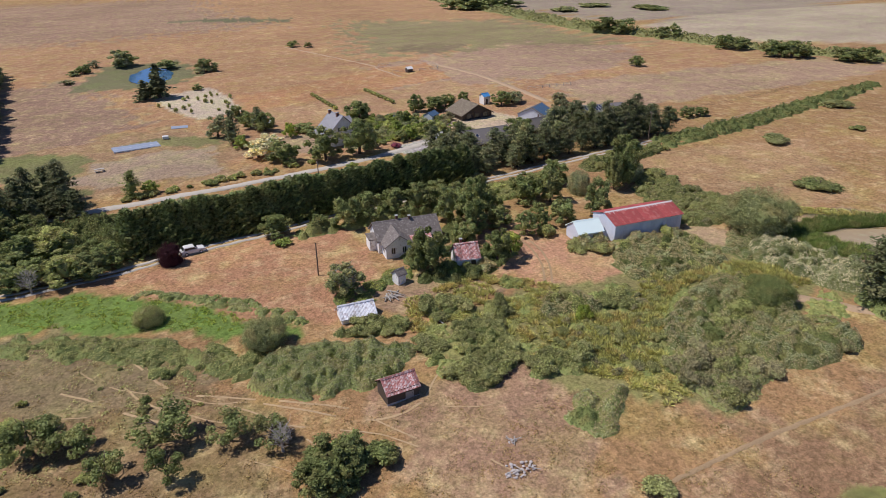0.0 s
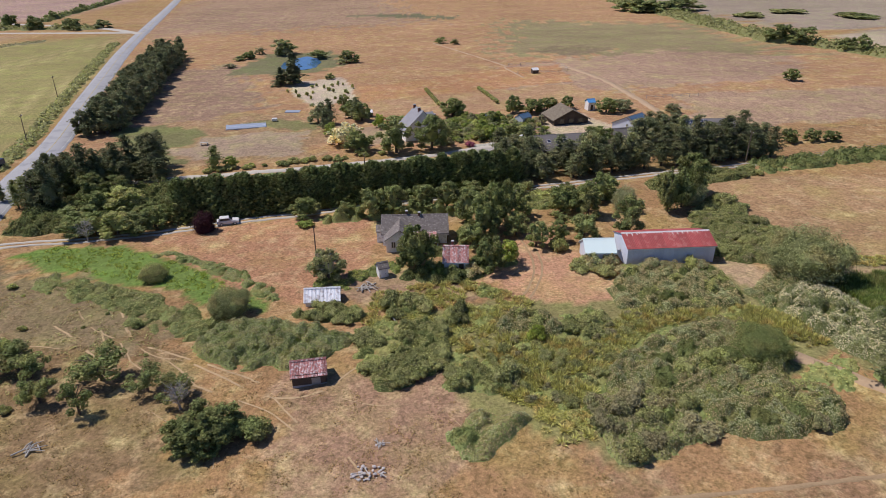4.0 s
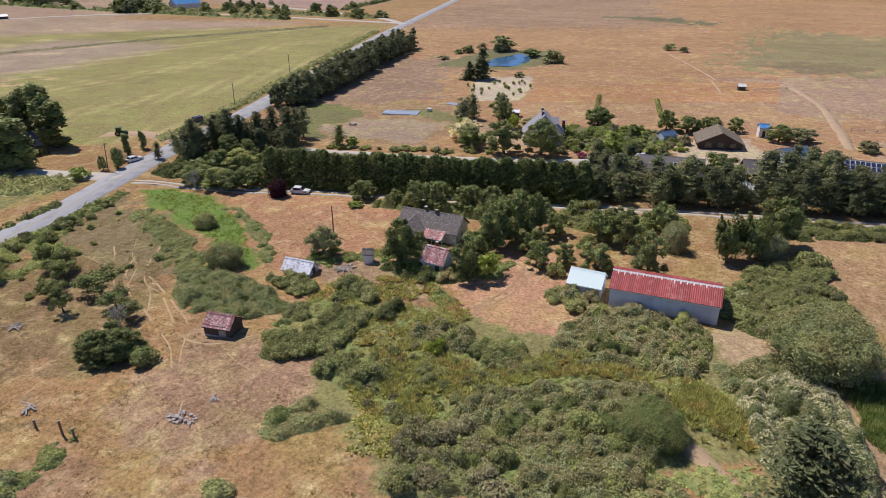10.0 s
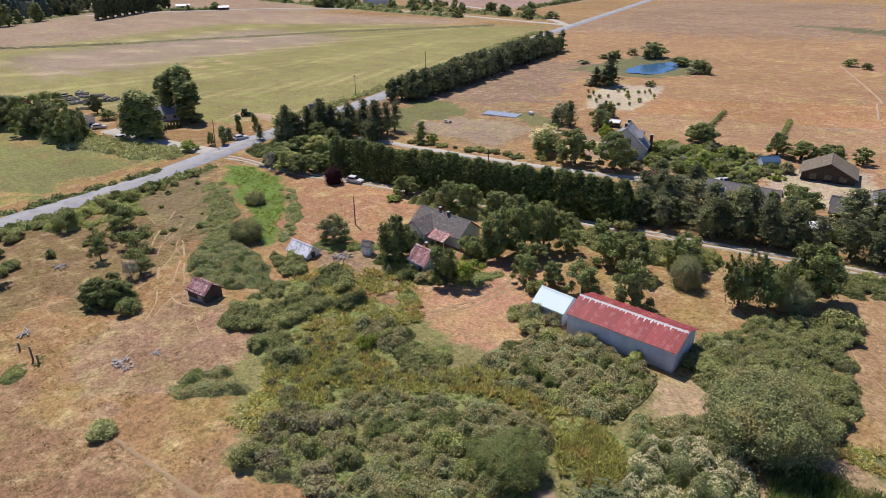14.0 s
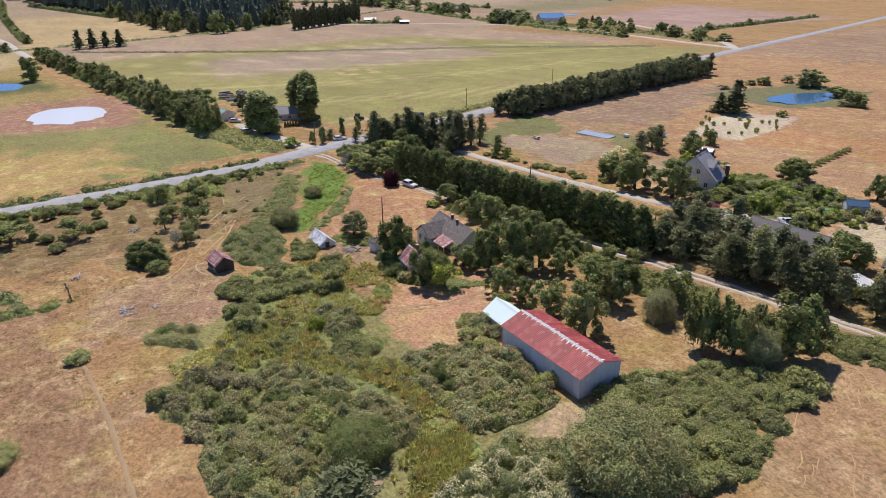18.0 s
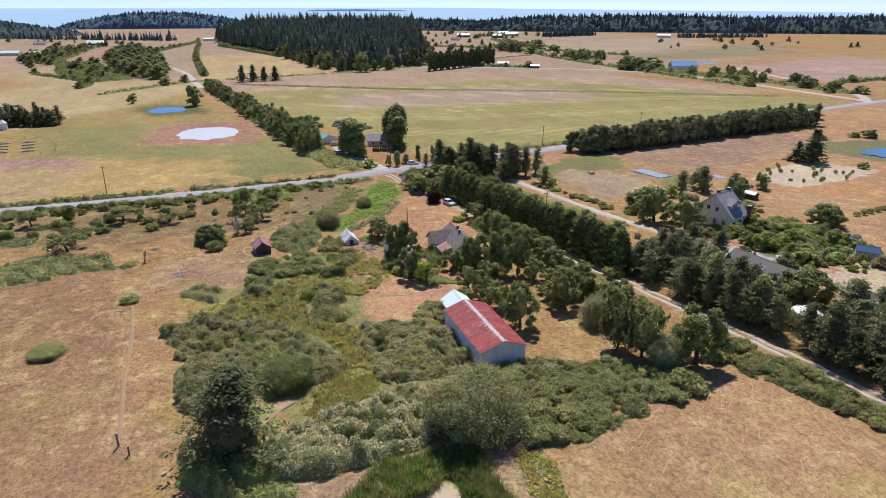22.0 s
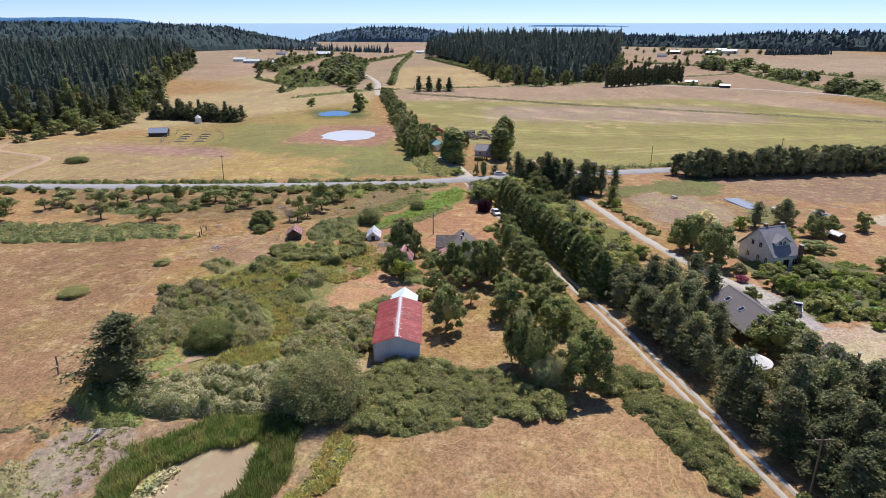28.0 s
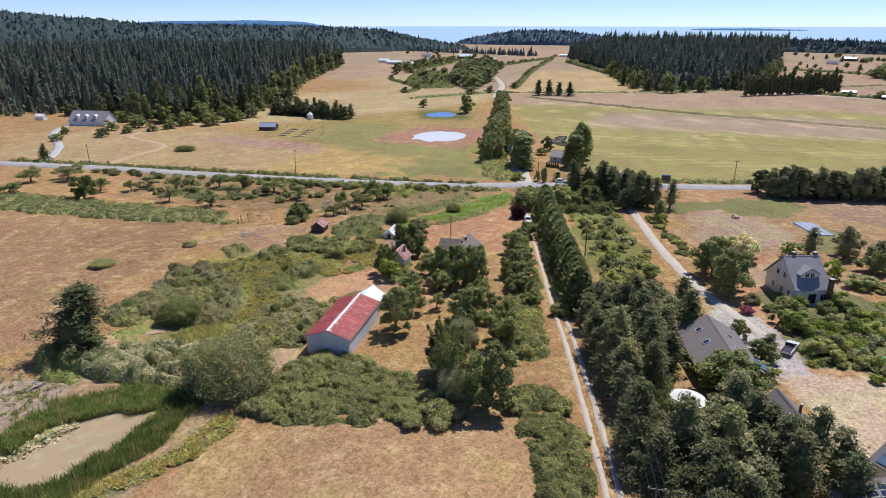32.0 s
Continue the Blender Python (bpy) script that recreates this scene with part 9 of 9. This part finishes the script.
slab = thing("concrete_slab", -0.7, 224.2, "small pale concrete slab in the meadow", "slab", rz=-3)
part("slab", box(-2.6, 2.6, -1.6, 1.6, -0.2, 0.14, 0.02), COURT, slab)
_net = np.random.default_rng(19)
net = thing("garden_net", 73.8, 191.2, "bright green netting over a garden bed", "net")
v, q, t_ = join(lumpy(_net, (0, 0, 0.2), (2.2, 1.4, 1.1), 40, 0.2, 10, 0.3, 8.0, 0.0)[:1])
part("netting", arrays_mesh("netting", v, q, t_, NET_GREEN, True), None, net)
part("hoop", box(-2.0, 2.0, -0.05, 0.05, -0.1, 0.06), WIRE, net)

# saplings on the sandy patch
for k in range(26):
    x, y = -10 + 32 * _q.uniform(), 241 + 36 * _q.uniform()
    if inside(np.array([x]), np.array([y]), [(-8, 246), (-12, 270), (-2, 283), (12, 274), (21, 258), (21, 247), (15, 238)])[0]:
        tree("sapling", "bush", x, y, _q.uniform(1.2, 2.4), _q.uniform(1.0, 1.9), LEAF_OLIVE, "young fruit tree on a sandy plot", "tree", "young orchard", k % 2)
for r0, r1 in (((48.6, 250), (51.6, 225)), ((69.6, 249), (73, 225))):
    for k in range(9):
        f = k / 8
        tree("hedge_shrub", "bush", r0[0] + (r1[0] - r0[0]) * f, r0[1] + (r1[1] - r0[1]) * f, 1.8, 2.0, LEAF_OLIVE, "young shrub in a garden row", "bush", "garden rows", k % 2)

# timber stacks at the farm across the road
for k in range(18):
    x, y = -188 + 38 * _q.uniform(), 120 + 17 * _q.uniform()
    st = thing("timber_stack", x, y, "stack of old timber in the farm yard", "timber", "timber stacks", rz=float(_q.uniform(0, 180)))
    for j in range(5):
        part("beam", box(-2.5, 2.5, -0.9 + j * 0.38, -0.9 + j * 0.38 + 0.32, 0, _q.uniform(0.5, 1.2), 0.02), (DEADWOOD, WALL_DARK)[j % 2], st)

# trees and bushes of the middle distance
for k in range(20):
    f = k / 19
    tree("field_bush", "broad", -470 + 300 * f + _q.uniform(-8, 8), 512 + 12 * math.sin(k) + _q.uniform(-8, 8), _q.uniform(5, 10), _q.uniform(8, 13), (LEAF_DARK, LEAF)[k % 2], "rounded tree round the far farm", "tree", "far farm trees", k % 3)
for x, y, h, w in ((-756, 540, 15, 30), (-745, 575, 13, 24), (-631, 532, 13, 18), (-600, 563, 12, 18), (-444, 495, 15, 18), (-432, 520, 13, 28), (-610, 545, 14, 16), (-880, 560, 18, 40), (-850, 600, 16, 40), (-230, -120, 14, 14), (-205, -112, 13, 14), (-190, -128, 12, 13), (-212, -90, 8, 12), (-165, -130, 7, 10), (-150, -137, 6, 9), (-142, -120, 5, 7), (-128, -150, 5, 5), (-330, 10, 7, 7)):
    tree("field_tree", "broad", x, y, h, w, (LEAF_DARK, LEAF)[int(x) % 2], "rounded dark green tree by far fields", "tree", "far field trees", int(y) % 3)
for k in range(16):
    x, y = -185 - 75 * _q.uniform(), -135 + 30 * _q.uniform()
    tree("wood_edge_fir", "fir", x, y, _q.uniform(14, 24), _q.uniform(8, 11), NEEDLE, "tall dark fir at the wood's edge", "tree", "wood edge firs", k % 2)

# garden plot of the house by the wood
tank2 = thing("white_silo", -230.8, -45.3, "small white hut with a pointed roof", "shed")
bm = bmesh.new()
bmesh.ops.create_cone(bm, cap_ends=True, segments=16, radius1=1.9, radius2=1.9, depth=3.6, matrix=Matrix.Translation((0, 0, 1.7)))
part("wall", bm, CANVAS, tank2)
bm = bmesh.new()
bmesh.ops.create_cone(bm, cap_ends=True, segments=16, radius1=2.1, radius2=0.2, depth=1.8, matrix=Matrix.Translation((0, 0, 4.4)))
part("roof", bm, CANVAS, tank2)
rail_fence([(-190, -44), (-186, -18), (-146, -8), (-148, -36), (-188, -42)], "pale fence round a kitchen garden", 5, 1.8)
for i in range(4):
    for j in range(2):
        x, y = -180 + 8.5 * i, -34 + 10.4 * j + 1.6 * i
        bed = thing("garden_bed", x, y, "raised garden bed with low green plants", "garden bed", "kitchen garden", rz=12)
        part("board_frame", box(-1.0, 1.0, -2.6, 2.6, -0.2, 0.45, 0.03), DEADWOOD, bed)
        part("soil", box(-0.9, 0.9, -2.5, 2.5, 0.45, 0.5), DIRT, bed)
        v, q, t_ = join(foliage(_q, (0, 0, 0.6), (0.55, 1.9, 0.25), 30, 0.25, 0.5))
        part("greenery", arrays_mesh("plants", v, q, t_, LEAF_OLIVE), None, bed)

for k, (x, y, h, w) in enumerate([(-184.5, -157.2, 8, 12), (-179.6, -141.0, 7, 11), (-182.3, -108.4, 9, 12), (-54.4, -95.1, 8, 7), (-124.1, -122.9, 5, 8), (-153.7, -112.2, 4, 8), (-165.2, -108.8, 6, 9), (-209.6, -215.3, 9, 12), (-186.4, -93.1, 9, 13), (-208.3, -91.8, 11, 12), (-232.4, -90.2, 11, 12), (-105.5, -135.4, 4, 7)]):
    tree("house_tree", ("broad", "fir")[k == 3], x, y, h, w, (LEAF_DARK, NEEDLE_PINE, LEAF)[k % 3], "rounded tree round the grey dormered house", "tree", "dormered house trees", k % 2)
